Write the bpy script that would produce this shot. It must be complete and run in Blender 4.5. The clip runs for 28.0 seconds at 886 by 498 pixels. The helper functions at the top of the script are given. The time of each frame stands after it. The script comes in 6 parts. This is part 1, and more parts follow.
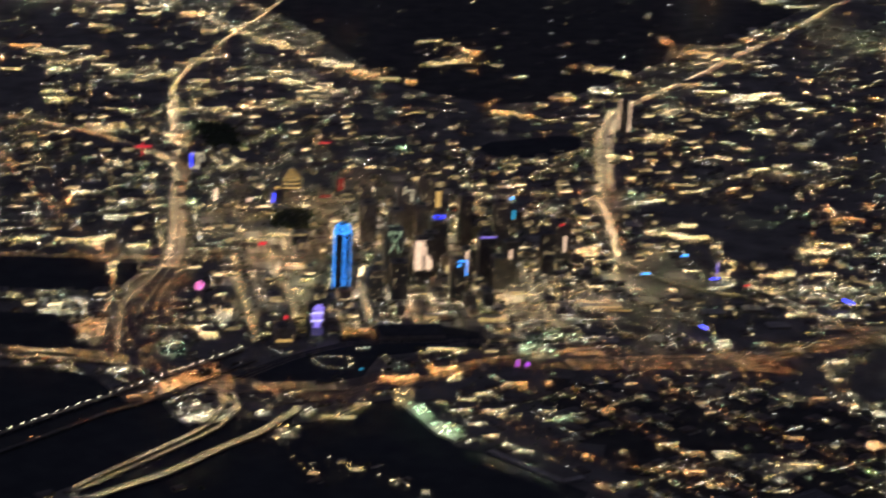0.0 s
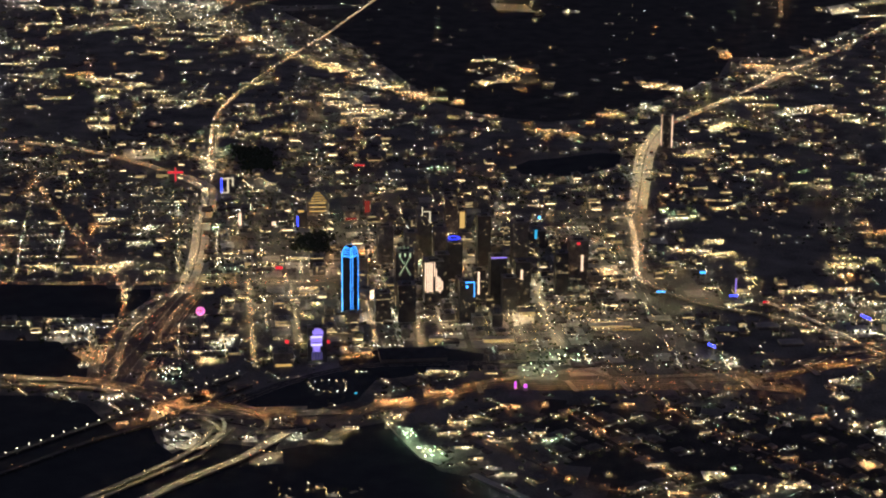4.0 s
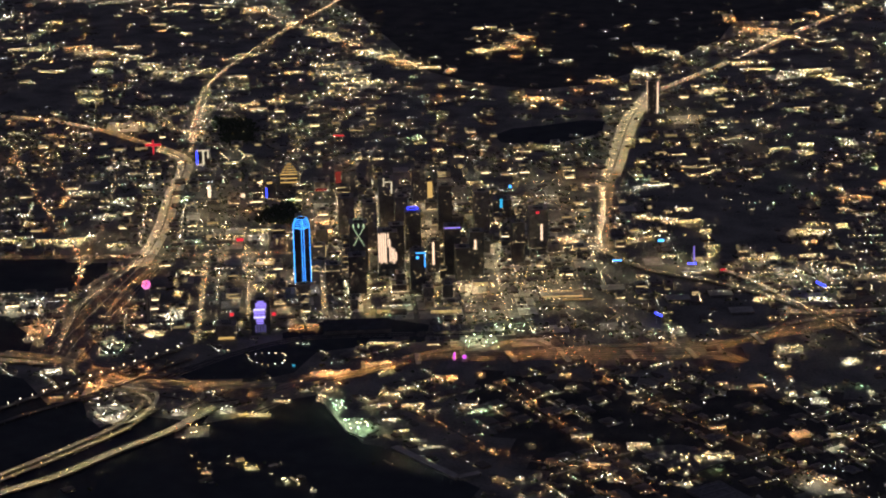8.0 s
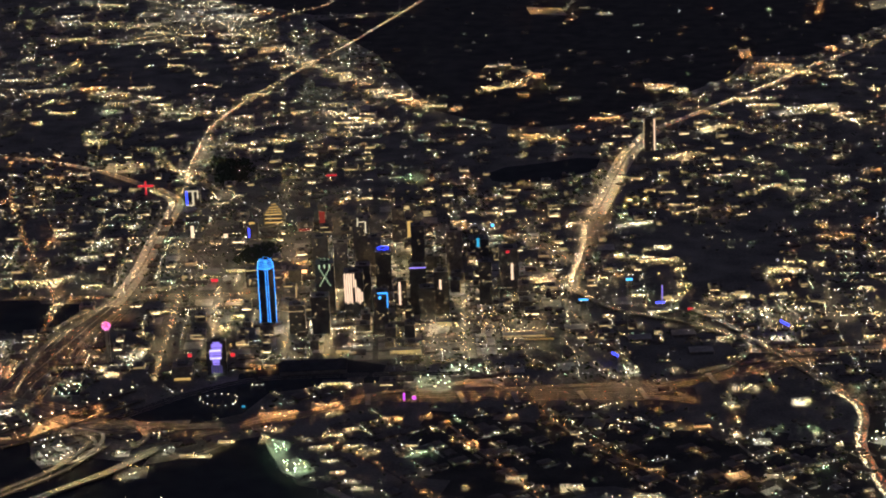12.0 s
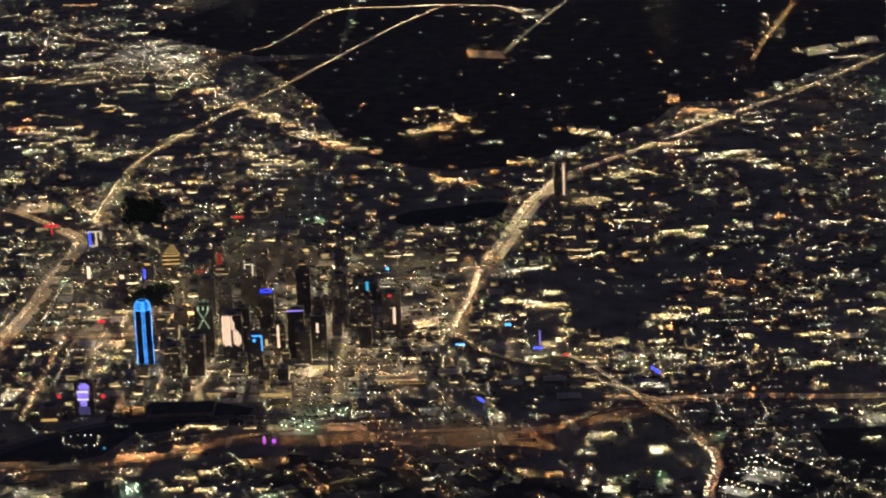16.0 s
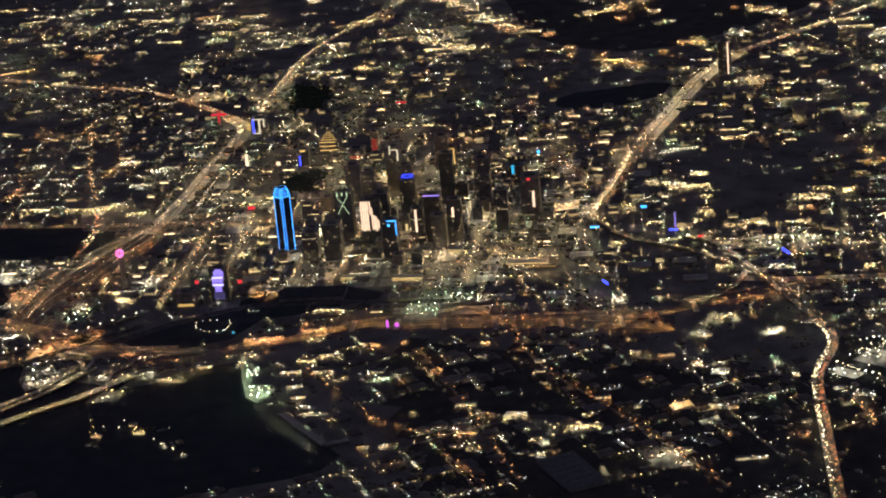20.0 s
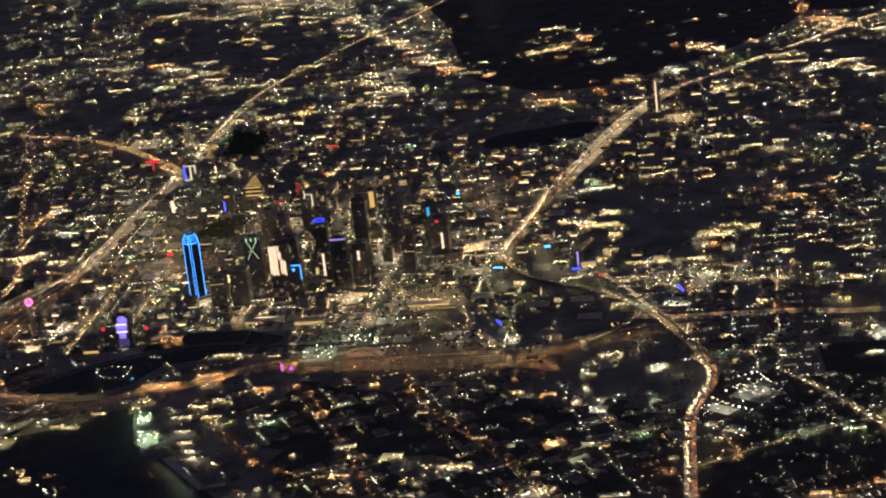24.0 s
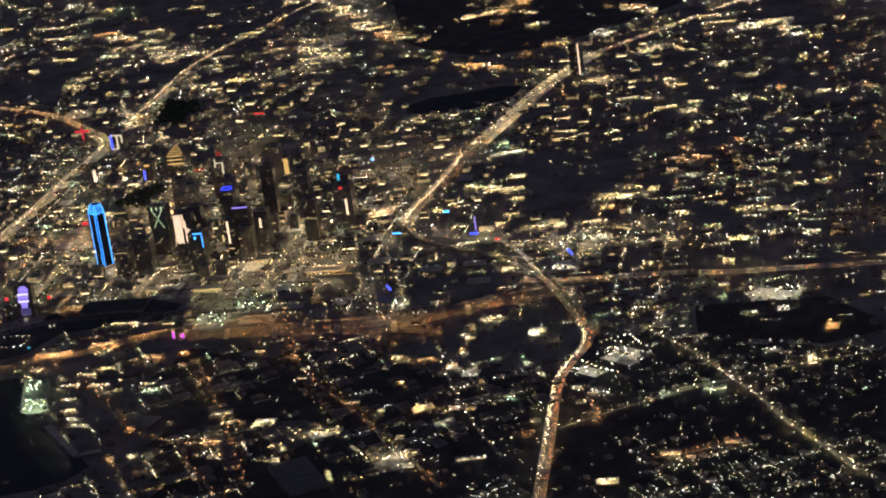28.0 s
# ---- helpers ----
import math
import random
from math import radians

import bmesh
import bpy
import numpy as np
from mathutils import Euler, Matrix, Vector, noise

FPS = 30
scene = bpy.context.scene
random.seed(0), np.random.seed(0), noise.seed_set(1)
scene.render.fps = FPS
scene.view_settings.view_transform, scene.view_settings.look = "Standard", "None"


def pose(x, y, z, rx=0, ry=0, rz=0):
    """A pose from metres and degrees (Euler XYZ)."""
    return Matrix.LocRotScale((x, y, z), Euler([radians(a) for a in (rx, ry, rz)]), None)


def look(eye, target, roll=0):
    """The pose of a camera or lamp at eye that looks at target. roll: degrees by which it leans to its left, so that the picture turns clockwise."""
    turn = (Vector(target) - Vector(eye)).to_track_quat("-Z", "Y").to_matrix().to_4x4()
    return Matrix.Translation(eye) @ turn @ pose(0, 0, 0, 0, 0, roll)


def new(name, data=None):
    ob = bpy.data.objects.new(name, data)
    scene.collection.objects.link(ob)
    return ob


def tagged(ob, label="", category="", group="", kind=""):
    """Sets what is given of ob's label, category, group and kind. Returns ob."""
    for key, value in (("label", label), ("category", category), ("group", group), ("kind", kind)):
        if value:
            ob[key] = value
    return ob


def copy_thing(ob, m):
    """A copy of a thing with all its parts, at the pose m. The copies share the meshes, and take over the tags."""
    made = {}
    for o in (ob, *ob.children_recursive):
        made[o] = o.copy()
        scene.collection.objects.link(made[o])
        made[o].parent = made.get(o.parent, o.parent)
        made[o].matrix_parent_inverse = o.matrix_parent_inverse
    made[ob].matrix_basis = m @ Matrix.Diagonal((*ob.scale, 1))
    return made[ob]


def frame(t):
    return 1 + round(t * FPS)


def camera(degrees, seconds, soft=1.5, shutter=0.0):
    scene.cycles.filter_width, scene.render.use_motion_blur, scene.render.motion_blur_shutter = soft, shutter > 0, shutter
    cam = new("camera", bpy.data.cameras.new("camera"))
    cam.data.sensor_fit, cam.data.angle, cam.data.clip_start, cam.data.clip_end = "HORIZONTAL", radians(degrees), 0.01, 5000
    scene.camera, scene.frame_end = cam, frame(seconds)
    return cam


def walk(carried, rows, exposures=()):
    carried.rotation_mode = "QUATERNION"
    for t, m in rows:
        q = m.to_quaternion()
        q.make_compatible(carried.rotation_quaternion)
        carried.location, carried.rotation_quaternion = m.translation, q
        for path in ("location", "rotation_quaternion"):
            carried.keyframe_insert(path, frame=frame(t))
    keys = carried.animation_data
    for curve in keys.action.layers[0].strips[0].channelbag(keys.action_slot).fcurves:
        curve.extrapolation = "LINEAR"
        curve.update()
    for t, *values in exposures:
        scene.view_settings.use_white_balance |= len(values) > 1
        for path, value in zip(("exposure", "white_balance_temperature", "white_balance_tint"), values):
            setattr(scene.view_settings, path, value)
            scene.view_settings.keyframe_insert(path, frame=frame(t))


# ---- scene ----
# A city at night, seen from an aircraft that passes it.  The place is modelled at one fifth of
# its true size, so that all of it lies within the camera's reach: lengths below are in true metres,
# and K turns them into the units of the scene.  The origin is the foot of the blue-edged tower.
K = 0.2
cam = camera(21.78, 28.0, soft=2.0, shutter=0.9)
PATH = [
    (0, (268.33, -1733.52, 599.86), (258.097, -1638.850, 569.319), 2.68),
    (0.0333, (269.33, -1733.23, 599.86), (258.880, -1638.608, 569.251), 2.68),
    (0.1, (271.32, -1732.66, 599.86), (260.899, -1637.992, 569.366), 2.51),
    (0.2, (274.31, -1731.79, 599.87), (263.625, -1637.109, 569.521), 2.39),
    (0.5, (283.26, -1729.20, 599.89), (271.182, -1634.669, 569.596), 1.95),
    (1, (298.20, -1724.89, 599.92), (285.242, -1630.304, 570.163), 1.43),
    (1.5, (313.13, -1720.59, 599.96), (299.050, -1626.057, 570.527), 0.88),
    (2, (328.06, -1716.29, 599.99), (312.714, -1621.936, 570.635), 0.57),
    (2.5, (342.99, -1712.00, 600.03), (326.929, -1617.848, 570.415), 0.47),
    (3, (357.93, -1707.72, 600.06), (341.726, -1613.604, 570.415), 0.67),
    (3.5, (372.86, -1703.45, 600.10), (356.194, -1609.419, 570.435), 0.58),
    (5.5, (432.61, -1686.44, 600.26), (413.456, -1593.416, 568.967), -0.23),
    (6, (447.54, -1682.21, 600.30), (427.776, -1589.324, 568.973), -0.41),
    (6.5, (462.48, -1677.99, 600.34), (442.294, -1585.168, 569.082), -0.52),
    (7, (477.42, -1673.77, 600.38), (456.834, -1581.008, 569.217), -0.66),
    (7.5, (492.36, -1669.56, 600.42), (471.206, -1576.975, 569.122), -0.86),
    (8, (507.30, -1665.36, 600.46), (485.529, -1572.929, 569.133), -1.08),
    (8.5, (522.24, -1661.17, 600.51), (499.929, -1568.875, 569.149), -1.22),
    (9, (537.19, -1656.99, 600.55), (514.208, -1564.848, 569.209), -1.42),
    (9.5, (552.13, -1652.81, 600.59), (528.790, -1560.694, 569.457), -1.52),
    (10, (567.07, -1648.64, 600.64), (542.865, -1556.545, 570.115), -1.62),
    (10.5, (582.02, -1644.48, 600.69), (557.030, -1552.502, 570.438), -1.75),
    (11, (596.96, -1640.33, 600.73), (571.193, -1548.508, 570.659), -1.95),
    (11.5, (611.91, -1636.19, 600.78), (585.631, -1544.424, 570.964), -2.16),
    (13.5, (671.70, -1619.69, 600.97), (643.267, -1528.601, 571.068), -2.39),
    (14, (686.64, -1615.59, 601.02), (658.641, -1524.348, 571.170), -2.12),
    (14.5, (701.59, -1611.49, 601.08), (673.993, -1520.068, 571.409), -1.89),
    (15, (716.54, -1607.40, 601.13), (689.113, -1515.812, 571.823), -1.78),
    (15.5, (731.49, -1603.32, 601.18), (703.983, -1511.603, 572.356), -1.72),
    (16, (746.45, -1599.25, 601.23), (718.104, -1507.560, 573.129), -2.00),
    (16.5, (761.40, -1595.19, 601.29), (730.841, -1504.101, 573.538), -2.63),
    (16.8, (770.37, -1592.75, 601.32), (738.149, -1502.196, 573.721), -3.25),
    (16.9, (773.36, -1591.94, 601.33), (740.239, -1501.714, 573.720), -3.46),
    (16.9667, (775.35, -1591.40, 601.34), (741.723, -1501.402, 573.597), -3.67),
    (17, (776.35, -1591.13, 601.34), (742.526, -1501.129, 573.848), -3.67),
    (17.0333, (777.35, -1590.86, 601.34), (743.329, -1500.856, 574.099), -3.67),
    (17.1, (779.34, -1590.32, 601.35), (744.512, -1500.585, 574.244), -3.84),
    (17.2, (782.33, -1589.51, 601.36), (746.835, -1500.006, 574.360), -4.07),
    (17.3, (785.32, -1588.70, 601.37), (749.028, -1499.507, 574.401), -4.24),
    (17.5, (791.30, -1587.08, 601.40), (754.271, -1498.331, 573.972), -4.60),
    (18, (806.26, -1583.04, 601.45), (767.988, -1495.361, 572.334), -5.06),
    (18.5, (821.21, -1579.01, 601.51), (782.257, -1492.039, 571.195), -5.15),
    (19, (836.17, -1574.98, 601.56), (796.863, -1488.650, 569.917), -5.07),
    (19.5, (851.13, -1570.97, 601.62), (811.666, -1484.900, 569.445), -5.01),
    (20, (866.08, -1566.96, 601.68), (826.284, -1481.124, 569.299), -5.09),
    (20.5, (881.04, -1562.96, 601.74), (840.959, -1477.242, 569.392), -5.22),
    (21, (896.00, -1558.96, 601.80), (855.607, -1473.237, 569.873), -5.35),
    (21.5, (910.96, -1554.98, 601.86), (870.265, -1469.297, 570.197), -5.46),
    (23.5, (970.80, -1539.12, 602.11), (928.752, -1453.759, 571.362), -6.43),
    (24, (985.76, -1535.18, 602.17), (943.699, -1449.803, 571.477), -6.56),
    (24.5, (1000.73, -1531.24, 602.23), (958.655, -1445.942, 571.341), -6.60),
    (25, (1015.69, -1527.31, 602.30), (973.624, -1442.173, 570.960), -6.65),
    (25.5, (1030.65, -1523.39, 602.36), (988.355, -1438.497, 570.678), -6.81),
    (26, (1045.62, -1519.48, 602.43), (1002.844, -1434.889, 570.570), -6.97),
    (26.5, (1060.58, -1515.57, 602.49), (1017.520, -1431.213, 570.420), -7.22),
    (27, (1075.55, -1511.68, 602.56), (1032.226, -1427.495, 570.366), -7.36),
    (27.5, (1090.52, -1507.79, 602.63), (1047.003, -1423.731, 570.366), -7.52),
    (28, (1105.49, -1503.91, 602.70), (1061.643, -1420.005, 570.476), -7.75),
]
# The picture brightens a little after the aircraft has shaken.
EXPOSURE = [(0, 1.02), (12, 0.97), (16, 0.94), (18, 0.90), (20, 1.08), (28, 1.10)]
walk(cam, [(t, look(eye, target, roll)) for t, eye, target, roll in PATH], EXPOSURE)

# ---- night sky: only the faint glow of the city on the haze ----
world = bpy.data.worlds.new("night_sky")
scene.world = world
world.use_nodes = True
wn = world.node_tree
wn.nodes["Background"].inputs[0].default_value = (0.48, 0.49, 0.80, 1)
wn.nodes["Background"].inputs[1].default_value = 0.056


# ---- materials ----
def surface(name, dark, light, size=8.0, rough=0.85, bump=0.3, metal=0.0, fine=12.0):
    """Two scales of noise between two base colours; size in true metres."""
    m = bpy.data.materials.new(name)
    m.use_nodes = True
    n, l = m.node_tree.nodes, m.node_tree.links
    b = n["Principled BSDF"]
    b.inputs["Roughness"].default_value, b.inputs["Metallic"].default_value = rough, metal
    co = n.new("ShaderNodeTexCoord")
    big, small = n.new("ShaderNodeTexNoise"), n.new("ShaderNodeTexNoise")
    big.inputs["Scale"].default_value, big.inputs["Detail"].default_value = 1 / (size * K), 5
    small.inputs["Scale"].default_value, small.inputs["Detail"].default_value = fine / (size * K), 3
    mix, ramp = n.new("ShaderNodeMath"), n.new("ShaderNodeValToRGB")
    mix.operation = "MULTIPLY_ADD"
    mix.inputs[1].default_value = 0.45
    ramp.color_ramp.elements[0].position, ramp.color_ramp.elements[1].position = 0.5, 0.95
    ramp.color_ramp.elements[0].color, ramp.color_ramp.elements[1].color = (*dark, 1), (*light, 1)
    l.new(co.outputs["Object"], big.inputs["Vector"]), l.new(co.outputs["Object"], small.inputs["Vector"])
    l.new(small.outputs["Fac"], mix.inputs[0]), l.new(big.outputs["Fac"], mix.inputs[2])
    l.new(mix.outputs[0], ramp.inputs["Fac"]), l.new(ramp.outputs["Color"], b.inputs["Base Color"])
    bp = n.new("ShaderNodeBump")
    bp.inputs["Strength"].default_value, bp.inputs["Distance"].default_value = bump, 0.5 * K
    l.new(small.outputs["Fac"], bp.inputs["Height"]), l.new(bp.outputs["Normal"], b.inputs["Normal"])
    return m


def lamp_glow(name, colours, least, most, power=3.0):
    """Light sources that differ from one to the next: colours from the list, strengths from least to most."""
    m = bpy.data.materials.new(name)
    m.use_nodes = True
    n, l = m.node_tree.nodes, m.node_tree.links
    n.remove(n["Principled BSDF"])
    geo, em = n.new("ShaderNodeNewGeometry"), n.new("ShaderNodeEmission")
    pw, rng = n.new("ShaderNodeMath"), n.new("ShaderNodeMapRange")
    pw.operation, pw.inputs[1].default_value = "POWER", power
    rng.inputs["To Min"].default_value, rng.inputs["To Max"].default_value = least, most
    wh, ramp = n.new("ShaderNodeTexWhiteNoise"), n.new("ShaderNodeValToRGB")
    wh.noise_dimensions, ramp.color_ramp.interpolation = "1D", "CONSTANT"
    for k, c in enumerate(colours):
        e = ramp.color_ramp.elements[k] if k < 2 else ramp.color_ramp.elements.new(k / len(colours))
        e.position, e.color = k / len(colours), (*c, 1)
    l.new(geo.outputs["Random Per Island"], pw.inputs[0]), l.new(pw.outputs[0], rng.inputs["Value"])
    l.new(geo.outputs["Random Per Island"], wh.inputs["W"]), l.new(wh.outputs["Value"], ramp.inputs["Fac"])
    l.new(rng.outputs[0], em.inputs["Strength"]), l.new(ramp.outputs["Color"], em.inputs["Color"])
    l.new(em.outputs[0], n["Material Output"].inputs["Surface"])
    return m


WARM, YELLOW, PALE, COOL = (1, 0.75, 0.42), (1, 0.71, 0.28), (1, 0.87, 0.57), (0.93, 0.96, 0.88)
GREEN, ORANGE, RED, BLUE = (0.6, 1.0, 0.64), (1, 0.36, 0.10), (1, 0.06, 0.05), (0.03, 0.05, 1.0)
M = {
    "ground": surface("city_ground", (0.06, 0.058, 0.05), (0.22, 0.205, 0.175), 160, 0.95, 0.4, fine=14),
    # These two are darkened so that land with few lamps stays near black.
    "park": surface("darkened_land", (0.012, 0.016, 0.02), (0.03, 0.035, 0.037), 90, 0.95, 0.4),
    "garden": surface("darkened_garden_ground", (0.014, 0.015, 0.014), (0.06, 0.056, 0.048), 110, 0.95, 0.5),
    "asphalt": surface("asphalt", (0.05, 0.048, 0.045), (0.11, 0.105, 0.095), 30, 0.8, 0.2),
    "concrete": surface("pale_concrete", (0.22, 0.20, 0.17), (0.38, 0.36, 0.31), 25, 0.85, 0.2),
    "deck": surface("worn_road_deck", (0.11, 0.10, 0.085), (0.19, 0.175, 0.15), 30, 0.85, 0.2),
    "rail": surface("railway_ballast", (0.03, 0.03, 0.03), (0.08, 0.075, 0.07), 20, 0.95, 0.4),
    "wall": surface("masonry_wall", (0.14, 0.125, 0.105), (0.30, 0.27, 0.23), 20, 0.85, 0.2),
    "wall_dark": surface("dark_curtain_wall", (0.06, 0.06, 0.062), (0.13, 0.125, 0.12), 30, 0.45, 0.05),
    "black_roof": surface("black_membrane_roof", (0.02, 0.02, 0.022), (0.05, 0.05, 0.052), 30, 0.95, 0.2),
    "glass_blue": surface("dark_blue_glass", (0.012, 0.018, 0.035), (0.03, 0.04, 0.07), 25, 0.15, 0.03),
    "roof": surface("flat_roof_gravel", (0.06, 0.058, 0.055), (0.16, 0.155, 0.15), 12, 0.95, 0.3),
    "house": surface("house_brick_and_shingle", (0.06, 0.05, 0.042), (0.16, 0.14, 0.12), 40, 0.9, 0.2),
    "leaf": surface("tree_foliage", (0.03, 0.042, 0.02), (0.075, 0.088, 0.042), 6, 0.9, 0.6),
    "metal": surface("painted_steel", (0.12, 0.12, 0.12), (0.2, 0.2, 0.2), 3, 0.5, 0.1, 0.6),
    "car": surface("car_paint", (0.04, 0.04, 0.05), (0.3, 0.3, 0.3), 60, 0.35, 0.0, 0.3),
    "street": lamp_glow("street_lamp_light", [WARM, PALE, YELLOW, COOL, COOL, PALE, (0.86, 0.93, 1.0), WARM, GREEN, PALE], 0.5, 4.6, 2.0),
    "faint": lamp_glow("porch_lamp_light", [WARM, PALE, PALE, COOL, YELLOW, COOL], 0.4, 3.4, 2.3),
    "sodium": lamp_glow("sodium_lamp_light", [(1, 0.42, 0.17), (1, 0.5, 0.24), YELLOW, WARM], 0.8, 3.4, 1.8),
    "lot": lamp_glow("car_park_lamp_light", [PALE, COOL, PALE, WARM, (0.9, 1, 0.8)], 1.2, 6, 1.8),
    "suburb": lamp_glow("suburb_lamp_light", [PALE, COOL, PALE, WARM, (0.9, 1, 0.8)], 1.3, 6.5, 1.8),
    "green": lamp_glow("greenish_lamp_light", [GREEN, (0.75, 1, 0.8), GREEN, PALE], 2.0, 8, 1.6),
    "warmlot": lamp_glow("warm_lamp_light", [YELLOW, WARM, YELLOW, PALE], 1.0, 4.8, 1.8),
    "head": lamp_glow("headlamp_light", [PALE, (1, 0.82, 0.5), WARM, YELLOW], 1.6, 6.0, 1.5),
    "tail": lamp_glow("tail_lamp_light", [(1, 0.36, 0.16), (1, 0.46, 0.22), (1, 0.2, 0.08)], 0.8, 2.6, 1.5),
    "mast": lamp_glow("hooded_lamp_light", [(1, 0.62, 0.33), (1, 0.68, 0.38), (0.98, 0.79, 0.51)], 50, 150, 1.5),
    "mast_gold": lamp_glow("hooded_golden_light", [(1, 0.71, 0.36), (1, 0.78, 0.45), (0.95, 0.87, 0.54), (1, 0.62, 0.33)], 50, 150, 1.5),
    "mast_green": lamp_glow("hooded_green_light", [(0.58, 1.0, 0.56), (0.75, 1, 0.66)], 50, 130, 1.5),
    "mast_pale": lamp_glow("hooded_pale_light", [(1, 0.88, 0.64), (0.92, 0.94, 0.80)], 50, 140, 1.5),
    "mast_sodium": lamp_glow("hooded_sodium_light", [(1, 0.40, 0.14), (1, 0.48, 0.19)], 45, 120, 1.5),
    "window": lamp_glow("lit_window", [WARM, PALE, YELLOW, PALE, COOL], 0.1, 1.2, 2.5),
    "led_blue": lamp_glow("blue_led_strip", [(0.045, 0.30, 1.0), (0.06, 0.34, 1.0)], 1.25, 1.5, 1),
    "led_violet": lamp_glow("violet_led", [(0.33, 0.24, 0.95), (0.38, 0.3, 1.0)], 0.38, 0.8, 1),
    "led_white_violet": lamp_glow("pale_violet_led", [(0.55, 0.5, 1.0), (0.6, 0.55, 1.0)], 0.8, 1.1, 1),
    "led_violet_dim": lamp_glow("dim_violet_led", [(0.33, 0.28, 0.8), (0.36, 0.3, 0.8)], 0.05, 0.12, 1),
    "led_deep": lamp_glow("deep_blue_led", [BLUE, (0.06, 0.05, 1)], 1.5, 2.0, 1),
    "head_pale": lamp_glow("pale_lamp_head", [(1, 0.9, 0.66), (1, 0.86, 0.6)], 4, 6, 1),
    "head_sodium": lamp_glow("orange_lamp_head", [(1, 0.46, 0.2), (1, 0.54, 0.27)], 1.4, 2.4, 1),
    # Emission that stands in for lamplight on walls.
    "facade": lamp_glow("glowing_facade", [(1, 0.74, 0.36), (1, 0.82, 0.52), (1, 0.62, 0.28), (0.95, 0.87, 0.46)], 0.1, 0.66, 1.6),
    "led_cream": lamp_glow("cream_light_line", [(1, 0.86, 0.6), (1, 0.82, 0.55)], 0.3, 0.45, 1),
    # Glow of wall panels that imitates a wash of red light.
    "red_wash": lamp_glow("dim_red_glow", [(1, 0.14, 0.1), (1, 0.24, 0.15)], 0.05, 0.13, 1),
    "lobby": lamp_glow("lobby_and_wall_glow", [WARM, PALE, YELLOW, (1, 0.8, 0.5)], 0.5, 3.0, 1.5),
    "led_deck": lamp_glow("deck_lamp_light", [(1, 0.7, 0.28), (1, 0.78, 0.4)], 3, 6, 1),
    "led_white": lamp_glow("white_led_strip", [(1, 0.68, 0.47), (1, 0.72, 0.53)], 0.55, 0.75, 1),
    "led_cyan": lamp_glow("cyan_led", [(0.05, 0.45, 0.75), (0.1, 0.6, 0.8)], 0.35, 0.6, 1),
    "led_pink": lamp_glow("pink_led", [(1, 0.12, 0.4), (0.9, 0.22, 0.75), (1, 0.3, 0.6)], 0.35, 1.5, 1),
    "led_red": lamp_glow("red_sign_light", [(1, 0.06, 0.08), (1, 0.12, 0.12)], 0.2, 0.45, 1),
    "led_magenta": lamp_glow("magenta_sign_light", [(0.55, 0.1, 0.9), (0.7, 0.15, 0.8)], 0.5, 0.8, 1),
    "led_green": lamp_glow("pale_green_light", [(0.75, 1, 0.62), (0.9, 1, 0.7)], 0.12, 0.45, 1),
    # Glow for walls that would be floodlit, and for amber signs.
    "led_yellow": lamp_glow("yellow_glow", [(1, 0.62, 0.2), (1, 0.72, 0.32)], 0.16, 0.5, 1),
}


# ---- mesh helpers ----
def raw(name, verts, faces, mat, at=(0, 0, 0), parent=None, label="", kind=""):
    me = bpy.data.meshes.new(name)
    me.from_pydata([(v[0] * K, v[1] * K, v[2] * K) for v in verts], [], faces)
    me.materials.append(M[mat])
    ob = new(name, me)
    ob.location = (at[0] * K, at[1] * K, at[2] * K)
    if parent:
        ob.parent = parent
    return tagged(ob, label, "", "", kind)


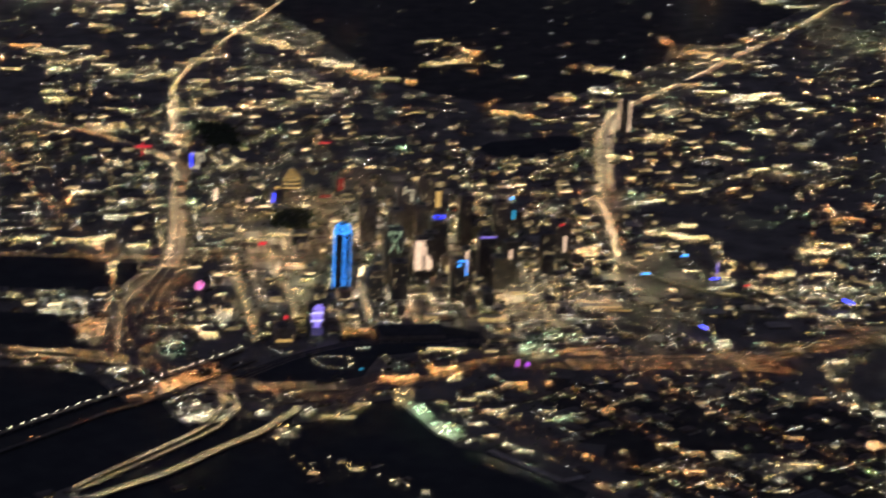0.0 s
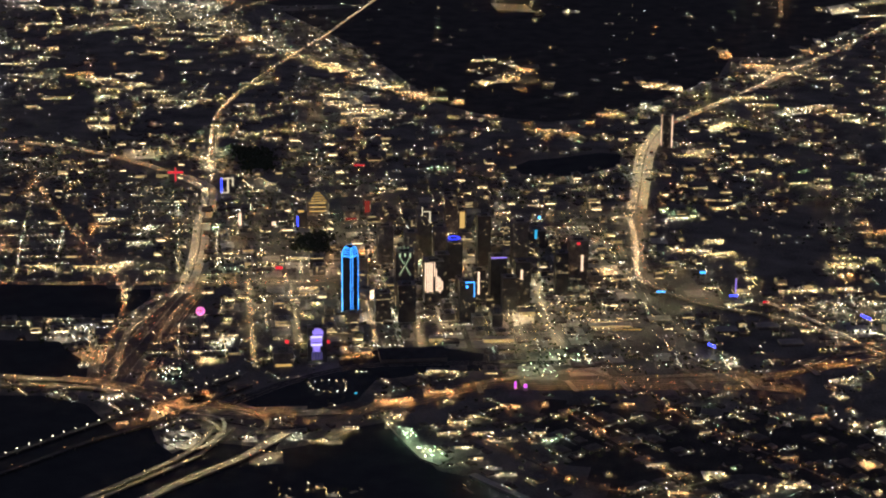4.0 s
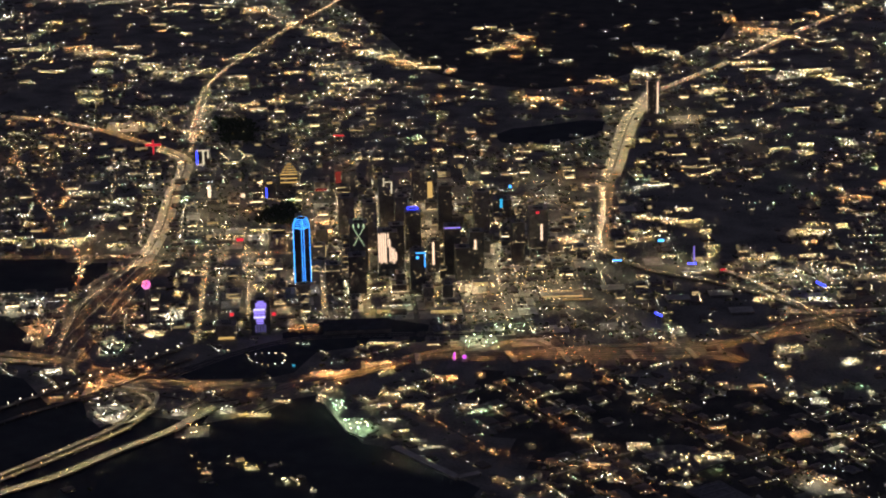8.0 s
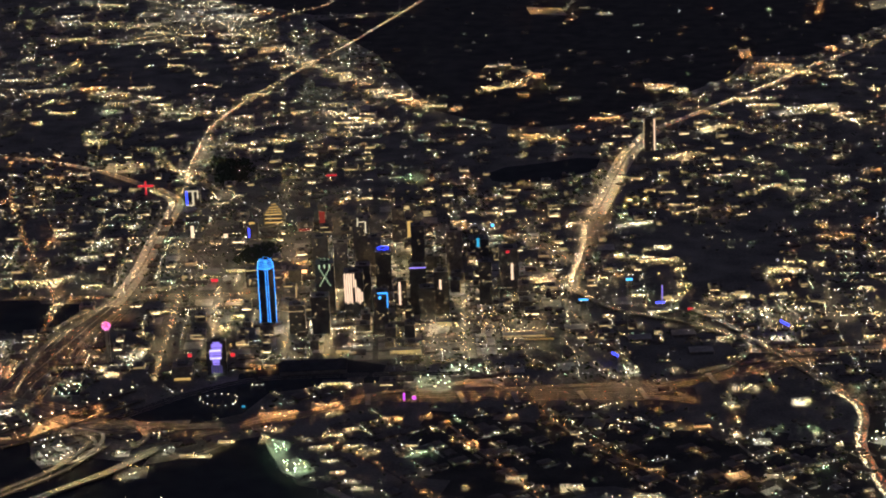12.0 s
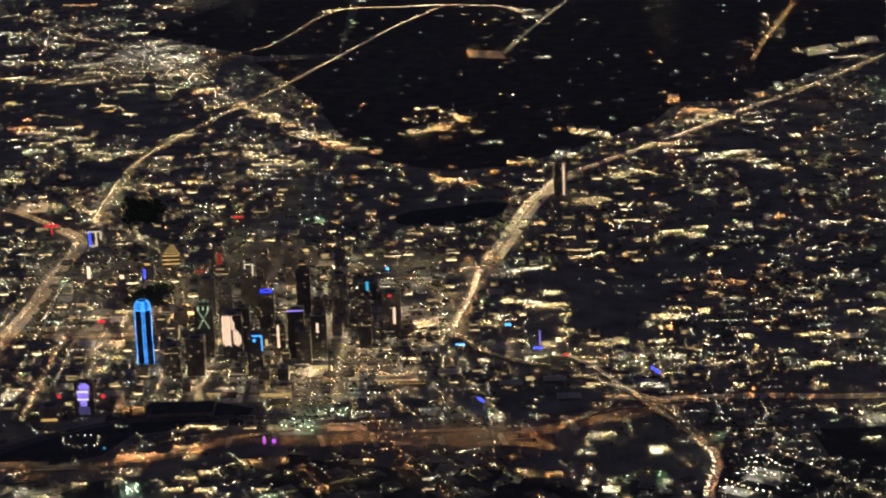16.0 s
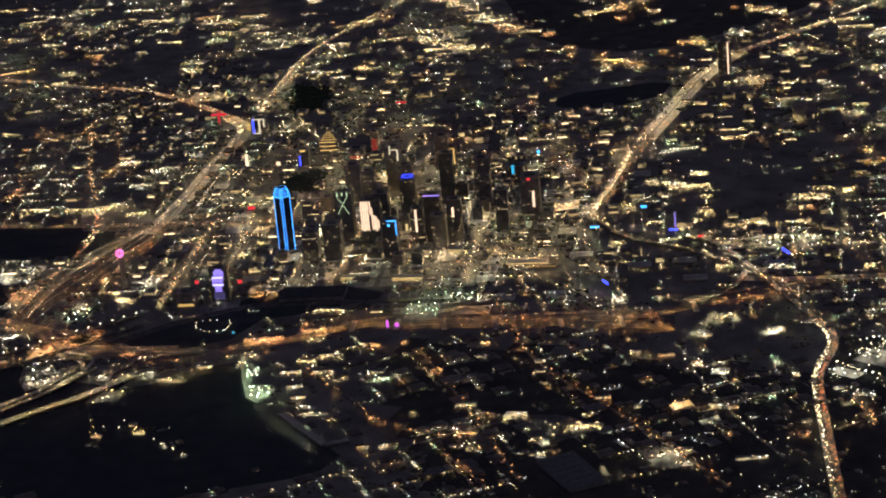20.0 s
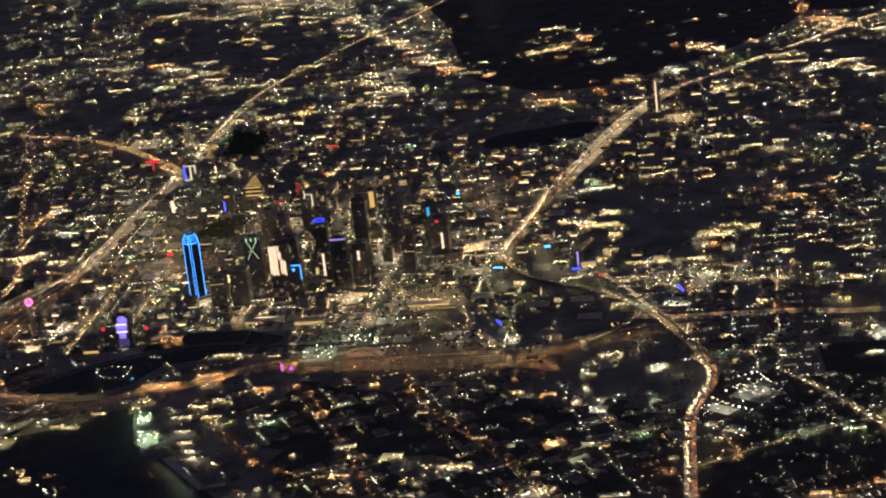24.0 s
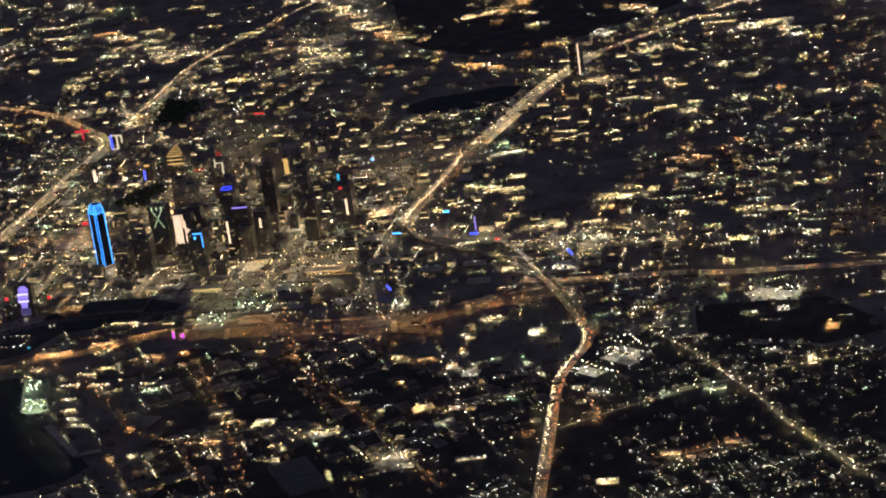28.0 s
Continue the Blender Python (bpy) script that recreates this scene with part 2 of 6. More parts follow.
class Heap:
    """Gathers many small solids into one mesh."""

    def __init__(self):
        self.v, self.f = [], []

    def box(self, x, y, z, sx, sy, sz, turn=0.0, top=1.0):
        """A box on z, sx by sy by sz, turned in degrees; top narrows its upper face."""
        c, s, n = math.cos(radians(turn)), math.sin(radians(turn)), len(self.v)
        for h, k in ((0, 1), (sz, top)):
            for a, b in ((-1, -1), (1, -1), (1, 1), (-1, 1)):
                u, w = a * sx / 2 * k, b * sy / 2 * k
                self.v.append((x + c * u - s * w, y + s * u + c * w, z + h))
        for q in ((3, 2, 1, 0), (4, 5, 6, 7), (0, 1, 5, 4), (1, 2, 6, 5), (2, 3, 7, 6), (3, 0, 4, 7)):
            self.f.append(tuple(n + i for i in q))
        return self

    def gable(self, x, y, sx, sy, h, ridge, turn):
        """A house: walls and a ridged roof."""
        c, s, n = math.cos(radians(turn)), math.sin(radians(turn)), len(self.v)
        pts = [(-sx / 2, -sy / 2, 0), (sx / 2, -sy / 2, 0), (sx / 2, sy / 2, 0), (-sx / 2, sy / 2, 0)]
        pts += [(a, b, h) for a, b, _ in pts] + [(-sx / 2 * 0.8, 0, h + ridge), (sx / 2 * 0.8, 0, h + ridge)]
        self.v += [(x + c * a - s * b, y + s * a + c * b, z) for a, b, z in pts]
        for q in ((0, 1, 5, 4), (1, 2, 6, 5), (2, 3, 7, 6), (3, 0, 4, 7), (4, 5, 9, 8), (6, 7, 8, 9), (5, 6, 9), (7, 4, 8)):
            self.f.append(tuple(n + i for i in q))
        return self

    def bulb(self, x, y, z, r, flat=0.7):
        n, r = len(self.v), r * 1.4
        self.v += [(x + r, y, z), (x, y + r, z), (x - r, y, z), (x, y - r, z), (x, y, z + r * flat), (x, y, z - r * flat)]
        for a, b in ((0, 1), (1, 2), (2, 3), (3, 0)):
            self.f += [(n + a, n + b, n + 4), (n + b, n + a, n + 5)]
        return self

    def post(self, x, y, z, h, r=0.25):
        n = len(self.v)
        for k in (0, h):
            self.v += [(x + r * math.cos(a), y + r * math.sin(a), z + k) for a in (0.3, 2.4, 4.5)]
        self.f += [(n, n + 1, n + 4, n + 3), (n + 1, n + 2, n + 5, n + 4), (n + 2, n, n + 3, n + 5), (n + 3, n + 4, n + 5)]
        return self

    def clump(self, x, y, z, r, rng):
        """A ragged leaf clump of eight uneven facets."""
        n = len(self.v)
        for dx, dy, dz in ((1, 0, 0), (0, 1, 0), (-1, 0, 0), (0, -1, 0), (0, 0, 0.9), (0, 0, -0.7)):
            k = r * rng.uniform(0.6, 1.25)
            self.v.append((x + dx * k + rng.uniform(-0.3, 0.3) * r, y + dy * k + rng.uniform(-0.3, 0.3) * r, z + dz * k))
        for a, b in ((0, 1), (1, 2), (2, 3), (3, 0)):
            self.f += [(n + a, n + b, n + 4), (n + b, n + a, n + 5)]
        return self

    def quad(self, a, b, c, d):
        n = len(self.v)
        self.v += [a, b, c, d]
        self.f.append((n, n + 1, n + 2, n + 3))
        return self

    def done(self, name, mat, at=(0, 0, 0), parent=None, label="", kind=""):
        return raw(name, self.v, self.f, mat, at, parent, label, kind)


def stuff(heap, name, mat, label, category):
    if heap.v:
        tagged(heap.done(name, mat), label, category, "", "stuff")


def thing(name, x, y, label, category, group=""):
    e = new(name)
    e.location = (x * K, y * K, 0)
    e.empty_display_size = 1
    return tagged(e, label, category, group)


def smooth(pts, step=45.0):
    """A curve through the points, cut into even steps."""
    p = [Vector((2 * pts[0][0] - pts[1][0], 2 * pts[0][1] - pts[1][1]))] + [Vector(q) for q in pts]
    p.append(2 * p[-1] - p[-2])
    fine = []
    for i in range(1, len(p) - 2):
        a, b, c, d = p[i - 1 : i + 3]
        for k in range(24):
            t = k / 24
            fine.append(0.5 * (2 * b + (c - a) * t + (2 * a - 5 * b + 4 * c - d) * t * t + (3 * b - a - 3 * c + d) * t**3))
    fine.append(p[-2])
    out, gone = [fine[0]], 0.0
    for a, b in zip(fine, fine[1:]):
        gone += (b - a).length
        if gone >= step:
            out.append(b)
            gone = 0.0
    return out


def even(pts, gap):
    """Points along straight legs, exactly gap apart."""
    out, rest = [], 0.0
    for a, b in zip(pts, pts[1:]):
        a, b = Vector(a), Vector(b)
        size = (b - a).length
        while rest < size:
            out.append(a.lerp(b, rest / size))
            rest += gap
        rest -= size
    return out


def sides(line):
    for i, q in enumerate(line):
        d = (line[min(i + 1, len(line) - 1)] - line[max(i - 1, 0)]).normalized()
        yield q, d, Vector((-d.y, d.x))


# ---- what lies where: tests on the plan ----
def inside(x, y, poly):
    hit, j = False, len(poly) - 1
    for i in range(len(poly)):
        (xi, yi), (xj, yj) = poly[i], poly[j]
        if (yi > y) != (yj > y) and x < (xj - xi) * (y - yi) / (yj - yi) + xi:
            hit = not hit
        j = i
    return hit


VOIDS, TREED, BARE = [], [], []


def void(label, pts, share=0.0, ground=""):
    """A dark stretch of land: share is what is left there of the usual lamps."""
    if ground:
        BARE.append(pts)
    if ground == "trees":
        TREED.append(pts)
        share = max(share, 0.001)
    VOIDS.append((pts, share, min(p[0] for p in pts), max(p[0] for p in pts), min(p[1] for p in pts), max(p[1] for p in pts)))


def density(x, y):
    k = 1.0
    for pts, share, x0, x1, y0, y1 in VOIDS:
        if x0 < x < x1 and y0 < y < y1 and inside(x, y, pts):
            k = min(k, share)
    return k


NEAR = {}


def near_road(x, y, reach):
    c = 100
    for i in (-1, 0, 1):
        for j in (-1, 0, 1):
            for qx, qy, w in NEAR.get((int(x // c) + i, int(y // c) + j), ()):
                if (qx - x) ** 2 + (qy - y) ** 2 < (w + reach) ** 2:
                    return True
    return False


void("river plain west", [(-1466, 40), (-838, 120), (-842, -126), (-848, -266), (-1066, -200), (-1352, -216)], 0.03)
void("river plain middle", [(-1144, -682), (-984, -620), (-826, -780), (-788, -924), (-1016, -966)], 0.02)
void("river plain south", [(-476, -2176), (-288, -2080), (-38, -1720), (54, -1468), (152, -1398), (292, -1196), (378, -1136), (464, -1228), (644, -1522), (808, -1562), (1106, -1804), (1086, -1960), (602, -2298), (-342, -2478)], 0.04)
void("river plain under the freeway bridges", [(-392, -2364), (-542, -2028), (-352, -1730), (-204, -1428), (-80, -1432), (4, -1440), (64, -1378), (76, -1650), (-66, -1958)], 0.0)
void("rail yard", [(-80, -814), (66, -656), (514, -540), (722, -502), (522, -574), (262, -730), (238, -942), (10, -1150), (-204, -1022)], 0.0)
void("convention hall yard", [(80, -556), (194, -410), (440, -334), (604, -370), (626, -556), (116, -672)], 0.0)
void("far dark quarter", [(-1756, 5746), (-1258, 5992), (-1776, 8000), (2022, 8400), (2194, 6794), (1512, 5042), (1122, 4986), (682, 4412), (228, 4488), (-148, 3742), (-274, 3722), (-950, 4690)], 0.09)
void("farther dark quarter", [(-2916, 6560), (-2724, 7900), (-1862, 7990), (-1288, 6080), (-1824, 5920)], 0.09)
void("dark lake", [(299, 2301), (360, 2437), (513, 2524), (687, 2659), (790, 2642), (812, 2432), (677, 2256), (478, 2144), (357, 2186)], 0.0)
void("unlit slope before the dark quarter", [(-306, 3507), (28, 3279), (343, 3227), (590, 3360), (783, 3662), (972, 4054), (1152, 4492), (1180, 4934), (1092, 5390), (-1200, 5093)], 0.08)
void("thinly lit slope", [(-331, 3478), (767, 3386), (832, 2813), (277, 2298), (-272, 2648), (-540, 3197)], 0.45)
void("thinly lit suburb", [(1417, 3958), (1676, 4493), (2015, 5121), (2094, 3762), (1923, 3675), (1665, 3915)], 0.26)
void("dark suburb", [(-2797, 3459), (-2435, 3578), (-2089, 2972), (-1920, 2401), (-2279, 2291)], 0.3)
void("dark suburb", [(-1889, 3001), (-1538, 3052), (-1351, 2659), (-1502, 2521), (-1735, 2602)], 0.26)
void("dark fairground", [(1300, 1457), (1463, 1660), (1828, 1542), (1955, 1226), (1836, 968), (1561, 883), (1377, 1010)], 0.26)
void("far suburb", [(-5200, 9000), (-1300, 7600), (-1330, 5000), (-1420, 3700), (-2300, 3800), (-5200, 3300)], 0.85)
void("unlit fields before the shopping strip", [(-3102, 4789), (-2517, 4788), (-1422, 4321), (-1427, 3818), (-1538, 3435), (-1763, 3400), (-2216, 3839), (-2520, 3652)], 0.32)
void("dark yards south of downtown", [(1372, 71), (1856, 122), (1888, -61), (1642, -257), (1497, -223)], 0.4)
void("dark blocks below the interchange", [(1772, -322), (2012, -189), (2294, -534), (2122, -782), (1844, -677)], 0.45)
void("low suburb", [(938, 3055), (2141, 3348), (2231, 1738), (1824, 1585), (1306, 1680), (1050, 1824)], 0.6)
void("dark fairground", [(1258, 1108), (1726, 1260), (1868, 1006), (1794, 732), (1544, 760)], 0.1)
void("dark park", [(-1160, 2366), (-942, 2356), (-828, 2012), (-952, 1930)], 0.02, "trees")
void("fields by the river", [(2580, -1200), (2772, -1302), (3084, -1630), (2744, -1694)], 0.05)
void("fields east", [(2680, -168), (3138, -26), (3462, -282), (3250, -466), (2782, -430)], 0.06)
void("dark works", [(1648, -1698), (1918, -1618), (2016, -1696), (2000, -1908), (1762, -1952)], 0.1)
void("dark suburb", [(1280, 1466), (1790, 1370), (1856, 1028), (1506, 976)], 0.1)
void("wood behind the blue tower", [(-430, 734), (-450, 932), (-382, 1028), (-292, 942), (-260, 748)], 0.0, "trees")
void("dark quarter east", [(1150, 1522), (1784, 1782), (1800, 1288), (1478, 1110), (1100, 1338)], 0.2, "paved")
void("park by the tollway", [(-2452, 3146), (-2252, 3308), (-2048, 2954), (-2208, 2868)], 0.1)
void("freeway canyon", [(310, -900), (554, -700), (748, -618), (1148, -498), (1652, -372), (1942, -124), (2028, -146), (1840, -594), (1582, -630), (786, -786), (598, -876), (348, -1034)], 0.08, "paved")
void("dark south block", [(1788, -62), (1676, 180), (1868, 248), (1934, -36)], 0.1, "paved")

void("river plain far west", [(-2244, -92), (-1076, 140), (-960, -16), (-920, -258), (-1192, -298), (-2082, -474)], 0.0)
void("river plain far west", [(-1992, -686), (-1018, -562), (-912, -722), (-894, -890), (-1824, -1084)], 0.0)
void("river plain far west", [(-1986, -1304), (-884, -1126), (-704, -1172), (-530, -1380), (-410, -1340), (-344, -1472), (-198, -1626), (-288, -1800), (-376, -1894), (-822, -2608), (-1206, -3018)], 0.0)

# ---- ground ----
ground = Heap()
for i in range(24):
    for j in range(24):
        a, b = -60000 + i * 5000, -60000 + j * 5000
        ground.quad((a, b, 0), (a + 5000, b, 0), (a + 5000, b + 5000, 0), (a, b + 5000, 0))
tagged(ground.done("ground", "ground"), "dark city ground of roofs, yards and dry grass at night", "ground", "", "structure")
# Near-black sheets paint the lack of lamplight on plains, lake and yards.
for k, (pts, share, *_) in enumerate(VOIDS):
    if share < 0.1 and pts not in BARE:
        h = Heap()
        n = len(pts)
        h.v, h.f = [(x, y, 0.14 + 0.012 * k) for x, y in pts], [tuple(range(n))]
        tagged(h.done("ground_park", "park" if share < 0.05 else "garden"), "unlit land, its darkness put into a near-black colour" if share < 0.05 else "gardens with few lamps, darkened in their colour", "ground", "", "structure")

# A darkened sheet keeps the suburb's ground black between its lamps.
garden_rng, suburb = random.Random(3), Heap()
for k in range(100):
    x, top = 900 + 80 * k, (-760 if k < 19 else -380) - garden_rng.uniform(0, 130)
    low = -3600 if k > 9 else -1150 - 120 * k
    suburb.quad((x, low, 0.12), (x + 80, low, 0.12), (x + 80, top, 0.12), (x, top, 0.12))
tagged(suburb.done("ground_gardens", "garden"), "lawns, trees and gardens of the low suburb, darkened in their colour", "ground", "", "structure")

# ---- roads ----
RNG = random.Random(7)
posts, bulbs, sodium, traffic_body = Heap(), Heap(), Heap(), Heap()
heads, tails, hoods, masts, masts_sodium, masts_green, masts_pale, masts_gold = [Heap() for k in range(8)]


LAMPS = {}


def street_lamp(x, y, turn, lamp):
    """One street lamp: pole, arm and glowing head."""
    m = Matrix.LocRotScale((x * K, y * K, 0), Euler((0, 0, radians(turn))), None)
    kind = (lamp, RNG.randrange(3))
    if kind in LAMPS:
        return copy_thing(LAMPS[kind], m)
    ob = thing("street_lamp", x, y, "steel street lamp with a glowing " + ("orange" if lamp == "sodium" else "pale") + " head", "street lamp", "street lamps of the avenues")
    ob.matrix_basis = m
    Heap().post(0, 0, 0, 9, 0.28).done("pole", "metal", parent=ob)
    Heap().box(0, -0.9, 8.8, 0.3, 2.2, 0.3).done("arm", "metal", parent=ob)
    Heap().bulb(0, -2.0, 8.6, 1.0 + 0.35 * kind[1]).done("lamp_head", "head_sodium" if lamp == "sodium" else "head_pale", parent=ob)
    LAMPS[kind] = ob
    return ob


def hood(x, y, z, h, r, colour):
    """A hooded lamp on a post, which lights the ground and shows little from above."""
    k = {"sodium": masts_sodium, True: masts_sodium, "green": masts_green, "lot": masts_pale, "mast": masts, False: masts}.get(colour, masts_gold)
    k.quad((x - r, y - r, z + h), (x - r, y + r, z + h), (x + r, y + r, z + h), (x + r, y - r, z + h))
    hoods.box(x, y, z + h + 0.2, r * 2.9, r * 2.9, 0.8, 0, 0.6)
    hoods.post(x, y, z, h, 0.28)


def road(name, label, pts, width, mast=0.0, warm=True, cars=0.0, red=0.4, lamps=0.0, lamp="street", z=0.0, rows=2, big=1.0, mat="asphalt", gaps=0.25, high=15, wide=1.6):
    """A road with kerbs or parapets; hooded masts every `mast` metres, bare lamps every `lamps` metres, and cars per metre and side."""
    line = smooth(pts)
    for q in line:
        NEAR.setdefault((int(q.x // 100), int(q.y // 100)), []).append((q.x, q.y, width / 2))
    deck, kerb = Heap(), Heap()
    strip = []
    for q, d, n in sides(line):
        strip.append([(q.x + n.x * s, q.y + n.y * s, z + 0.6) for s in (-width / 2, width / 2)])
    mix = lambda p, q, k: tuple(u + (w - u) * k for u, w in zip(p, q))
    for a, b in zip(strip, strip[1:]):
        for k0, k1 in (((0, 0.46), (0.54, 1)) if width > 28 and z < 2 else ((0, 1),)):
            deck.quad(mix(a[0], a[1], k1), mix(a[0], a[1], k0), mix(b[0], b[1], k0), mix(b[0], b[1], k1))
        if z > 2:
            for s in (0, 1):
                lo = lambda p: (p[0], p[1], p[2] - 2.2)
                hi = lambda p: (p[0], p[1], p[2] + 1.1)
                deck.quad(lo(a[s]), lo(b[s]), hi(b[s]), hi(a[s]))
            deck.quad(*[(p[0], p[1], p[2] - 2.2) for p in (a[0], a[1], b[1], b[0])])
    for k, (q, d, n) in enumerate(sides(line)):
        if k % 2 == 0 and width > 18:
            for s in ((-width / 2, 0, width / 2) if z < 2 else (0,)):
                kerb.box(q.x + n.x * s, q.y + n.y * s, z + 0.6, 92, 0.8, 0.9, math.degrees(math.atan2(d.y, d.x)))
        if z > 2 and k % 2 == 0:
            for s in (-0.3, 0.3):
                kerb.box(q.x + n.x * width * s, q.y + n.y * width * s, 0, 2.4, 2.4, z - 1.7)
    ob = tagged(deck.done("road_" + name, mat), label, "road", "", "structure")
    if kerb.v:
        kerb.done("barrier", "concrete", parent=ob)
    length = sum((b - a).length for a, b in zip(line, line[1:]))
    finer = smooth(pts, 6.0)
    spots = list(sides(finer))
    for k in range(int(length * cars)):
        q, d, n = spots[RNG.randrange(len(spots))]
        back = RNG.random() < red
        side = RNG.uniform(0.08, 0.44) * width * (-1 if back else 1)
        x, y = q.x + n.x * side, q.y + n.y * side
        turn = math.degrees(math.atan2(d.y, d.x))
        traffic_body.box(x, y, z + 0.9, 4.4, 1.8, 1.3, turn, 0.8)
        (tails if back else heads).bulb(x - d.x * 2.4, y - d.y * 2.4, z + 2.0, RNG.uniform(0.8, 1.4) * big)
    if mast:
        for k, (q, d, n) in enumerate(sides(smooth(pts, mast))):
            for r in range(rows):
                if RNG.random() < gaps + 2 * gaps * noise.noise(Vector((q.x / 160, q.y / 160, 1.7 + r))):
                    continue
                s = (r + 0.5) / rows - 0.5
                x, y = q.x + n.x * width * s + RNG.uniform(-4, 4), q.y + n.y * width * s + RNG.uniform(-4, 4)
                tint = warm[r] if isinstance(warm, tuple) else warm
                hood(x, y, z, high, wide, {True: "sodium", False: "mast"}.get(tint, tint))
    if lamps:
        for k, (q, d, n) in enumerate(sides(smooth(pts, lamps))):
            s = width * 0.52 * (-1) ** k
            x, y, r = q.x + n.x * s, q.y + n.y * s, RNG.uniform(1.0, 1.7) * big
            if name.startswith(("avenue", "boulevard")):
                street_lamp(x, y, math.degrees(math.atan2(d.y, d.x)) + (90 if s > 0 else -90), lamp)
                continue
            posts.post(x, y, z, 9)
            (sodium if lamp == "sodium" else bulbs).bulb(x, y, z + 9.4, r)
    return ob


road("tollway", "tollway strip lit by traffic", [(-1150, 1972), (-1282, 2460), (-1400, 2972), (-1430, 3502), (-1386, 4324), (-1314, 4986)], 22, wide=1.3, mast=40, gaps=0.06, warm="gold", cars=0.12, red=0.3, big=1.0, mat="deck")
road("tollway_far", "tollway running out to the far suburbs", [(-1314, 4986), (-1258, 5992), (-1202, 7030), (-1088, 7888)], 18, wide=1.1, mast=60, gaps=0.35, warm="gold", cars=0.08, red=0.3, big=1.2, mat="concrete")
road("stemmons", "broad freeway full of headlamps bending round downtown", [(-726, 102), (-764, 362), (-824, 672), (-924, 1066), (-1010, 1482), (-1080, 1656), (-1250, 1814)], 74, wide=1.8, mast=50, warm=("sodium", "gold", "mast"), cars=0.07, red=0.3, rows=3, big=1.1, mat="concrete")
road("stemmons_north", "freeway with lamps leaving for the north-west", [(-3116, 2352), (-2728, 2320), (-2364, 2254), (-2186, 2250), (-1908, 2190), (-1588, 2042), (-1250, 1814)], 44, mast=44, gaps=0.06, warm=True, cars=0.08, red=0.4, rows=2, mat="concrete")
road("stemmons_south", "freeway with brown lamp glow by the station", [(-726, 102), (-718, -192), (-710, -558), (-704, -814), (-666, -1062)], 104, wide=1.25, mast=52, gaps=0.42, cars=0.04, red=0.6, rows=3, mat="asphalt")
road("stemmons_lane", "freeway lanes strung with headlamps", [(-766, 210), (-762, 60), (-782, -196), (-792, -404), (-740, -688), (-690, -894)], 22, mast=60, gaps=0.45, wide=1.2, warm=False, cars=0.06, red=0.1, mat="deck", z=1.2)
road("frontage", "feeder road beside the freeway", [(-644, 78), (-632, -178), (-608, -506), (-588, -792), (-564, -1032)], 30, mast=60, cars=0.02, red=0.8)
road("woodall", "freeway below street level with amber lamps", [(-1620, 56), (-1300, 108), (-942, 180), (-696, 242), (-452, 304), (-258, 350), (-74, 468)], 34, gaps=0.05, wide=1.3, mast=40, cars=0.05, red=0.5)
road("ramp_north", "slip road with lamps", [(-1544, 2504), (-1352, 2248), (-1180, 2024), (-1080, 1914)], 20, mast=30, gaps=0.05, warm="gold", cars=0.04)
road("tollway_link", "link from the freeway to the tollway", [(-1080, 1774), (-1126, 1948), (-1162, 2090), (-1254, 2476), (-1360, 2924)], 22, warm="gold", mast=40, cars=0.07, red=0.3, mat="deck")
road("central", "wide expressway with bright queues of headlamps", [(1122, 580), (1084, 708), (1062, 920), (1034, 1158), (982, 1506), (962, 1812)], 64, mast=42, warm=("sodium", "mast", "gold"), cars=0.08, red=0.35, rows=3, big=1.0, mat="deck")
road("central_upper", "broad pale-lit expressway with many lanes", [(970, 1702), (950, 2056), (916, 2610), (920, 2940), (956, 3280)], 92, mast=40, warm="gold", gaps=0.12, cars=0.1, red=0.3, rows=4, big=0.95, wide=1.65, mat="concrete")
road("central_far", "expressway running out to the lit horizon", [(956, 3280), (1136, 3686), (1304, 4070), (1434, 4386), (1560, 4756), (1802, 5310), (2048, 5986), (2164, 6342), (2432, 7010)], 44, wide=1.25, gaps=0.3, mast=70, warm="gold", cars=0.09, red=0.35, big=1.2, mat="concrete")
road("interchange", "elevated freeway sweeping past downtown", [(1078, 694), (1128, 598), (1278, 430), (1456, 334), (1628, 280), (1822, 158), (1970, 50), (2126, -136), (2292, -344)], 24, wide=1.3, mast=56, warm="gold", cars=0.07, red=0.3, big=0.8, z=9, mat="deck", gaps=0.3)
road("interchange_east", "second deck of the elevated freeway", [(1680, 272), (1838, 186), (2008, 54), (2160, -120), (2316, -330)], 15, wide=1.3, mast=56, warm="gold", cars=0.04, red=0.5, big=0.8, z=7, rows=1, mat="deck", gaps=0.3)
road("south_freeway", "southbound freeway crowded with headlamps", [(2826, -2052), (2710, -1700), (2572, -1292), (2482, -1030), (2432, -852), (2418, -702), (2410, -566), (2370, -454), (2292, -344)], 40, mast=56, warm=("sodium", "lot"), cars=0.28, red=0.4, mat="deck", gaps=0.3)
road("canyon", "sunken freeway in amber sodium light", [(352, -1002), (454, -918), (550, -810), (654, -722), (808, -660), (1008, -606), (1208, -554), (1408, -506), (1606, -448), (1758, -338), (1892, -230), (2028, -120), (2188, -30)], 46, wide=1.2, mast=38, gaps=0.16, cars=0.012, red=0.7, rows=2, mat="deck")
road("canyon_south", "sunken freeway lanes in amber sodium light", [(778, -706), (978, -664), (1178, -618), (1378, -582), (1580, -546), (1700, -524), (1804, -540)], 36, wide=1.2, mast=38, gaps=0.2, cars=0.012, red=0.7, rows=2, mat="deck")
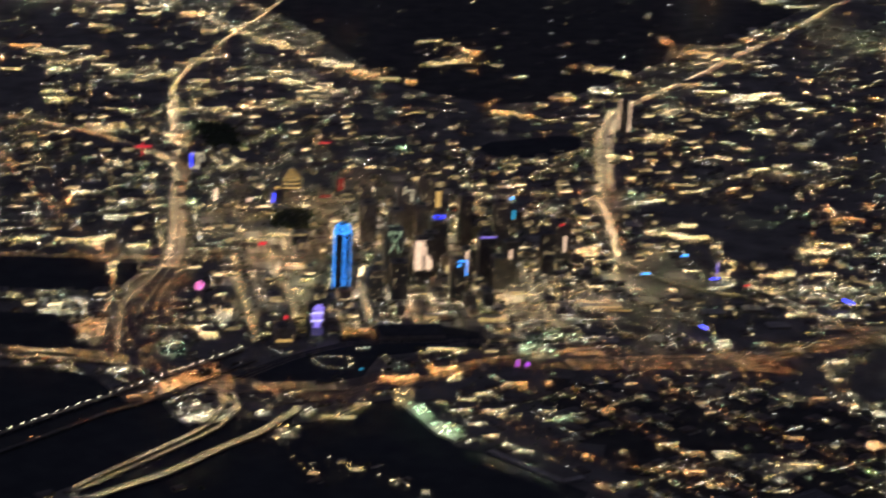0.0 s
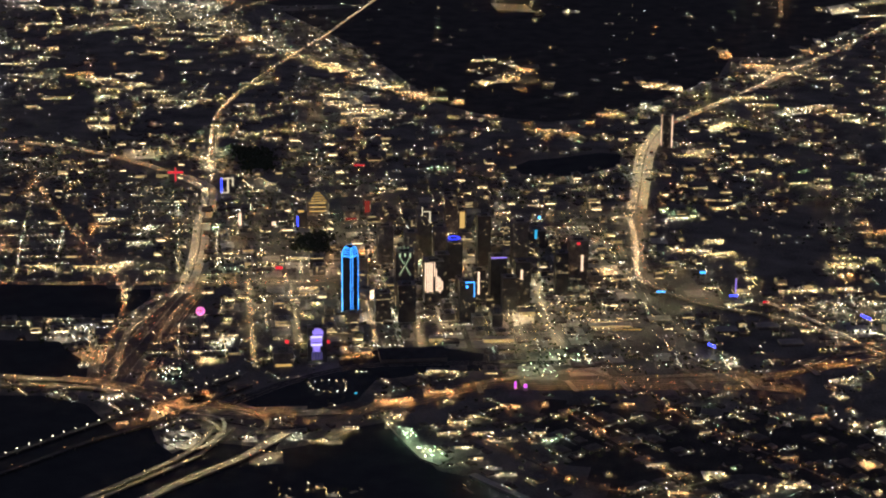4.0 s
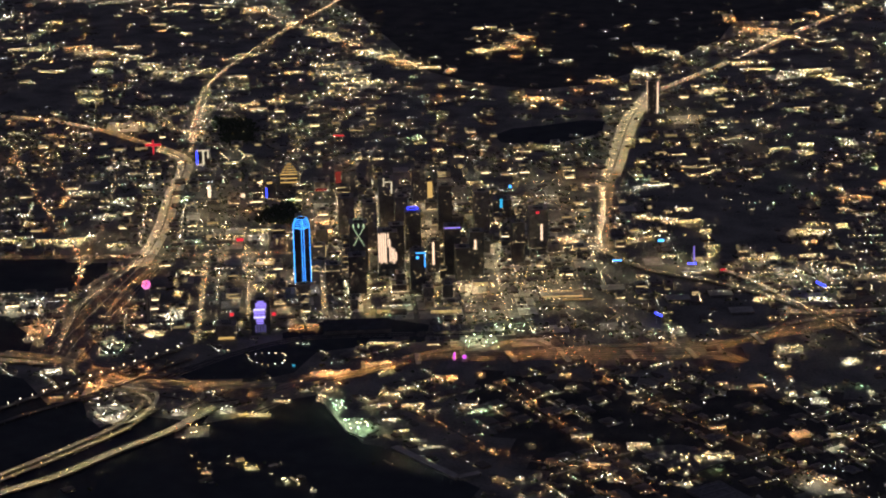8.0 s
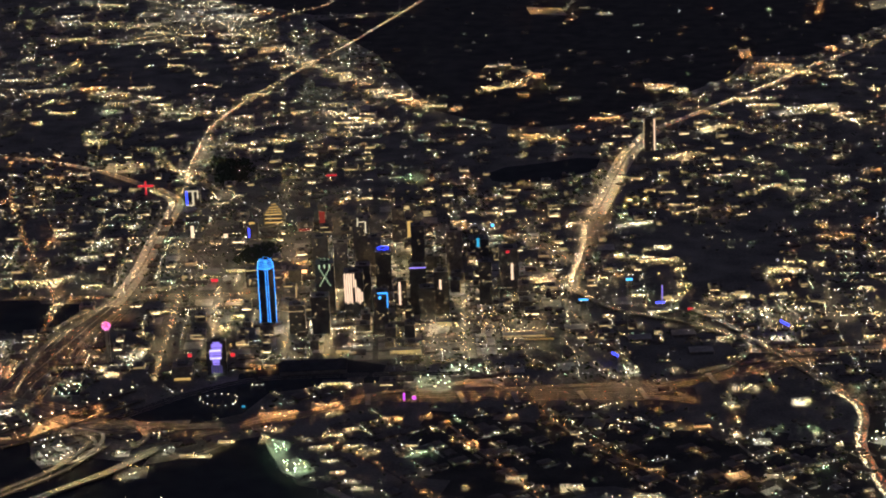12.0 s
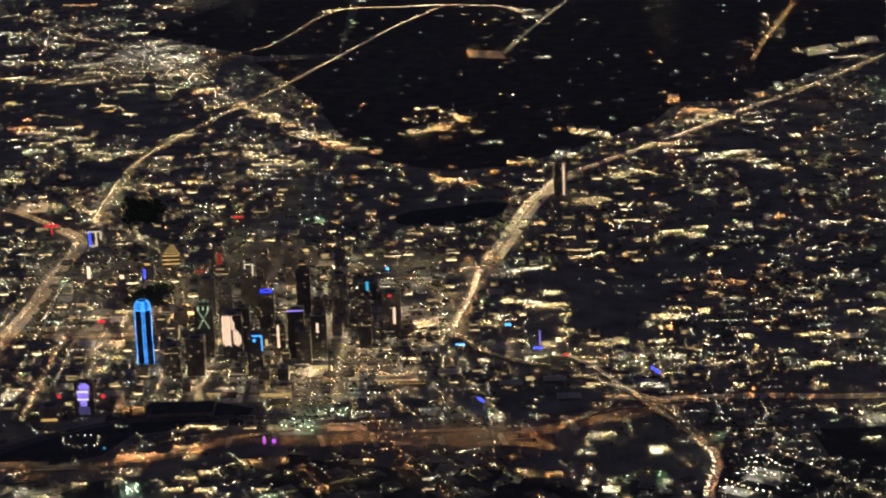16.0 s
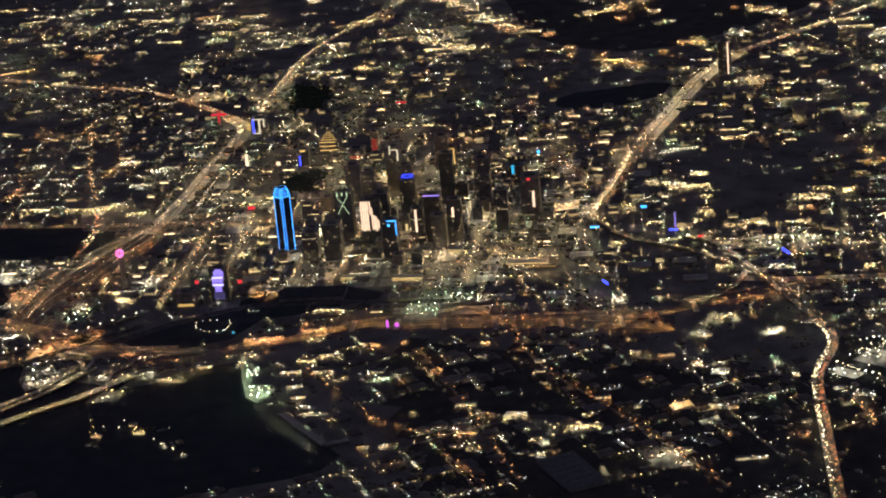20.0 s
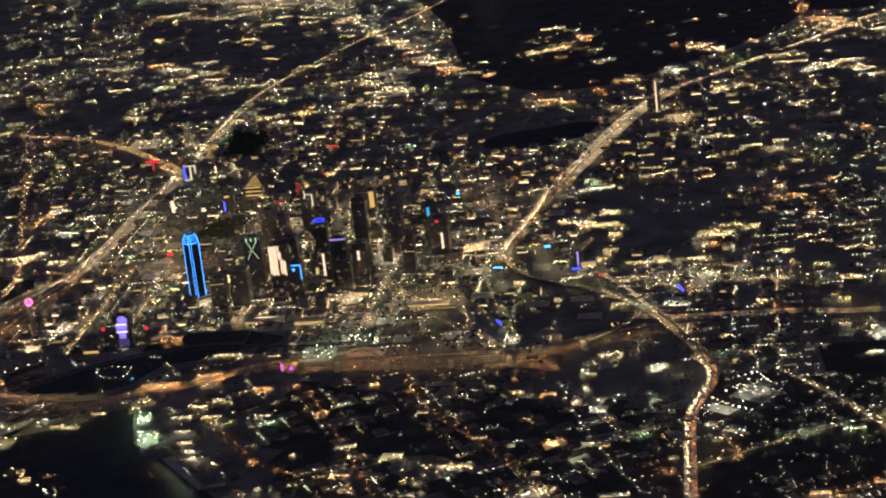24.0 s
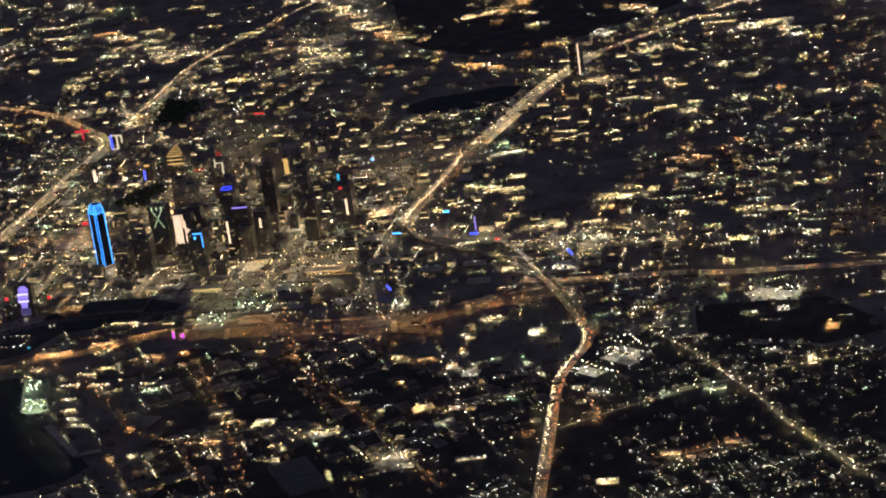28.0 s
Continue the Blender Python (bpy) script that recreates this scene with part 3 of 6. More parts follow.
road("canyon_ramp", "sunken freeway ramp in red-brown light", [(1578, -534), (1670, -460), (1780, -346), (1914, -250), (2032, -168), (2128, -64)], 30, wide=1.2, mast=38, gaps=0.1, cars=0.01, red=0.8, mat="deck")
road("canyon_fork", "ramp crossing the sunken freeway", [(1632, -408), (1710, -452), (1824, -548)], 20, wide=1.2, mast=38, gaps=0.1, mat="deck")
road("canyon_street", "street dropping to the sunken freeway", [(1294, -334), (1370, -406), (1464, -472), (1546, -528)], 14, wide=0.98, mast=48, warm=False, gaps=0.1, mat="deck")
road("canyon_north", "service road along the sunken freeway", [(590, -722), (716, -628), (868, -548), (980, -474), (1046, -486), (1120, -534), (1278, -482), (1458, -426), (1596, -366)], 22, wide=1.2, mast=38, gaps=0.12, cars=0.01, red=0.7, mat="deck")
road("east_freeway", "freeway in dim amber light heading east", [(1922, 20), (2100, 42), (2306, 102), (2512, 158), (2722, 188), (3058, 286), (3320, 352)], 50, mast=70, cars=0.02, red=0.6, mat="concrete")
road("loop_ramp", "curved ramp of the interchange", [(1778, 252), (1870, 214), (1914, 88), (1918, -40), (1884, -172), (1810, -284)], 16, mast=34, rows=1, warm="lot", z=6, cars=0.02, mat="deck", high=9)
road("lamp_bridge", "long low viaduct over the river plain with a row of lamps", [(-1258, -2416), (-890, -1832), (-574, -1330), (-238, -800)], 20, z=9, mat="asphalt")
road("old_bridge", "dim viaduct over the river plain", [(-1198, -2556), (-932, -2108), (-774, -1858), (-658, -1670), (-564, -1514), (-428, -1340), (-270, -1060), (-228, -976), (-152, -862)], 18, cars=0.008, red=0.85, z=8, lamps=105, lamp="sodium", big=0.7)
road("bridge_north", "river bridge with pale lamps", [(-494, -2136), (-434, -2008), (-322, -1802), (-214, -1568), (-188, -1388), (-194, -1274)], 22, mast=34, warm="gold", gaps=0.04, rows=1, cars=0.02, red=0.2, z=10, mat="deck", high=8, wide=1.4)
road("bridge_middle", "river bridge with a string of lamps", [(-480, -2168), (-416, -2050), (-306, -1846), (-180, -1600), (-138, -1432), (-122, -1314)], 16, mast=34, warm="gold", gaps=0.04, rows=1, cars=0.01, red=0.2, z=10, mat="deck", high=8, wide=1.4)
road("bridge_south", "river bridge carrying the freeway", [(-444, -2248), (-376, -2140), (-250, -1984), (-138, -1768), (-28, -1582), (32, -1430), (82, -1298)], 38, mast=34, warm="gold", gaps=0.04, rows=2, cars=0.02, red=0.2, z=10, mat="deck", high=8, wide=1.4)
road("mix_west", "freeway deck in brown lamp glow", [(-872, -960), (-720, -966), (-582, -1010), (-432, -1096), (-314, -1152), (-170, -1158), (-36, -1110), (120, -1070)], 66, wide=1.1, mast=48, rows=3, gaps=0.42, cars=0.01, red=0.5, z=5, mat="deck")
road("mix_loop", "looping ramps lit amber", [(-326, -1156), (-190, -1120), (-60, -1162), (-12, -1240), (-34, -1330), (-70, -1404)], 26, wide=1.1, warm="mast", mast=48, cars=0.01, z=6, mat="deck")
road("mix_branch", "ramp with lamps at the river bank", [(-548, -970), (-426, -1006), (-182, -1086), (2, -1130), (144, -1180), (226, -1110), (330, -970)], 44, wide=1.1, mast=48, cars=0.01, red=0.6, mat="deck", gaps=0.42)
road("mix_south", "broad freeway deck in brown lamp glow", [(-338, -1236), (-220, -1214), (-90, -1168), (42, -1122), (138, -1094), (214, -1070)], 60, wide=1.1, warm="mast", mast=48, rows=3, gaps=0.5, mat="deck", z=4)
road("river_edge", "levee road with pale lamps", [(92, -1326), (184, -1372), (256, -1276), (294, -1184)], 14, mast=45, warm=False)
road("west_bridge", "river bridge with lamps heading west", [(-1816, -1100), (-1204, -1000), (-994, -982), (-782, -978), (-648, -998)], 40, mast=56, rows=2, cars=0.015, z=8, mat="deck", gaps=0.15)
road("west_bridge_south", "river bridge with pale lamps heading west", [(-1764, -1220), (-1170, -1094), (-1032, -1062), (-870, -1036), (-724, -1030), (-570, -1054)], 34, mast=56, rows=2, warm=False, cars=0.02, z=8, mat="deck", gaps=0.15)
road("far_bridge", "slim far bridge over the river plain", [(-2022, -612), (-1510, -512), (-1168, -444)], 12, z=8)
road("rail_line", "railway tracks in the dark", [(-268, -1200), (-150, -990), (-24, -786), (142, -618), (380, -528), (628, -470), (916, -406)], 40, mat="rail")
road("avenue_cedar", "straight avenue with orange lamps", [(1074, -378), (1254, -654), (1392, -854), (1578, -1044), (1788, -1210), (2006, -1406), (2164, -1540), (2392, -1752)], 14, wide=1.05, mast=34, rows=1, lamps=42, lamp="sodium", cars=0.01)
road("avenue_lamar", "long avenue with orange lamps", [(992, -902), (1148, -1092), (1316, -1296), (1454, -1474), (1618, -1682), (1756, -1870)], 12, wide=1.05, mast=34, rows=1, lamps=45, lamp="sodium")
road("avenue_works", "works road with orange lamps", [(666, -1166), (938, -1378), (1122, -1532), (1376, -1590)], 12, wide=1.05, mast=34, rows=1, lamps=50, lamp="sodium")
road("avenue_grand", "avenue in the southern quarter", [(1930, -764), (2082, -996), (2226, -1190), (2354, -1352), (2510, -1522)], 12, lamps=55, cars=0.01)
road("boulevard_east", "lamplit boulevard in the eastern suburb", [(2586, -402), (2822, -590), (3004, -764), (3166, -928), (3328, -1118), (3444, -1228), (3654, -1436)], 16, lamps=34, cars=0.02, mast=36, wide=1.4, warm="gold")
road("boulevard_cross", "lamplit cross street in the eastern suburb", [(2596, -1266), (2724, -1106), (2866, -948), (3018, -810), (3174, -678), (3284, -602), (3420, -518)], 14, lamps=60, mast=36, wide=1.4, warm="gold")
road("boulevard_south", "suburban street with amber lamps", [(2980, -1434), (3064, -1390), (3150, -1316), (3216, -1232)], 12, wide=1.8, mast=34, rows=1, lamps=34, lamp="sodium")
road("green_street", "street in dim greenish light", [(2762, -974), (2866, -912), (2944, -852), (3020, -798)], 14, mast=80, rows=1, warm="green", gaps=0.3, mat="asphalt")
road("avenue_short", "short street with orange lamps", [(2546, -940), (2604, -1028), (2666, -1120), (2712, -1214)], 12, wide=1.05, mast=36, rows=1, lamps=34, lamp="sodium")
road("avenue_dots", "street with orange lamps", [(1426, -1708), (1522, -1794), (1602, -1864), (1690, -1948)], 12, rows=1, wide=1.05, mast=50, lamps=44, lamp="sodium")
road("street_oak", "lit shopping strip towards the airport", [(-3530, 6488), (-2948, 6158), (-2250, 5502), (-1408, 4562), (-966, 4152), (-646, 3838), (-376, 3588)], 24, lamps=34, cars=0.03, warm="gold", gaps=0.05, mast=44, big=1.3)
road("loop_far", "outer loop freeway bright at the edge of the city", [(-1912, 7508), (-1672, 7690), (-1428, 7740), (-1106, 7864), (-866, 7868), (-622, 7826), (-306, 7448)], 36, mast=60, gaps=0.08, warm=False, cars=0.06, red=0.2, big=1.8, rows=3, mat="concrete")
road("far_link", "far road curving to the outer loop", [(-2064, 5742), (-1948, 6034), (-1858, 6216), (-1838, 6490), (-1858, 7208), (-1818, 7606)], 14, gaps=0.45, wide=1.2, mast=80, warm=False, cars=0.04, red=0.3, mat="deck", big=1.3)
road("far_street", "far street with pale lamps", [(-2934, 4926), (-2812, 4994), (-2618, 5208), (-2316, 5406)], 22, mast=50, warm=False, cars=0.03, mat="deck", big=1.3)
road("far_street_two", "far street with pale lamps", [(-1646, 3222), (-1516, 3384), (-1398, 3508)], 18, mast=44, warm="lot", lamps=60, mat="deck")
road("far_avenue", "far straight avenue of lamps", [(-204, 6236), (-218, 6572), (-234, 6982), (-246, 7498), (-244, 8162)], 20, lamps=60, mast=60, warm=False, mat="deck", big=1.4)
road("far_avenue_east", "far straight avenue of amber lamps", [(1428, 6248), (1398, 6846), (1402, 7376), (1392, 7958), (1390, 8244)], 22, lamps=60, lamp="sodium", mast=60, mat="deck", big=1.4)
road("market_street", "downtown street bright with lamps", [(-212, -682), (-314, -340), (-420, 20), (-504, 312)], 13, wide=1.2, mast=20, warm="gold", gaps=0.1, lamps=26, lamp="sodium", cars=0.03, mat="deck", big=1.1)
road("lamar_street", "downtown street bright with lamps", [(-102, -400), (-182, -148), (-270, 118), (-364, 398)], 12, warm="gold", wide=1.2, mast=21, lamps=70, cars=0.03, mat="deck", gaps=0.15)
road("griffin_street", "downtown street bright with lamps", [(180, -348), (110, -96), (10, 238), (-54, 452)], 12, wide=1.2, mast=21, warm="gold", lamps=70, cars=0.03, mat="deck", gaps=0.15)
road("field_street", "downtown street bright with lamps", [(348, -320), (286, -66), (216, 202), (156, 412)], 12, wide=1.2, mast=21, warm="gold", lamps=70, cars=0.03, mat="deck", gaps=0.15)
road("ervay_street", "downtown street bright with lamps", [(754, -278), (680, 4), (608, 270), (568, 410)], 12, warm="gold", wide=1.2, mast=21, lamps=70, cars=0.03, mat="deck", gaps=0.15)
road("harwood_street", "downtown street with lamps", [(886, -256), (802, 26), (730, 292), (694, 416)], 12, warm="gold", wide=1.2, mast=21, lamps=70, cars=0.02, mat="deck", gaps=0.15)
road("young_street", "diagonal downtown street with lamps", [(912, 182), (972, -12), (1096, -88), (1218, -164), (1386, -272), (1534, -428)], 10, wide=1.0, rows=1, mast=22, warm="gold", lamps=45, cars=0.02)
road("canton_street", "downtown street bright with lamps", [(840, 318), (970, 66), (1076, -146), (1214, -308), (1274, -400)], 10, wide=1.0, rows=1, mast=22, warm="gold", gaps=0.12, lamps=80, cars=0.02, mat="deck")
road("cesar_street", "downtown street bright with lamps", [(1102, 168), (1242, -54), (1418, -272), (1614, -514)], 10, wide=1.0, rows=1, mast=22, warm="gold", gaps=0.15, lamps=90, cars=0.02, mat="deck")
road("pearl_street", "downtown street bright with lamps", [(1148, 380), (1252, 178), (1394, -28), (1564, -290)], 10, wide=1.0, rows=1, mast=22, warm="gold", gaps=0.15, lamps=90, cars=0.02, mat="deck")
road("industrial", "arterial with orange lamps west of the freeway", [(-1955, 1712), (-1822, 1430), (-1530, 955), (-1346, 670), (-1166, 416), (-966, 68), (-870, -270), (-836, -530), (-772, -770)], 14, wide=1.5, rows=1, mast=34, big=1.25, lamps=44, lamp="sodium", cars=0.05, red=0.7)
road("stemmons_west", "freeway lanes under yellow lamps", [(-776, 57), (-829, -89), (-851, -388), (-849, -615), (-764, -878)], 20, mast=46, warm="gold", rows=1, wide=1.2, gaps=0.3, cars=0.03, red=0.6, mat="deck", z=1.4)
road("stemmons_east", "freeway lanes in dim red-brown light", [(-676, 161), (-676, -13), (-681, -189), (-662, -388)], 18, mast=46, rows=1, wide=1.2, gaps=0.15, cars=0.05, red=0.9, mat="deck", z=1.4)
road("mix_ring", "pale looping ramp beside the river", [(-276, -1236), (-204, -1266), (-156, -1363), (-169, -1470), (-233, -1518), (-315, -1457), (-321, -1379), (-259, -1351)], 16, mast=30, warm="gold", rows=1, wide=1.3, gaps=0.2, z=4, mat="concrete")
road("mix_ring_outer", "pale curved ramp beside the river", [(-323, -1191), (-201, -1211), (-159, -1279), (-145, -1450), (-181, -1523)], 14, mast=34, warm="gold", rows=1, wide=1.2, gaps=0.2, z=5, mat="concrete")
road("elm_street", "street of bars bright with yellow lamps", [(1378, 465), (1598, 444), (1769, 418)], 18, mast=24, warm="gold", wide=1.4, gaps=0.12, lamps=60, cars=0.02, mat="deck")
road("main_street", "street of bars bright with yellow lamps", [(1777, 392), (2005, 389), (2327, 530)], 16, mast=24, warm="gold", wide=1.3, gaps=0.15, lamps=50, cars=0.02, mat="deck")
road("commerce_street", "street bright with yellow lamps", [(1759, 596), (1998, 690)], 16, mast=22, warm="gold", wide=1.3, gaps=0.1, lamps=60, mat="deck")
road("crowdus_street", "cross street bright with yellow lamps", [(1885, 644), (1983, 241)], 16, mast=22, warm="gold", rows=1, wide=1.5, gaps=0.1, lamps=50, mat="deck")
road("malcolm_street", "cross street bright with yellow lamps", [(1990, 703), (2080, 309)], 16, mast=22, warm="gold", rows=1, wide=1.5, gaps=0.1, lamps=50, mat="deck")
road("hall_street", "cross street bright with yellow lamps", [(2107, 865), (2188, 460)], 16, mast=22, warm="gold", rows=1, wide=1.5, gaps=0.1, lamps=50, mat="deck")
road("central_strand", "expressway lanes crowded with headlamps", [(879, 1516), (940, 1550), (992, 1343), (1037, 1064), (1063, 795), (1102, 615)], 20, mast=30, warm="gold", rows=1, wide=1.7, gaps=0.08, cars=0.14, red=0.1, mat="concrete", z=1.4)
road("junction_road", "street leaving the freeway junction under warm lamps", [(-984, 1904), (-666, 1597), (-417, 1358)], 16, mast=34, warm="mast", rows=1, wide=1.5, gaps=0.1, lamps=50, cars=0.04, mat="deck")
road("junction_loop", "small loop ramp of the freeway junction", [(-1235, 2125), (-1148, 2126), (-1062, 2029), (-1095, 1960)], 14, mast=28, warm="gold", rows=1, wide=1.3, gaps=0.1, mat="deck", z=4)
road("west_street", "street with amber lamps west of the freeway", [(-1824, 1677), (-1413, 1017)], 12, mast=44, rows=1, wide=1.3, lamps=60, lamp="sodium")
road("west_link", "street with amber lamps west of the freeway", [(-2156, 1487), (-1717, 1205)], 12, mast=44, rows=1, wide=1.3, lamps=60, lamp="sodium")
road("west_edge_street", "street with amber lamps at the river plain", [(-1922, 948), (-1477, 291)], 12, mast=44, rows=1, wide=1.3, lamps=60, lamp="sodium")
road("works_cross", "works street under pale lamps", [(1179, -1757), (1317, -1658), (1409, -1546), (1540, -1424)], 12, mast=36, warm="gold", rows=1, wide=1.3, lamps=50)
road("interchange_upper", "upper deck of the freeway interchange in pale light", [(1620, 448), (1763, 322), (1904, 150), (2025, -5)], 16, mast=44, warm="gold", rows=1, wide=1.25, gaps=0.2, cars=0.03, red=0.4, mat="concrete", z=8)
road("canyon_link", "freeway deck in olive light below the interchange", [(1780, -244), (1927, -121), (2111, -2), (2307, 69)], 34, mast=44, warm="gold", wide=1.0, gaps=0.25, cars=0.02, red=0.5, mat="deck", z=2.4)
road("ross_avenue", "avenue leaving downtown", [(152, 1044), (240, 1156), (364, 1258), (482, 1446), (640, 1538), (778, 1608), (912, 1696)], 16, mast=60, lamps=60, cars=0.02)
road("live_oak", "avenue leaving downtown for the east", [(650, 1364), (812, 1218), (982, 1048)], 14, mast=40, cars=0.03)

# ---- the usual lamps, houses and trees of the quarters ----
fill_rng = random.Random(21)
faint, houses, leaves, LOT_PIN = Heap(), Heap(), Heap(), Heap()


def quarter(x, y):
    """The turn of the street grid at a place."""
    if y < -650:
        return -45
    if y < 1400:
        return 17
    return (12, 40, -30, 60)[int(4 * noise.cell(Vector((x / 900, y / 900, 0.5)))) % 4]


def street_spot(x, y, rng):
    """The place moved onto the nearest street of its quarter, and the way that street runs."""
    turn = radians(quarter(x, y))
    c, s = math.cos(turn), math.sin(turn)
    u, v = c * x + s * y, c * y - s * x
    if rng.random() < 0.6:
        v = round(v / 105) * 105 + rng.uniform(-7, 7)
        way = turn
    else:
        u = round(u / 170) * 170 + rng.uniform(-7, 7)
        way = turn + math.pi / 2
    return c * u - s * v, s * u + c * v, way


def home(x, y, w, h, ridge, turn):
    """A house of its own: walls and ridged roof, the larger ones with a chimney."""
    ob = thing("house", x, y, "low dark house with a ridged shingle roof", "house", "houses of the southern quarter")
    ob.rotation_euler.z = radians(turn)
    Heap().box(0, 0, 0, w * 1.3, w, h).done("wall", "house", parent=ob)
    r, a, b = Heap(), w * 0.7, w * 0.55
    r.v = [(-a, -b, h), (a, -b, h), (a, b, h), (-a, b, h), (-a * 0.85, 0, h + ridge), (a * 0.85, 0, h + ridge)]
    r.f = [(0, 1, 5, 4), (2, 3, 4, 5), (1, 2, 5), (3, 0, 4), (3, 2, 1, 0)]
    r.done("roof", "roof", parent=ob)
    if w > 17:
        Heap().box(w * 0.35, w * 0.1, h, 1.2, 1.2, ridge + 1.2).done("chimney", "wall", parent=ob)


def grove(x, y, n, spread, rng):
    """A few trees round a place."""
    for i in range(n):
        tx, ty, r = x + rng.uniform(-spread, spread), y + rng.uniform(-spread, spread), rng.uniform(2.5, 5.5)
        leaves.clump(tx, ty, r * 1.3, r, rng)
        leaves.clump(tx + rng.uniform(-3, 3), ty + rng.uniform(-3, 3), r * 0.9, r * 0.8, rng)


def lit_street(x, y, way, r, colour, rng):
    """A stretch of paved street with two to five hooded lamps in line."""
    n, gap = rng.randrange(1, 5), rng.uniform(9, 15)
    c, s = math.cos(way), math.sin(way)
    # Strip and lamps are added so that the lit ground reads as a stroke.
    street_pads.box(x, y, 0.0, n * gap + 4, rng.uniform(8, 15), 0.5, math.degrees(way))
    for i in range(n):
        u = (i + 0.5 - n / 2) * gap
        hood(x + c * u, y + s * u, 0, rng.uniform(7, 10), r * rng.uniform(0.7, 1.2), colour)


street_pads = Heap()
count = near_houses = 0
for tries in range(240000):
    y = -2800 + 12400 * fill_rng.random() ** 1.25
    half = 1700 + 0.30 * (y + 8200)
    x = 700 - 0.15 * (y + 2000) + fill_rng.uniform(-half, half)
    x, y, way = street_spot(x, y, fill_rng)
    k = density(x, y)
    patch = noise.noise(Vector((x / 420, y / 420, 3.1))) + 0.6 * noise.noise(Vector((x / 150, y / 150, 9.0)))
    if fill_rng.random() > k * (0.12 + 0.9 * max(0.0, patch + 0.3)) or near_road(x, y, 8):
        continue
    count += 1
    if count > 27000:
        break
    far = 1 + max(0, y) / 14000
    c, s = math.cos(way), math.sin(way)
    kind = fill_rng.random()
    if x > 2450 and y < -350:
        h = fill_rng.uniform(6, 9)
        posts.post(x, y, 0, h)
        (LOT_PIN if fill_rng.random() < 0.7 else faint).bulb(x, y, h + 0.4, fill_rng.uniform(0.6, 1.15))
        for i in range(fill_rng.randrange(0, 3)):
            px, py = x + fill_rng.uniform(-90, 90), y + fill_rng.uniform(-90, 90)
            if fill_rng.random() < density(px, py) and not near_road(px, py, 8):
                posts.post(px, py, 0, h)
                (LOT_PIN if fill_rng.random() < 0.6 else faint).bulb(px, py, h + 0.4, fill_rng.uniform(0.5, 1.1))
                grove(px, py, 2, 16, fill_rng)
        if fill_rng.random() < 0.5:
            w = fill_rng.uniform(10, 20)
            houses.gable(x - s * (16 + w / 2), y + c * (16 + w / 2), w * 1.3, w, fill_rng.uniform(4, 7), fill_rng.uniform(1, 4), math.degrees(way))
        continue
    if x > 2250 and y < 1400 and fill_rng.random() < 0.3:
        continue
    if (y > 1400 or x > 2250) and kind > 0.12:
        x, y = x + fill_rng.uniform(-38, 38), y + fill_rng.uniform(-38, 38)
    if y > 2300 and kind > 0.56 and fill_rng.random() < 0.45:
        continue
    if kind < (0.08 if y < -650 else 0.2 if y < 1400 else 0.08):
        n, gap = fill_rng.randrange(2, 6 if y < 1400 else 4), fill_rng.uniform(12, 26)
        for i in range(n):
            bx, by = x + c * gap * i, y + s * gap * i
            posts.post(bx, by, 0, 8)
            bulbs.bulb(bx, by, 8.4, fill_rng.uniform(1.0, 1.7) * far)
    elif kind < 0.56:
        if y < -650 and fill_rng.random() < 0.4:
            continue
        lit_street(x, y, way, fill_rng.uniform(0.6, 1.3) * (0.62 if y < -650 else 1.0 if y < 2500 else 1.2), "sodium" if fill_rng.random() < (0.3 if y < -650 else 0.2) else fill_rng.choice(("gold", "gold", "gold", "gold", "lot", "lot", "green")), fill_rng)
        if y > -650:
            # Trees added here to break up the pools of light.
            grove(x, y - 6, 5, 30, fill_rng)
    else:
        h = fill_rng.uniform(4, 9)
        posts.post(x, y, 0, h)
        (faint if fill_rng.random() < 0.62 else bulbs).bulb(x, y, h + 0.4, fill_rng.uniform(0.8, 1.6) * far)
    if fill_rng.random() < 0.6:
        w = fill_rng.uniform(10, 26) if fill_rng.random() < 0.8 else fill_rng.uniform(28, 55)
        if y < -1150 and near_houses < 280:
            near_houses += 1
            home(x - s * (16 + w / 2), y + c * (16 + w / 2), w, fill_rng.uniform(4, 8), fill_rng.uniform(1.5, 4), math.degrees(way))
            continue
        houses.gable(x - s * (16 + w / 2), y + c * (16 + w / 2), w * 1.3, w, fill_rng.uniform(4, 9), fill_rng.uniform(0.5, 4), math.degrees(way))
    if y < 2500 and fill_rng.random() < 0.7:
        tx, ty, r = x + fill_rng.uniform(-50, 50), y + fill_rng.uniform(-50, 50), fill_rng.uniform(3, 6)
        for j in range(4):
            leaves.clump(tx + fill_rng.uniform(-4, 4), ty + fill_rng.uniform(-4, 4), r * fill_rng.uniform(0.7, 1.4), r, fill_rng)


for pts in TREED:
    x0, x1, y0, y1 = min(p[0] for p in pts), max(p[0] for p in pts), min(p[1] for p in pts), max(p[1] for p in pts)
    for k in range(int((x1 - x0) * (y1 - y0) / 110)):
        x, y = fill_rng.uniform(x0, x1), fill_rng.uniform(y0, y1)
        if inside(x, y, pts):
            r = fill_rng.uniform(6, 12)
            leaves.clump(x + fill_rng.gauss(0, 14), y + fill_rng.gauss(0, 14), r * fill_rng.uniform(0.7, 1.3), r, fill_rng)

# Hooded lamps added as fill, to lift dark ground like diffuse city glow.
soft_rng, soft = random.Random(77), 0
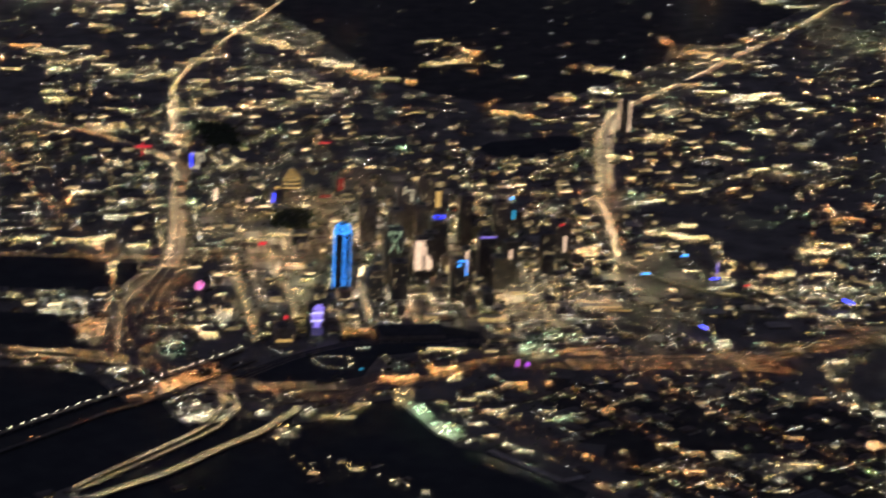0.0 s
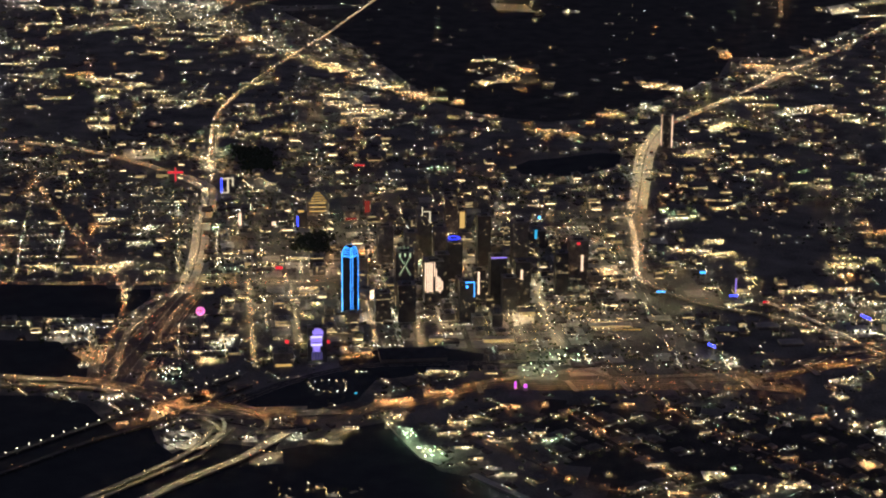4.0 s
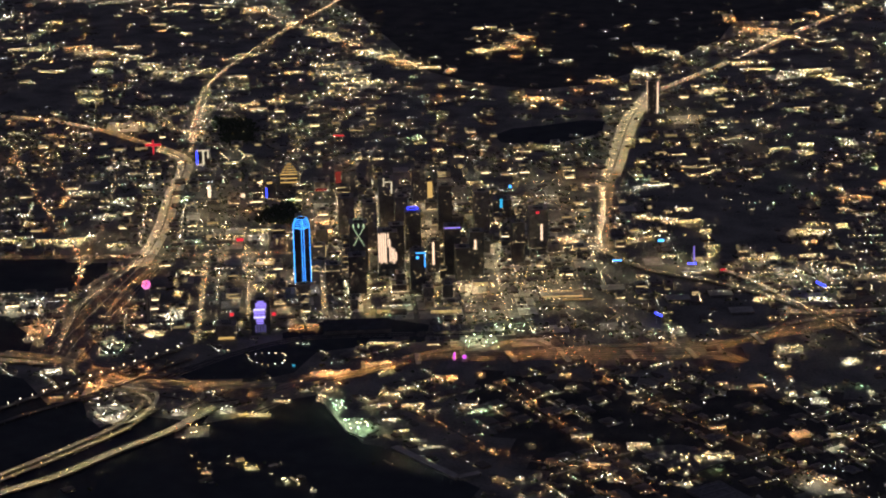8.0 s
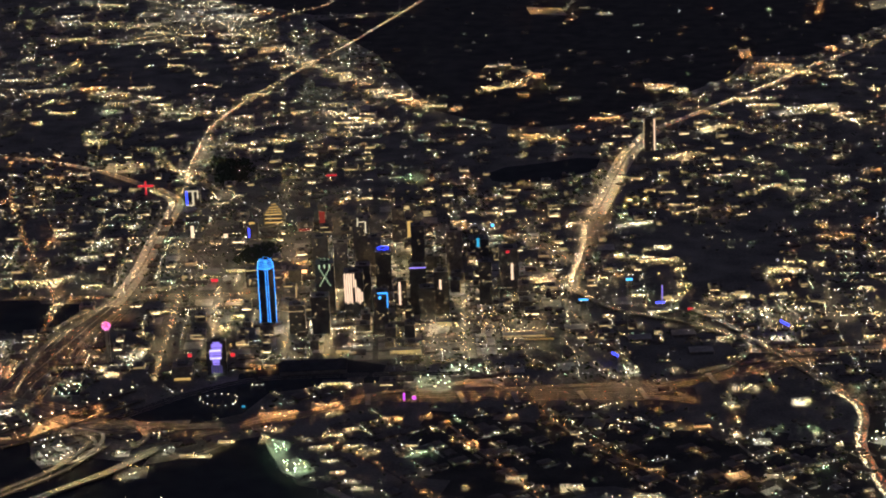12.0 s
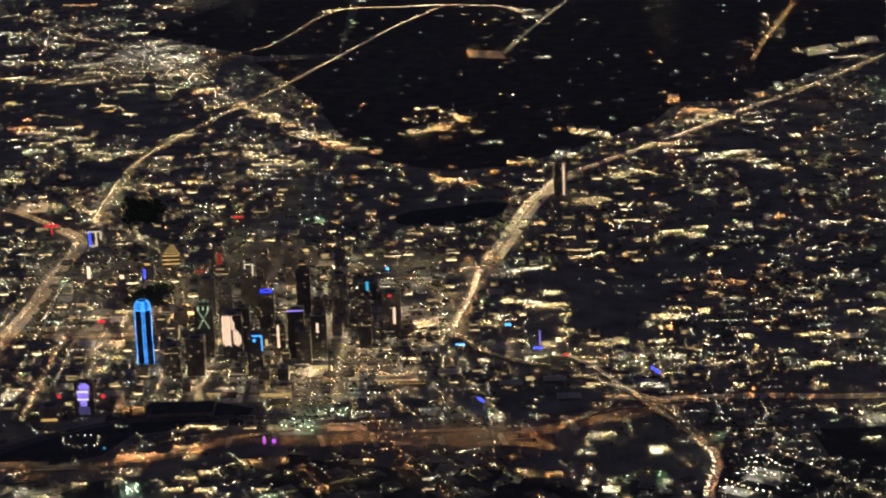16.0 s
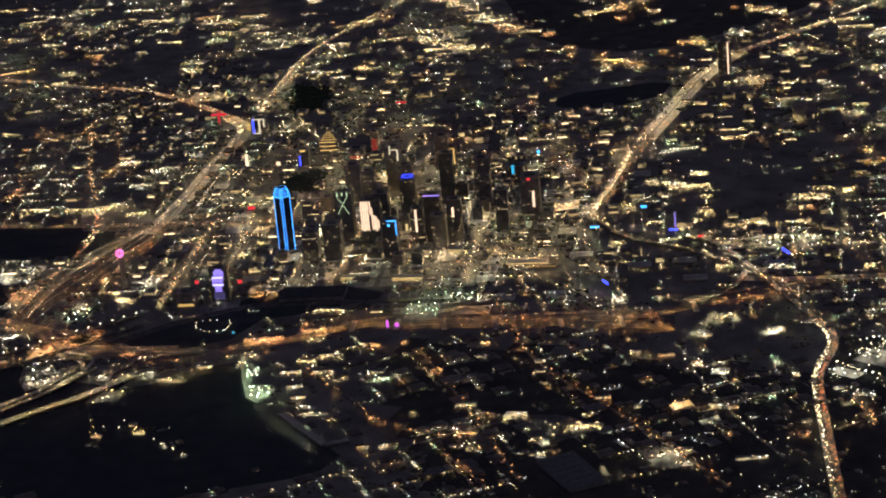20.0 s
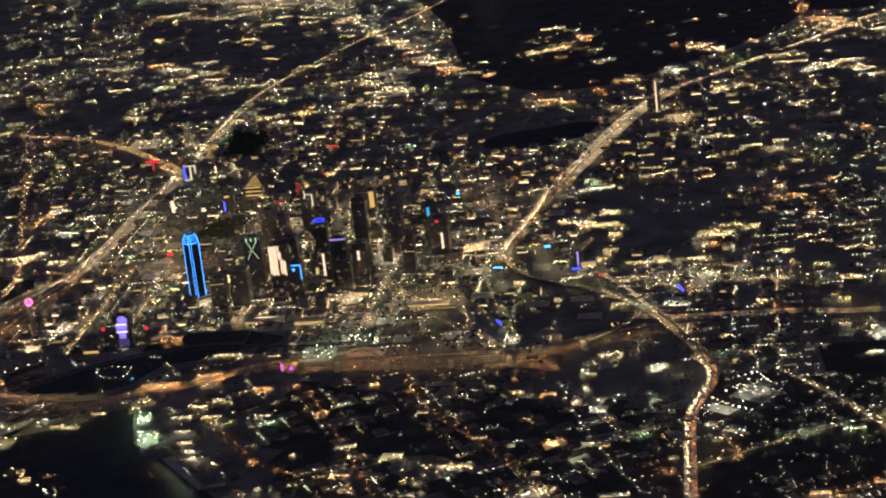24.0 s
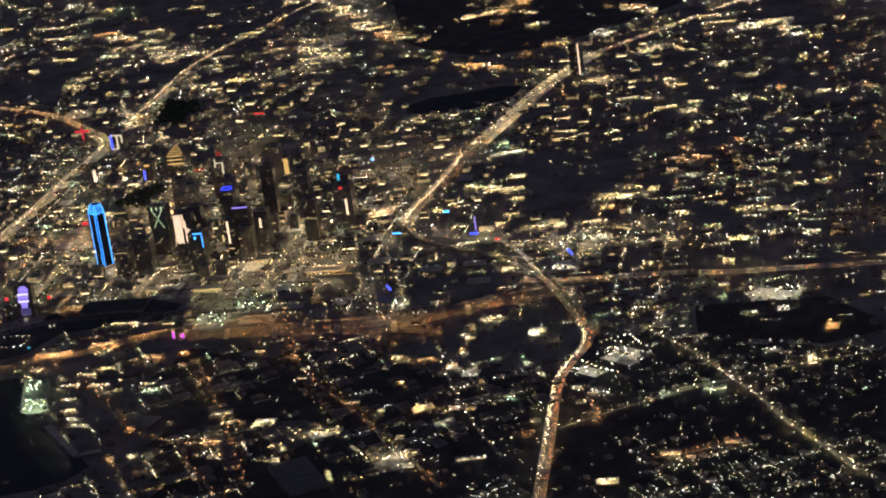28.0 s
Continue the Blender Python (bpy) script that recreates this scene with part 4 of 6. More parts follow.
while soft < 8200:
    y = -450 + 8600 * soft_rng.random() ** 1.2
    half = 1700 + 0.30 * (y + 8200)
    x = 700 - 0.15 * (y + 2000) + soft_rng.uniform(-half, half)
    if soft_rng.random() < density(x, y) * (0.35 + 0.9 * noise.noise(Vector((x / 380, y / 380, 7.7)))):
        soft += 1
        hood(x, y, 0, soft_rng.uniform(10, 22), soft_rng.uniform(0.5, 1.15), soft_rng.choice(("sodium", "gold", "gold", "lot")))
    else:
        soft += 0.15

# More fill lamps, added to brighten walls and ground around (-100, 820).
for k in range(1100):
    x, y = soft_rng.gauss(-100, 420), soft_rng.gauss(820, 420)
    if density(x, y) > 0.5 and not near_road(x, y, 4):
        hood(x, y, 0, soft_rng.uniform(9, 18), soft_rng.uniform(0.7, 1.2), soft_rng.choice(("mast", "mast", "gold", "sodium")))

# ---- lit yards and car parks ----
def lot(name, label, x, y, w, d, turn, n, lamp, h=12, paved=True):
    """A paved yard with n lamps on posts."""
    c, s = math.cos(radians(turn)), math.sin(radians(turn))
    if paved:
        p = Heap().box(x, y, 0.0, w, d, 0.45, turn)
        tagged(p.done("pavement_" + name, "concrete"), label, "pavement", "", "structure")
    for i in range(int(n * 0.8) if paved else n // 2):
        u, v = RNG.uniform(-0.48, 0.48) * w, RNG.uniform(-0.48, 0.48) * d
        hood(x + c * u - s * v, y + s * u + c * v, 0, h, RNG.uniform(0.9, 1.6), lamp)
    for i in range(int(n * 0.55)):
        u, v = (RNG.uniform(-0.48, 0.48) * w, RNG.uniform(-0.48, 0.48) * d) if paved else (RNG.gauss(0, 0.36) * w, RNG.gauss(0, 0.36) * d)
        bx, by = x + c * u - s * v, y + s * u + c * v
        posts.post(bx, by, 0, h)
        LOT[lamp].bulb(bx, by, h + 0.5, RNG.uniform(1.2, 2.2))


LOT = {k: Heap() for k in ("lot", "green", "warmlot", "street", "sodium")}
site_rng = random.Random(11)
SITE = {"lot": "white", "green": "greenish white", "warmlot": "warm yellow", "street": "pale yellow", "sodium": "orange"}


def site(x, y, w, d, lamp):
    """A lit place of business: a low building with lamps along its front, or an open yard with lamps."""
    turn = 14 + site_rng.choice((-6, 0, 6)) + (site_rng.uniform(-25, 25) if y > 1300 else 0)
    c, s = math.cos(radians(turn)), math.sin(radians(turn))
    if density(x, y) == 0.0:
        return
    area = w * d
    n = max(2, min(12, int(area / (450 if y < 1300 else 1700))))
    at = lambda u, v: (x + c * u - s * v, y + s * u + c * v)
    if w > 22 and site_rng.random() < 0.55:
        bd = max(12, d * 0.45)
        h = site_rng.uniform(6, 12)
        ob = thing("shop", *at(0, d / 2 - bd / 2), "low flat-roofed building fronted by " + SITE[lamp] + " lamps", "building", "lit low buildings")
        ob.rotation_euler.z = radians(turn)
        Heap().box(0, 0, 0, w * 0.94, bd, h).done("wall", "wall", parent=ob)
        roof = Heap().box(0, 0, h, w * 0.94 + 1, bd + 1, 0.9)
        roof.box(w * 0.2, bd * 0.1, h + 0.9, 5, 4, 2).done("roof", "roof", parent=ob)
        for u in (-0.23, 0.23):
            if site_rng.random() < 0.85:
                Heap().box(u * w, -bd / 2 - 0.3, 1, w * 0.36, 0.6, 3.2).done("shop_window", "window", parent=ob)
    else:
        p = Heap().box(x, y, 0.0, w, d, 0.45, turn)
        tagged(p.done("pavement", site_rng.choice(("concrete", "asphalt"))), "paved yard under " + SITE[lamp] + " lamps", "pavement", "", "structure")
    for i in range(max(2, min(22, int(area / (250 if y < 1300 else 520))))):
        bx, by = at(site_rng.uniform(-0.5, 0.5) * w, site_rng.uniform(-0.5, 0.1) * d)
        hood(bx, by, 0, 12, site_rng.uniform(1.0, 1.9) * (0.68 if y < -650 else 1.0 if y < 1300 else 0.8), lamp)
    for i in range(n):
        u, v = site_rng.uniform(-0.5, 0.5) * w, site_rng.uniform(-0.5, 0.05) * d
        bx, by = at(u, v)
        hh = site_rng.uniform(6, 11)
        posts.post(bx, by, 0, hh)
        if y > -300:
            # Added clumps that cut the yard's pool of light into patches.
            grove(bx, by - 4, 2, 14, site_rng)
        LOT[lamp].bulb(bx, by, hh + 0.4, site_rng.uniform(1.0, 1.9) * (1 + max(0, y) / 16000))


site(-3134, 4481, 175, 134, "lot")
site(-2852, 3942, 202, 92, "street")
site(-2814, 4371, 69, 260, "warmlot")
site(-2641, 3685, 197, 117, "street")
site(-2435, 3773, 164, 117, "sodium")
site(-2233, 3649, 162, 200, "street")
site(-2074, 3496, 95, 111, "street")
site(-1883, 3431, 126, 109, "street")
site(-1763, 3278, 93, 106, "street")
site(-2378, 4752, 105, 100, "street")
site(-2222, 4774, 139, 133, "street")
site(-2234, 4969, 106, 102, "street")
site(-2175, 4387, 102, 94, "street")
site(-1932, 4197, 66, 91, "street")
site(-1979, 4809, 139, 165, "street")
site(-1987, 5055, 141, 136, "lot")
site(-1755, 4842, 104, 131, "sodium")
site(-1534, 4590, 204, 157, "street")
site(-1527, 4452, 101, 123, "warmlot")
site(-1382, 4550, 81, 248, "sodium")
site(-1289, 4472, 134, 91, "street")
site(-1141, 4315, 79, 208, "warmlot")
site(-1044, 4212, 78, 205, "warmlot")
site(-918, 4058, 97, 199, "sodium")
site(-795, 3909, 115, 194, "warmlot")
site(-695, 3841, 95, 164, "lot")
site(-610, 3827, 95, 136, "warmlot")
site(-531, 3704, 94, 160, "sodium")
site(-438, 3652, 124, 131, "sodium")
site(-324, 3578, 123, 103, "street")
site(-1607, 3251, 186, 104, "warmlot")
site(-1620, 3146, 61, 103, "warmlot")
site(-1547, 3312, 93, 79, "street")
site(-2368, 3185, 157, 81, "street")
site(-2118, 3263, 78, 107, "green")
site(-1981, 2780, 121, 124, "warmlot")
site(-2423, 2958, 62, 105, "street")
site(-917, 3579, 93, 159, "warmlot")
site(-833, 3396, 123, 180, "warmlot")
site(-724, 3285, 91, 176, "warmlot")
site(-721, 3161, 90, 123, "warmlot")
site(-636, 3076, 89, 121, "warmlot")
site(-649, 3360, 91, 101, "warmlot")
site(-542, 3251, 60, 124, "street")
site(-1260, 2598, 58, 116, "warmlot")
site(-1732, 2023, 85, 153, "street")
site(-1784, 1908, 28, 194, "sodium")
site(-1075, 2685, 117, 117, "warmlot")
site(-997, 2583, 116, 114, "street")
site(-892, 2891, 89, 95, "street")
site(-932, 2767, 117, 117, "street")
site(-1214, 2106, 56, 215, "warmlot")
site(-1144, 2118, 45, 107, "sodium")
site(-1185, 2328, 85, 89, "street")
site(-1312, 1531, 53, 79, "lot")
site(-1344, 1429, 80, 58, "lot")
site(-1820, 1447, 27, 260, "sodium")
site(-2184, 2168, 29, 185, "sodium")
site(-1157, 828, 50, 43, "lot")
site(-1125, 919, 76, 44, "lot")
site(-1206, 1357, 79, 47, "street")
site(-1090, 1192, 52, 46, "lot")
site(-1848, 1346, 54, 59, "sodium")
site(-877, 1700, 43, 59, "lot")
site(-820, 1612, 80, 58, "street")
site(-779, 1746, 43, 79, "lot")
site(-241, 1924, 21, 139, "lot")
site(-265, 1704, 79, 57, "sodium")
site(-54, 2189, 110, 103, "green")
site(-600, 1095, 25, 70, "lot")
site(-785, 1171, 20, 198, "lot")
site(-846, 1036, 30, 159, "green")
site(-774, 979, 101, 139, "street")
site(-545, 682, 39, 97, "warmlot")
site(-472, 534, 48, 78, "warmlot")
site(-614, 432, 71, 109, "green")
site(-376, 630, 97, 79, "street")
site(-121, 795, 97, 64, "sodium")
site(-114, 635, 96, 110, "sodium")
site(-1391, 337, 97, 130, "warmlot")
site(-1214, 344, 145, 96, "warmlot")
site(-1113, 346, 72, 95, "warmlot")
site(-1070, 431, 48, 64, "street")
site(-920, 340, 96, 78, "warmlot")
site(-267, 4563, 66, 89, "street")
site(-192, 4604, 66, 120, "street")
site(-122, 4038, 95, 248, "warmlot")
site(13, 4413, 52, 260, "sodium")
site(28, 4172, 64, 224, "sodium")
site(70, 4465, 45, 116, "street")
site(222, 4090, 63, 82, "street")
site(371, 3882, 93, 66, "street")
site(-209, 3557, 43, 129, "sodium")
site(728, 4236, 44, 194, "warmlot")
site(827, 4209, 95, 138, "sodium")
site(933, 4129, 76, 136, "warmlot")
site(1087, 4290, 64, 69, "street")
site(1144, 5075, 67, 218, "sodium")
site(1302, 4825, 99, 180, "sodium")
site(1444, 4699, 197, 235, "warmlot")
site(1545, 4642, 98, 174, "warmlot")
site(1628, 5254, 68, 260, "sodium")
site(1694, 5502, 48, 260, "lot")
site(875, 3647, 61, 126, "lot")
site(707, 3445, 90, 98, "warmlot")
site(604, 3429, 60, 98, "sodium")
site(560, 3239, 41, 143, "sodium")
site(359, 3029, 87, 116, "sodium")
site(485, 2991, 87, 115, "sodium")
site(775, 2921, 57, 113, "warmlot")
site(1731, 3856, 215, 129, "street")
site(1617, 3774, 122, 127, "street")
site(1862, 3687, 121, 125, "street")
site(1928, 3574, 90, 98, "lot")
site(2032, 3530, 90, 73, "street")
site(1713, 4524, 97, 85, "lot")
site(1816, 4400, 64, 84, "street")
site(1979, 4261, 63, 109, "street")
site(1445, 4006, 62, 79, "street")
site(1534, 2765, 84, 65, "street")
site(1599, 2667, 112, 85, "street")
site(1458, 2435, 165, 82, "street")
site(1689, 2270, 108, 99, "street")
site(1798, 2238, 81, 99, "street")
site(1995, 2471, 82, 123, "lot")
site(2146, 2650, 55, 84, "sodium")
site(1918, 2826, 85, 65, "street")
site(1709, 3013, 86, 67, "street")
site(1009, 2311, 136, 40, "street")
site(1176, 2287, 81, 80, "street")
site(1228, 2096, 80, 58, "warmlot")
site(1372, 1786, 130, 73, "warmlot")
site(1099, 1694, 51, 164, "green")
site(1168, 1570, 153, 44, "lot")
site(900, 1480, 61, 70, "warmlot")
site(379, 1483, 77, 89, "warmlot")
site(220, 2286, 22, 186, "sodium")
site(292, 2012, 37, 79, "sodium")
site(496, 2025, 80, 39, "street")
site(504, 1642, 78, 46, "street")
site(1362, 1255, 74, 66, "street")
site(1285, 1092, 73, 64, "street")
site(1364, 1049, 145, 64, "warmlot")
site(1496, 951, 48, 78, "warmlot")
site(1991, 1707, 51, 125, "sodium")
site(2112, 1552, 101, 104, "sodium")
site(2137, 1303, 74, 66, "lot")
site(1929, 1026, 144, 95, "warmlot")
site(2052, 1126, 48, 80, "warmlot")
site(1952, 874, 23, 92, "sodium")
site(-954, 70, 37, 260, "warmlot")
site(-1020, -192, 22, 100, "lot")
site(-967, -252, 22, 99, "lot")
site(-846, -784, 34, 88, "lot")
site(-830, -656, 65, 233, "sodium")
site(-648, -1102, 41, 58, "lot")
site(-509, -784, 85, 245, "green")
site(-468, -591, 43, 63, "warmlot")
site(-404, -643, 64, 62, "street")
site(-392, -418, 65, 157, "lot")
site(-493, 78, 92, 116, "warmlot")
site(-447, -194, 44, 68, "street")
site(-254, 83, 45, 57, "warmlot")
site(-235, 254, 93, 44, "sodium")
site(-153, 65, 45, 85, "warmlot")
site(-161, -61, 45, 124, "warmlot")
site(143, -470, 98, 100, "sodium")
site(330, -663, 125, 47, "warmlot")
site(407, -631, 83, 35, "warmlot")
site(487, -605, 125, 59, "warmlot")
site(341, -934, 81, 56, "sodium")
site(398, -912, 81, 56, "sodium")
site(517, -805, 102, 79, "sodium")
site(558, -883, 40, 67, "warmlot")
site(402, -1078, 59, 54, "warmlot")
site(404, -1158, 39, 63, "warmlot")
site(688, -1314, 57, 40, "lot")
site(618, -1198, 78, 51, "street")
site(631, -1090, 79, 42, "street")
site(677, -1028, 59, 43, "street")
site(733, -1177, 78, 41, "street")
site(803, -1216, 77, 30, "street")
site(749, -1403, 57, 29, "street")
site(822, -1463, 56, 28, "lot")
site(872, -1512, 74, 23, "lot")
site(215, -1859, 36, 36, "sodium")
site(292, -1743, 29, 28, "sodium")
site(345, -1789, 36, 27, "warmlot")
site(494, -1875, 14, 22, "lot")
site(592, -1923, 21, 26, "lot")
site(-63, -1478, 38, 41, "warmlot")
site(217, -1350, 116, 30, "warmlot")
site(279, -1218, 59, 31, "warmlot")
site(-514, -1327, 40, 44, "sodium")
site(-461, -1290, 24, 33, "sodium")
site(790, -897, 80, 55, "sodium")
site(902, -849, 40, 55, "sodium")
site(1199, -795, 40, 44, "sodium")
site(1242, -924, 39, 32, "lot")
site(1356, -822, 40, 43, "sodium")
site(1462, -927, 39, 31, "lot")
site(1581, -781, 20, 43, "street")
site(1890, 494, 137, 185, "lot")
site(1943, 685, 70, 59, "street")
site(2045, 521, 91, 57, "lot")
site(2025, 174, 88, 53, "lot")
site(1811, 136, 66, 53, "street")
site(1962, -369, 83, 71, "lot")
site(2172, -477, 41, 81, "lot")
site(1959, -573, 40, 34, "street")
site(1990, -706, 20, 77, "lot")
site(1759, -776, 40, 54, "street")
site(1878, -781, 59, 43, "sodium")
site(2000, -824, 39, 32, "sodium")
site(2100, -874, 59, 63, "lot")
site(2267, -764, 19, 43, "lot")
site(925, -1142, 58, 72, "street")
site(974, -1185, 58, 51, "green")
site(1131, -1078, 39, 72, "sodium")
site(1353, -1341, 75, 48, "street")
site(1421, -1410, 56, 38, "street")
site(1200, -1442, 26, 47, "warmlot")
site(1465, -1392, 26, 38, "sodium")
site(1547, -1377, 74, 66, "street")
site(1494, -1011, 39, 31, "street")
site(1786, -1187, 57, 39, "sodium")
site(1923, -1235, 26, 29, "street")
site(2177, -1164, 57, 39, "street")
site(2233, -1178, 38, 39, "sodium")
site(1446, -1560, 73, 64, "sodium")
site(1516, -1661, 54, 35, "sodium")
site(1216, -1717, 28, 35, "lot")
site(1082, -1511, 26, 37, "sodium")
site(1681, -1539, 18, 82, "warmlot")
site(1813, -1422, 111, 46, "warmlot")
site(1733, -1664, 54, 35, "lot")
site(2166, -1539, 72, 81, "warmlot")
site(2206, -1619, 54, 35, "lot")
site(2085, -1418, 29, 37, "street")
site(2350, 237, 43, 51, "warmlot")
site(2655, 302, 43, 76, "warmlot")
site(2723, 38, 42, 30, "lot")
site(3010, -153, 40, 45, "lot")
site(2906, -222, 61, 33, "lot")
site(2485, -165, 62, 35, "street")
site(2579, -266, 24, 114, "lot")
site(2480, -279, 41, 45, "street")
site(2360, -306, 20, 46, "green")
site(2197, -456, 28, 56, "warmlot")
site(1966, -376, 62, 70, "warmlot")
site(1936, -547, 40, 34, "lot")
site(1979, -676, 20, 55, "sodium")
site(2001, -831, 39, 42, "lot")
site(2082, -818, 39, 53, "street")
site(2171, -931, 15, 71, "sodium")
site(2528, -949, 38, 39, "lot")
site(2588, -1059, 37, 28, "lot")
site(2621, -982, 75, 39, "lot")
site(2679, -1137, 18, 121, "sodium")
site(3096, -540, 58, 31, "lot")
site(3024, -701, 38, 30, "lot")
site(3004, -897, 75, 48, "green")
site(2845, -946, 37, 57, "green")
site(3247, -593, 30, 91, "warmlot")
site(2324, -1054, 38, 69, "green")
site(2496, -1236, 37, 37, "street")
site(2510, -1324, 36, 63, "sodium")
site(2401, -1540, 107, 21, "lot")
site(2899, -1615, 69, 49, "warmlot")
site(3030, -1406, 70, 42, "warmlot")
site(3088, -1416, 53, 33, "warmlot")
site(3195, -1292, 53, 34, "sodium")
site(2244, -717, 31, 42, "green")
site(2359, -852, 23, 30, "lot")
site(-9, 4230, 65, 201, "sodium")
site(-142, 4043, 64, 113, "warmlot")
site(653, 4207, 51, 83, "sodium")
site(900, 4075, 62, 80, "street")
site(1433, 3822, 182, 75, "street")
site(1593, 3704, 180, 122, "lot")
site(1822, 3756, 42, 220, "warmlot")
site(1959, 3586, 88, 94, "street")
site(807, 3694, 61, 153, "lot")
site(668, 3545, 36, 100, "warmlot")
site(353, 3043, 118, 95, "sodium")
site(1086, 2687, 84, 86, "warmlot")
site(1732, 3052, 85, 66, "street")
site(2145, 2612, 54, 80, "sodium")
site(1804, 2368, 80, 78, "street")
site(1595, 2159, 132, 57, "warmlot")
site(1957, 2058, 78, 73, "street")
site(2191, 1813, 50, 104, "sodium")
site(1572, 1909, 52, 92, "street")
site(2025, 1517, 49, 117, "sodium")
site(2004, 1661, 50, 86, "street")
site(2050, 1361, 48, 81, "warmlot")
site(2466, 1390, 72, 79, "warmlot")
site(2527, 1708, 149, 84, "lot")
site(2389, 2120, 103, 72, "lot")
site(2401, 2571, 107, 78, "lot")
site(2385, 1948, 51, 70, "street")
site(1326, 1897, 131, 56, "warmlot")
site(1424, 1858, 78, 46, "street")
site(1196, 1589, 128, 35, "lot")
site(1324, 1075, 73, 81, "warmlot")
site(1426, 1083, 73, 64, "warmlot")
site(1205, 1104, 49, 66, "street")
site(1952, 1124, 96, 62, "warmlot")
site(1919, 864, 23, 89, "warmlot")
site(2536, 897, 92, 36, "warmlot")
site(1771, 659, 115, 58, "street")
site(2271, 1299, 72, 47, "street")
site(2435, 1162, 71, 45, "street")
site(2313, 1006, 70, 44, "street")
site(2274, 825, 69, 58, "street")
site(2744, 1259, 71, 61, "street")
site(2660, 1216, 47, 61, "street")
site(2464, 671, 67, 55, "street")
site(2614, 553, 89, 53, "warmlot")
site(2728, 630, 67, 54, "street")
site(2882, 645, 66, 53, "lot")
site(-3861, 6447, 203, 225, "lot")
site(-3347, 6107, 197, 168, "street")
site(-3447, 5711, 154, 162, "lot")
site(-3187, 5523, 379, 156, "street")
site(-2847, 5495, 225, 114, "street")
site(-2624, 5019, 326, 89, "street")
site(-2663, 5271, 184, 110, "street")
site(-2706, 5899, 229, 260, "street")
site(-2435, 5841, 151, 260, "lot")
site(-2207, 5778, 112, 229, "lot")
site(-2140, 5428, 146, 182, "warmlot")
site(-2009, 4938, 212, 136, "street")
site(-2956, 6555, 159, 173, "street")
site(-3292, 6723, 162, 134, "street")
site(-3855, 7544, 258, 151, "sodium")
site(-3483, 7538, 213, 148, "street")
site(-3136, 7576, 212, 146, "street")
site(-2670, 6289, 117, 166, "lot")
site(-2317, 3680, 198, 119, "street")
site(-2023, 3586, 130, 115, "street")
site(-1808, 3351, 95, 110, "street")
site(-1676, 3438, 127, 82, "street")
site(-2099, 3240, 127, 83, "street")
site(-1691, 4900, 105, 167, "sodium")
site(-1368, 4552, 68, 188, "warmlot")
site(-1089, 4293, 99, 149, "warmlot")
site(-632, 3799, 95, 136, "sodium")
site(-189, 3565, 43, 129, "sodium")
site(-911, 3557, 94, 134, "warmlot")
site(-800, 3354, 92, 103, "warmlot")
site(-641, 3278, 122, 101, "warmlot")
site(-35, 4123, 127, 111, "warmlot")
site(53, 4389, 97, 172, "sodium")
site(93, 3911, 62, 107, "sodium")
site(347, 3818, 62, 104, "street")
site(81, 6127, 109, 72, "lot")
site(-345, 7486, 119, 173, "lot")
site(1947, 6801, 149, 151, "street")
site(2000, 6374, 217, 71, "lot")
site(1154, 4990, 66, 120, "sodium")
site(1357, 4797, 196, 145, "sodium")
site(1377, 4515, 128, 139, "warmlot")
site(1689, 4561, 128, 111, "street")
site(1324, 3969, 123, 129, "warmlot")
site(808, 4154, 126, 135, "street")
site(947, 4108, 62, 106, "lot")
site(870, 3631, 60, 99, "lot")
site(668, 3450, 89, 97, "sodium")
site(1639, 3764, 90, 99, "street")
site(1717, 3839, 182, 75, "street")
site(1940, 3569, 59, 119, "lot")
site(2069, 3894, 60, 75, "street")
site(2332, 3935, 60, 75, "sodium")
site(-3395, 5535, 149, 260, "lot")
site(-3084, 5057, 180, 142, "street")
site(-2954, 5829, 151, 155, "street")
site(-2685, 5698, 224, 189, "lot")
site(-2536, 6122, 191, 198, "lot")
site(-2257, 5796, 186, 260, "lot")
site(-2187, 5966, 112, 153, "sodium")
site(-2155, 5267, 143, 140, "street")
site(-2397, 5213, 180, 105, "street")
site(-1745, 4928, 139, 132, "warmlot")
site(-2451, 3754, 130, 116, "sodium")
site(-2731, 3692, 196, 87, "street")
site(-2274, 3720, 130, 114, "street")
site(-1896, 1563, 32, 260, "sodium")
site(-2053, 1950, 85, 65, "lot")
site(-2100, 1833, 112, 64, "street")
site(-1368, 1001, 77, 71, "street")
site(-1789, 915, 77, 54, "street")
site(-1491, 258, 144, 79, "warmlot")
site(-1141, -160, 137, 214, "lot")
site(-878, -650, 43, 255, "sodium")
site(-622, -1086, 61, 80, "lot")
site(-830, -1098, 62, 46, "street")
site(-1155, -1014, 84, 48, "street")
site(-953, -974, 126, 36, "street")
site(-3883, 3854, 214, 139, "street")
site(-3530, 3564, 173, 164, "street")
site(-3439, 3737, 209, 166, "lot")
site(-3041, 3353, 134, 154, "warmlot")
site(-3392, 3169, 135, 124, "street")
site(-3091, 3063, 132, 119, "street")
site(-2944, 2485, 191, 110, "sodium")
site(-1920, 2639, 141, 154, "warmlot")
site(-2618, 2492, 94, 80, "street")
site(-3329, 3886, 175, 167, "street")
site(-2953, 3561, 203, 157, "street")
site(-2981, 3906, 173, 131, "lot")
site(-2527, 3456, 132, 120, "street")
site(-2669, 2871, 96, 141, "sodium")
site(-2132, 3419, 130, 145, "warmlot")
site(-2158, 3816, 167, 152, "street")
site(-1319, 3227, 125, 106, "street")
site(-2698, 2164, 123, 77, "street")
site(-2564, 2290, 123, 78, "street")
site(-2370, 1767, 88, 71, "street")
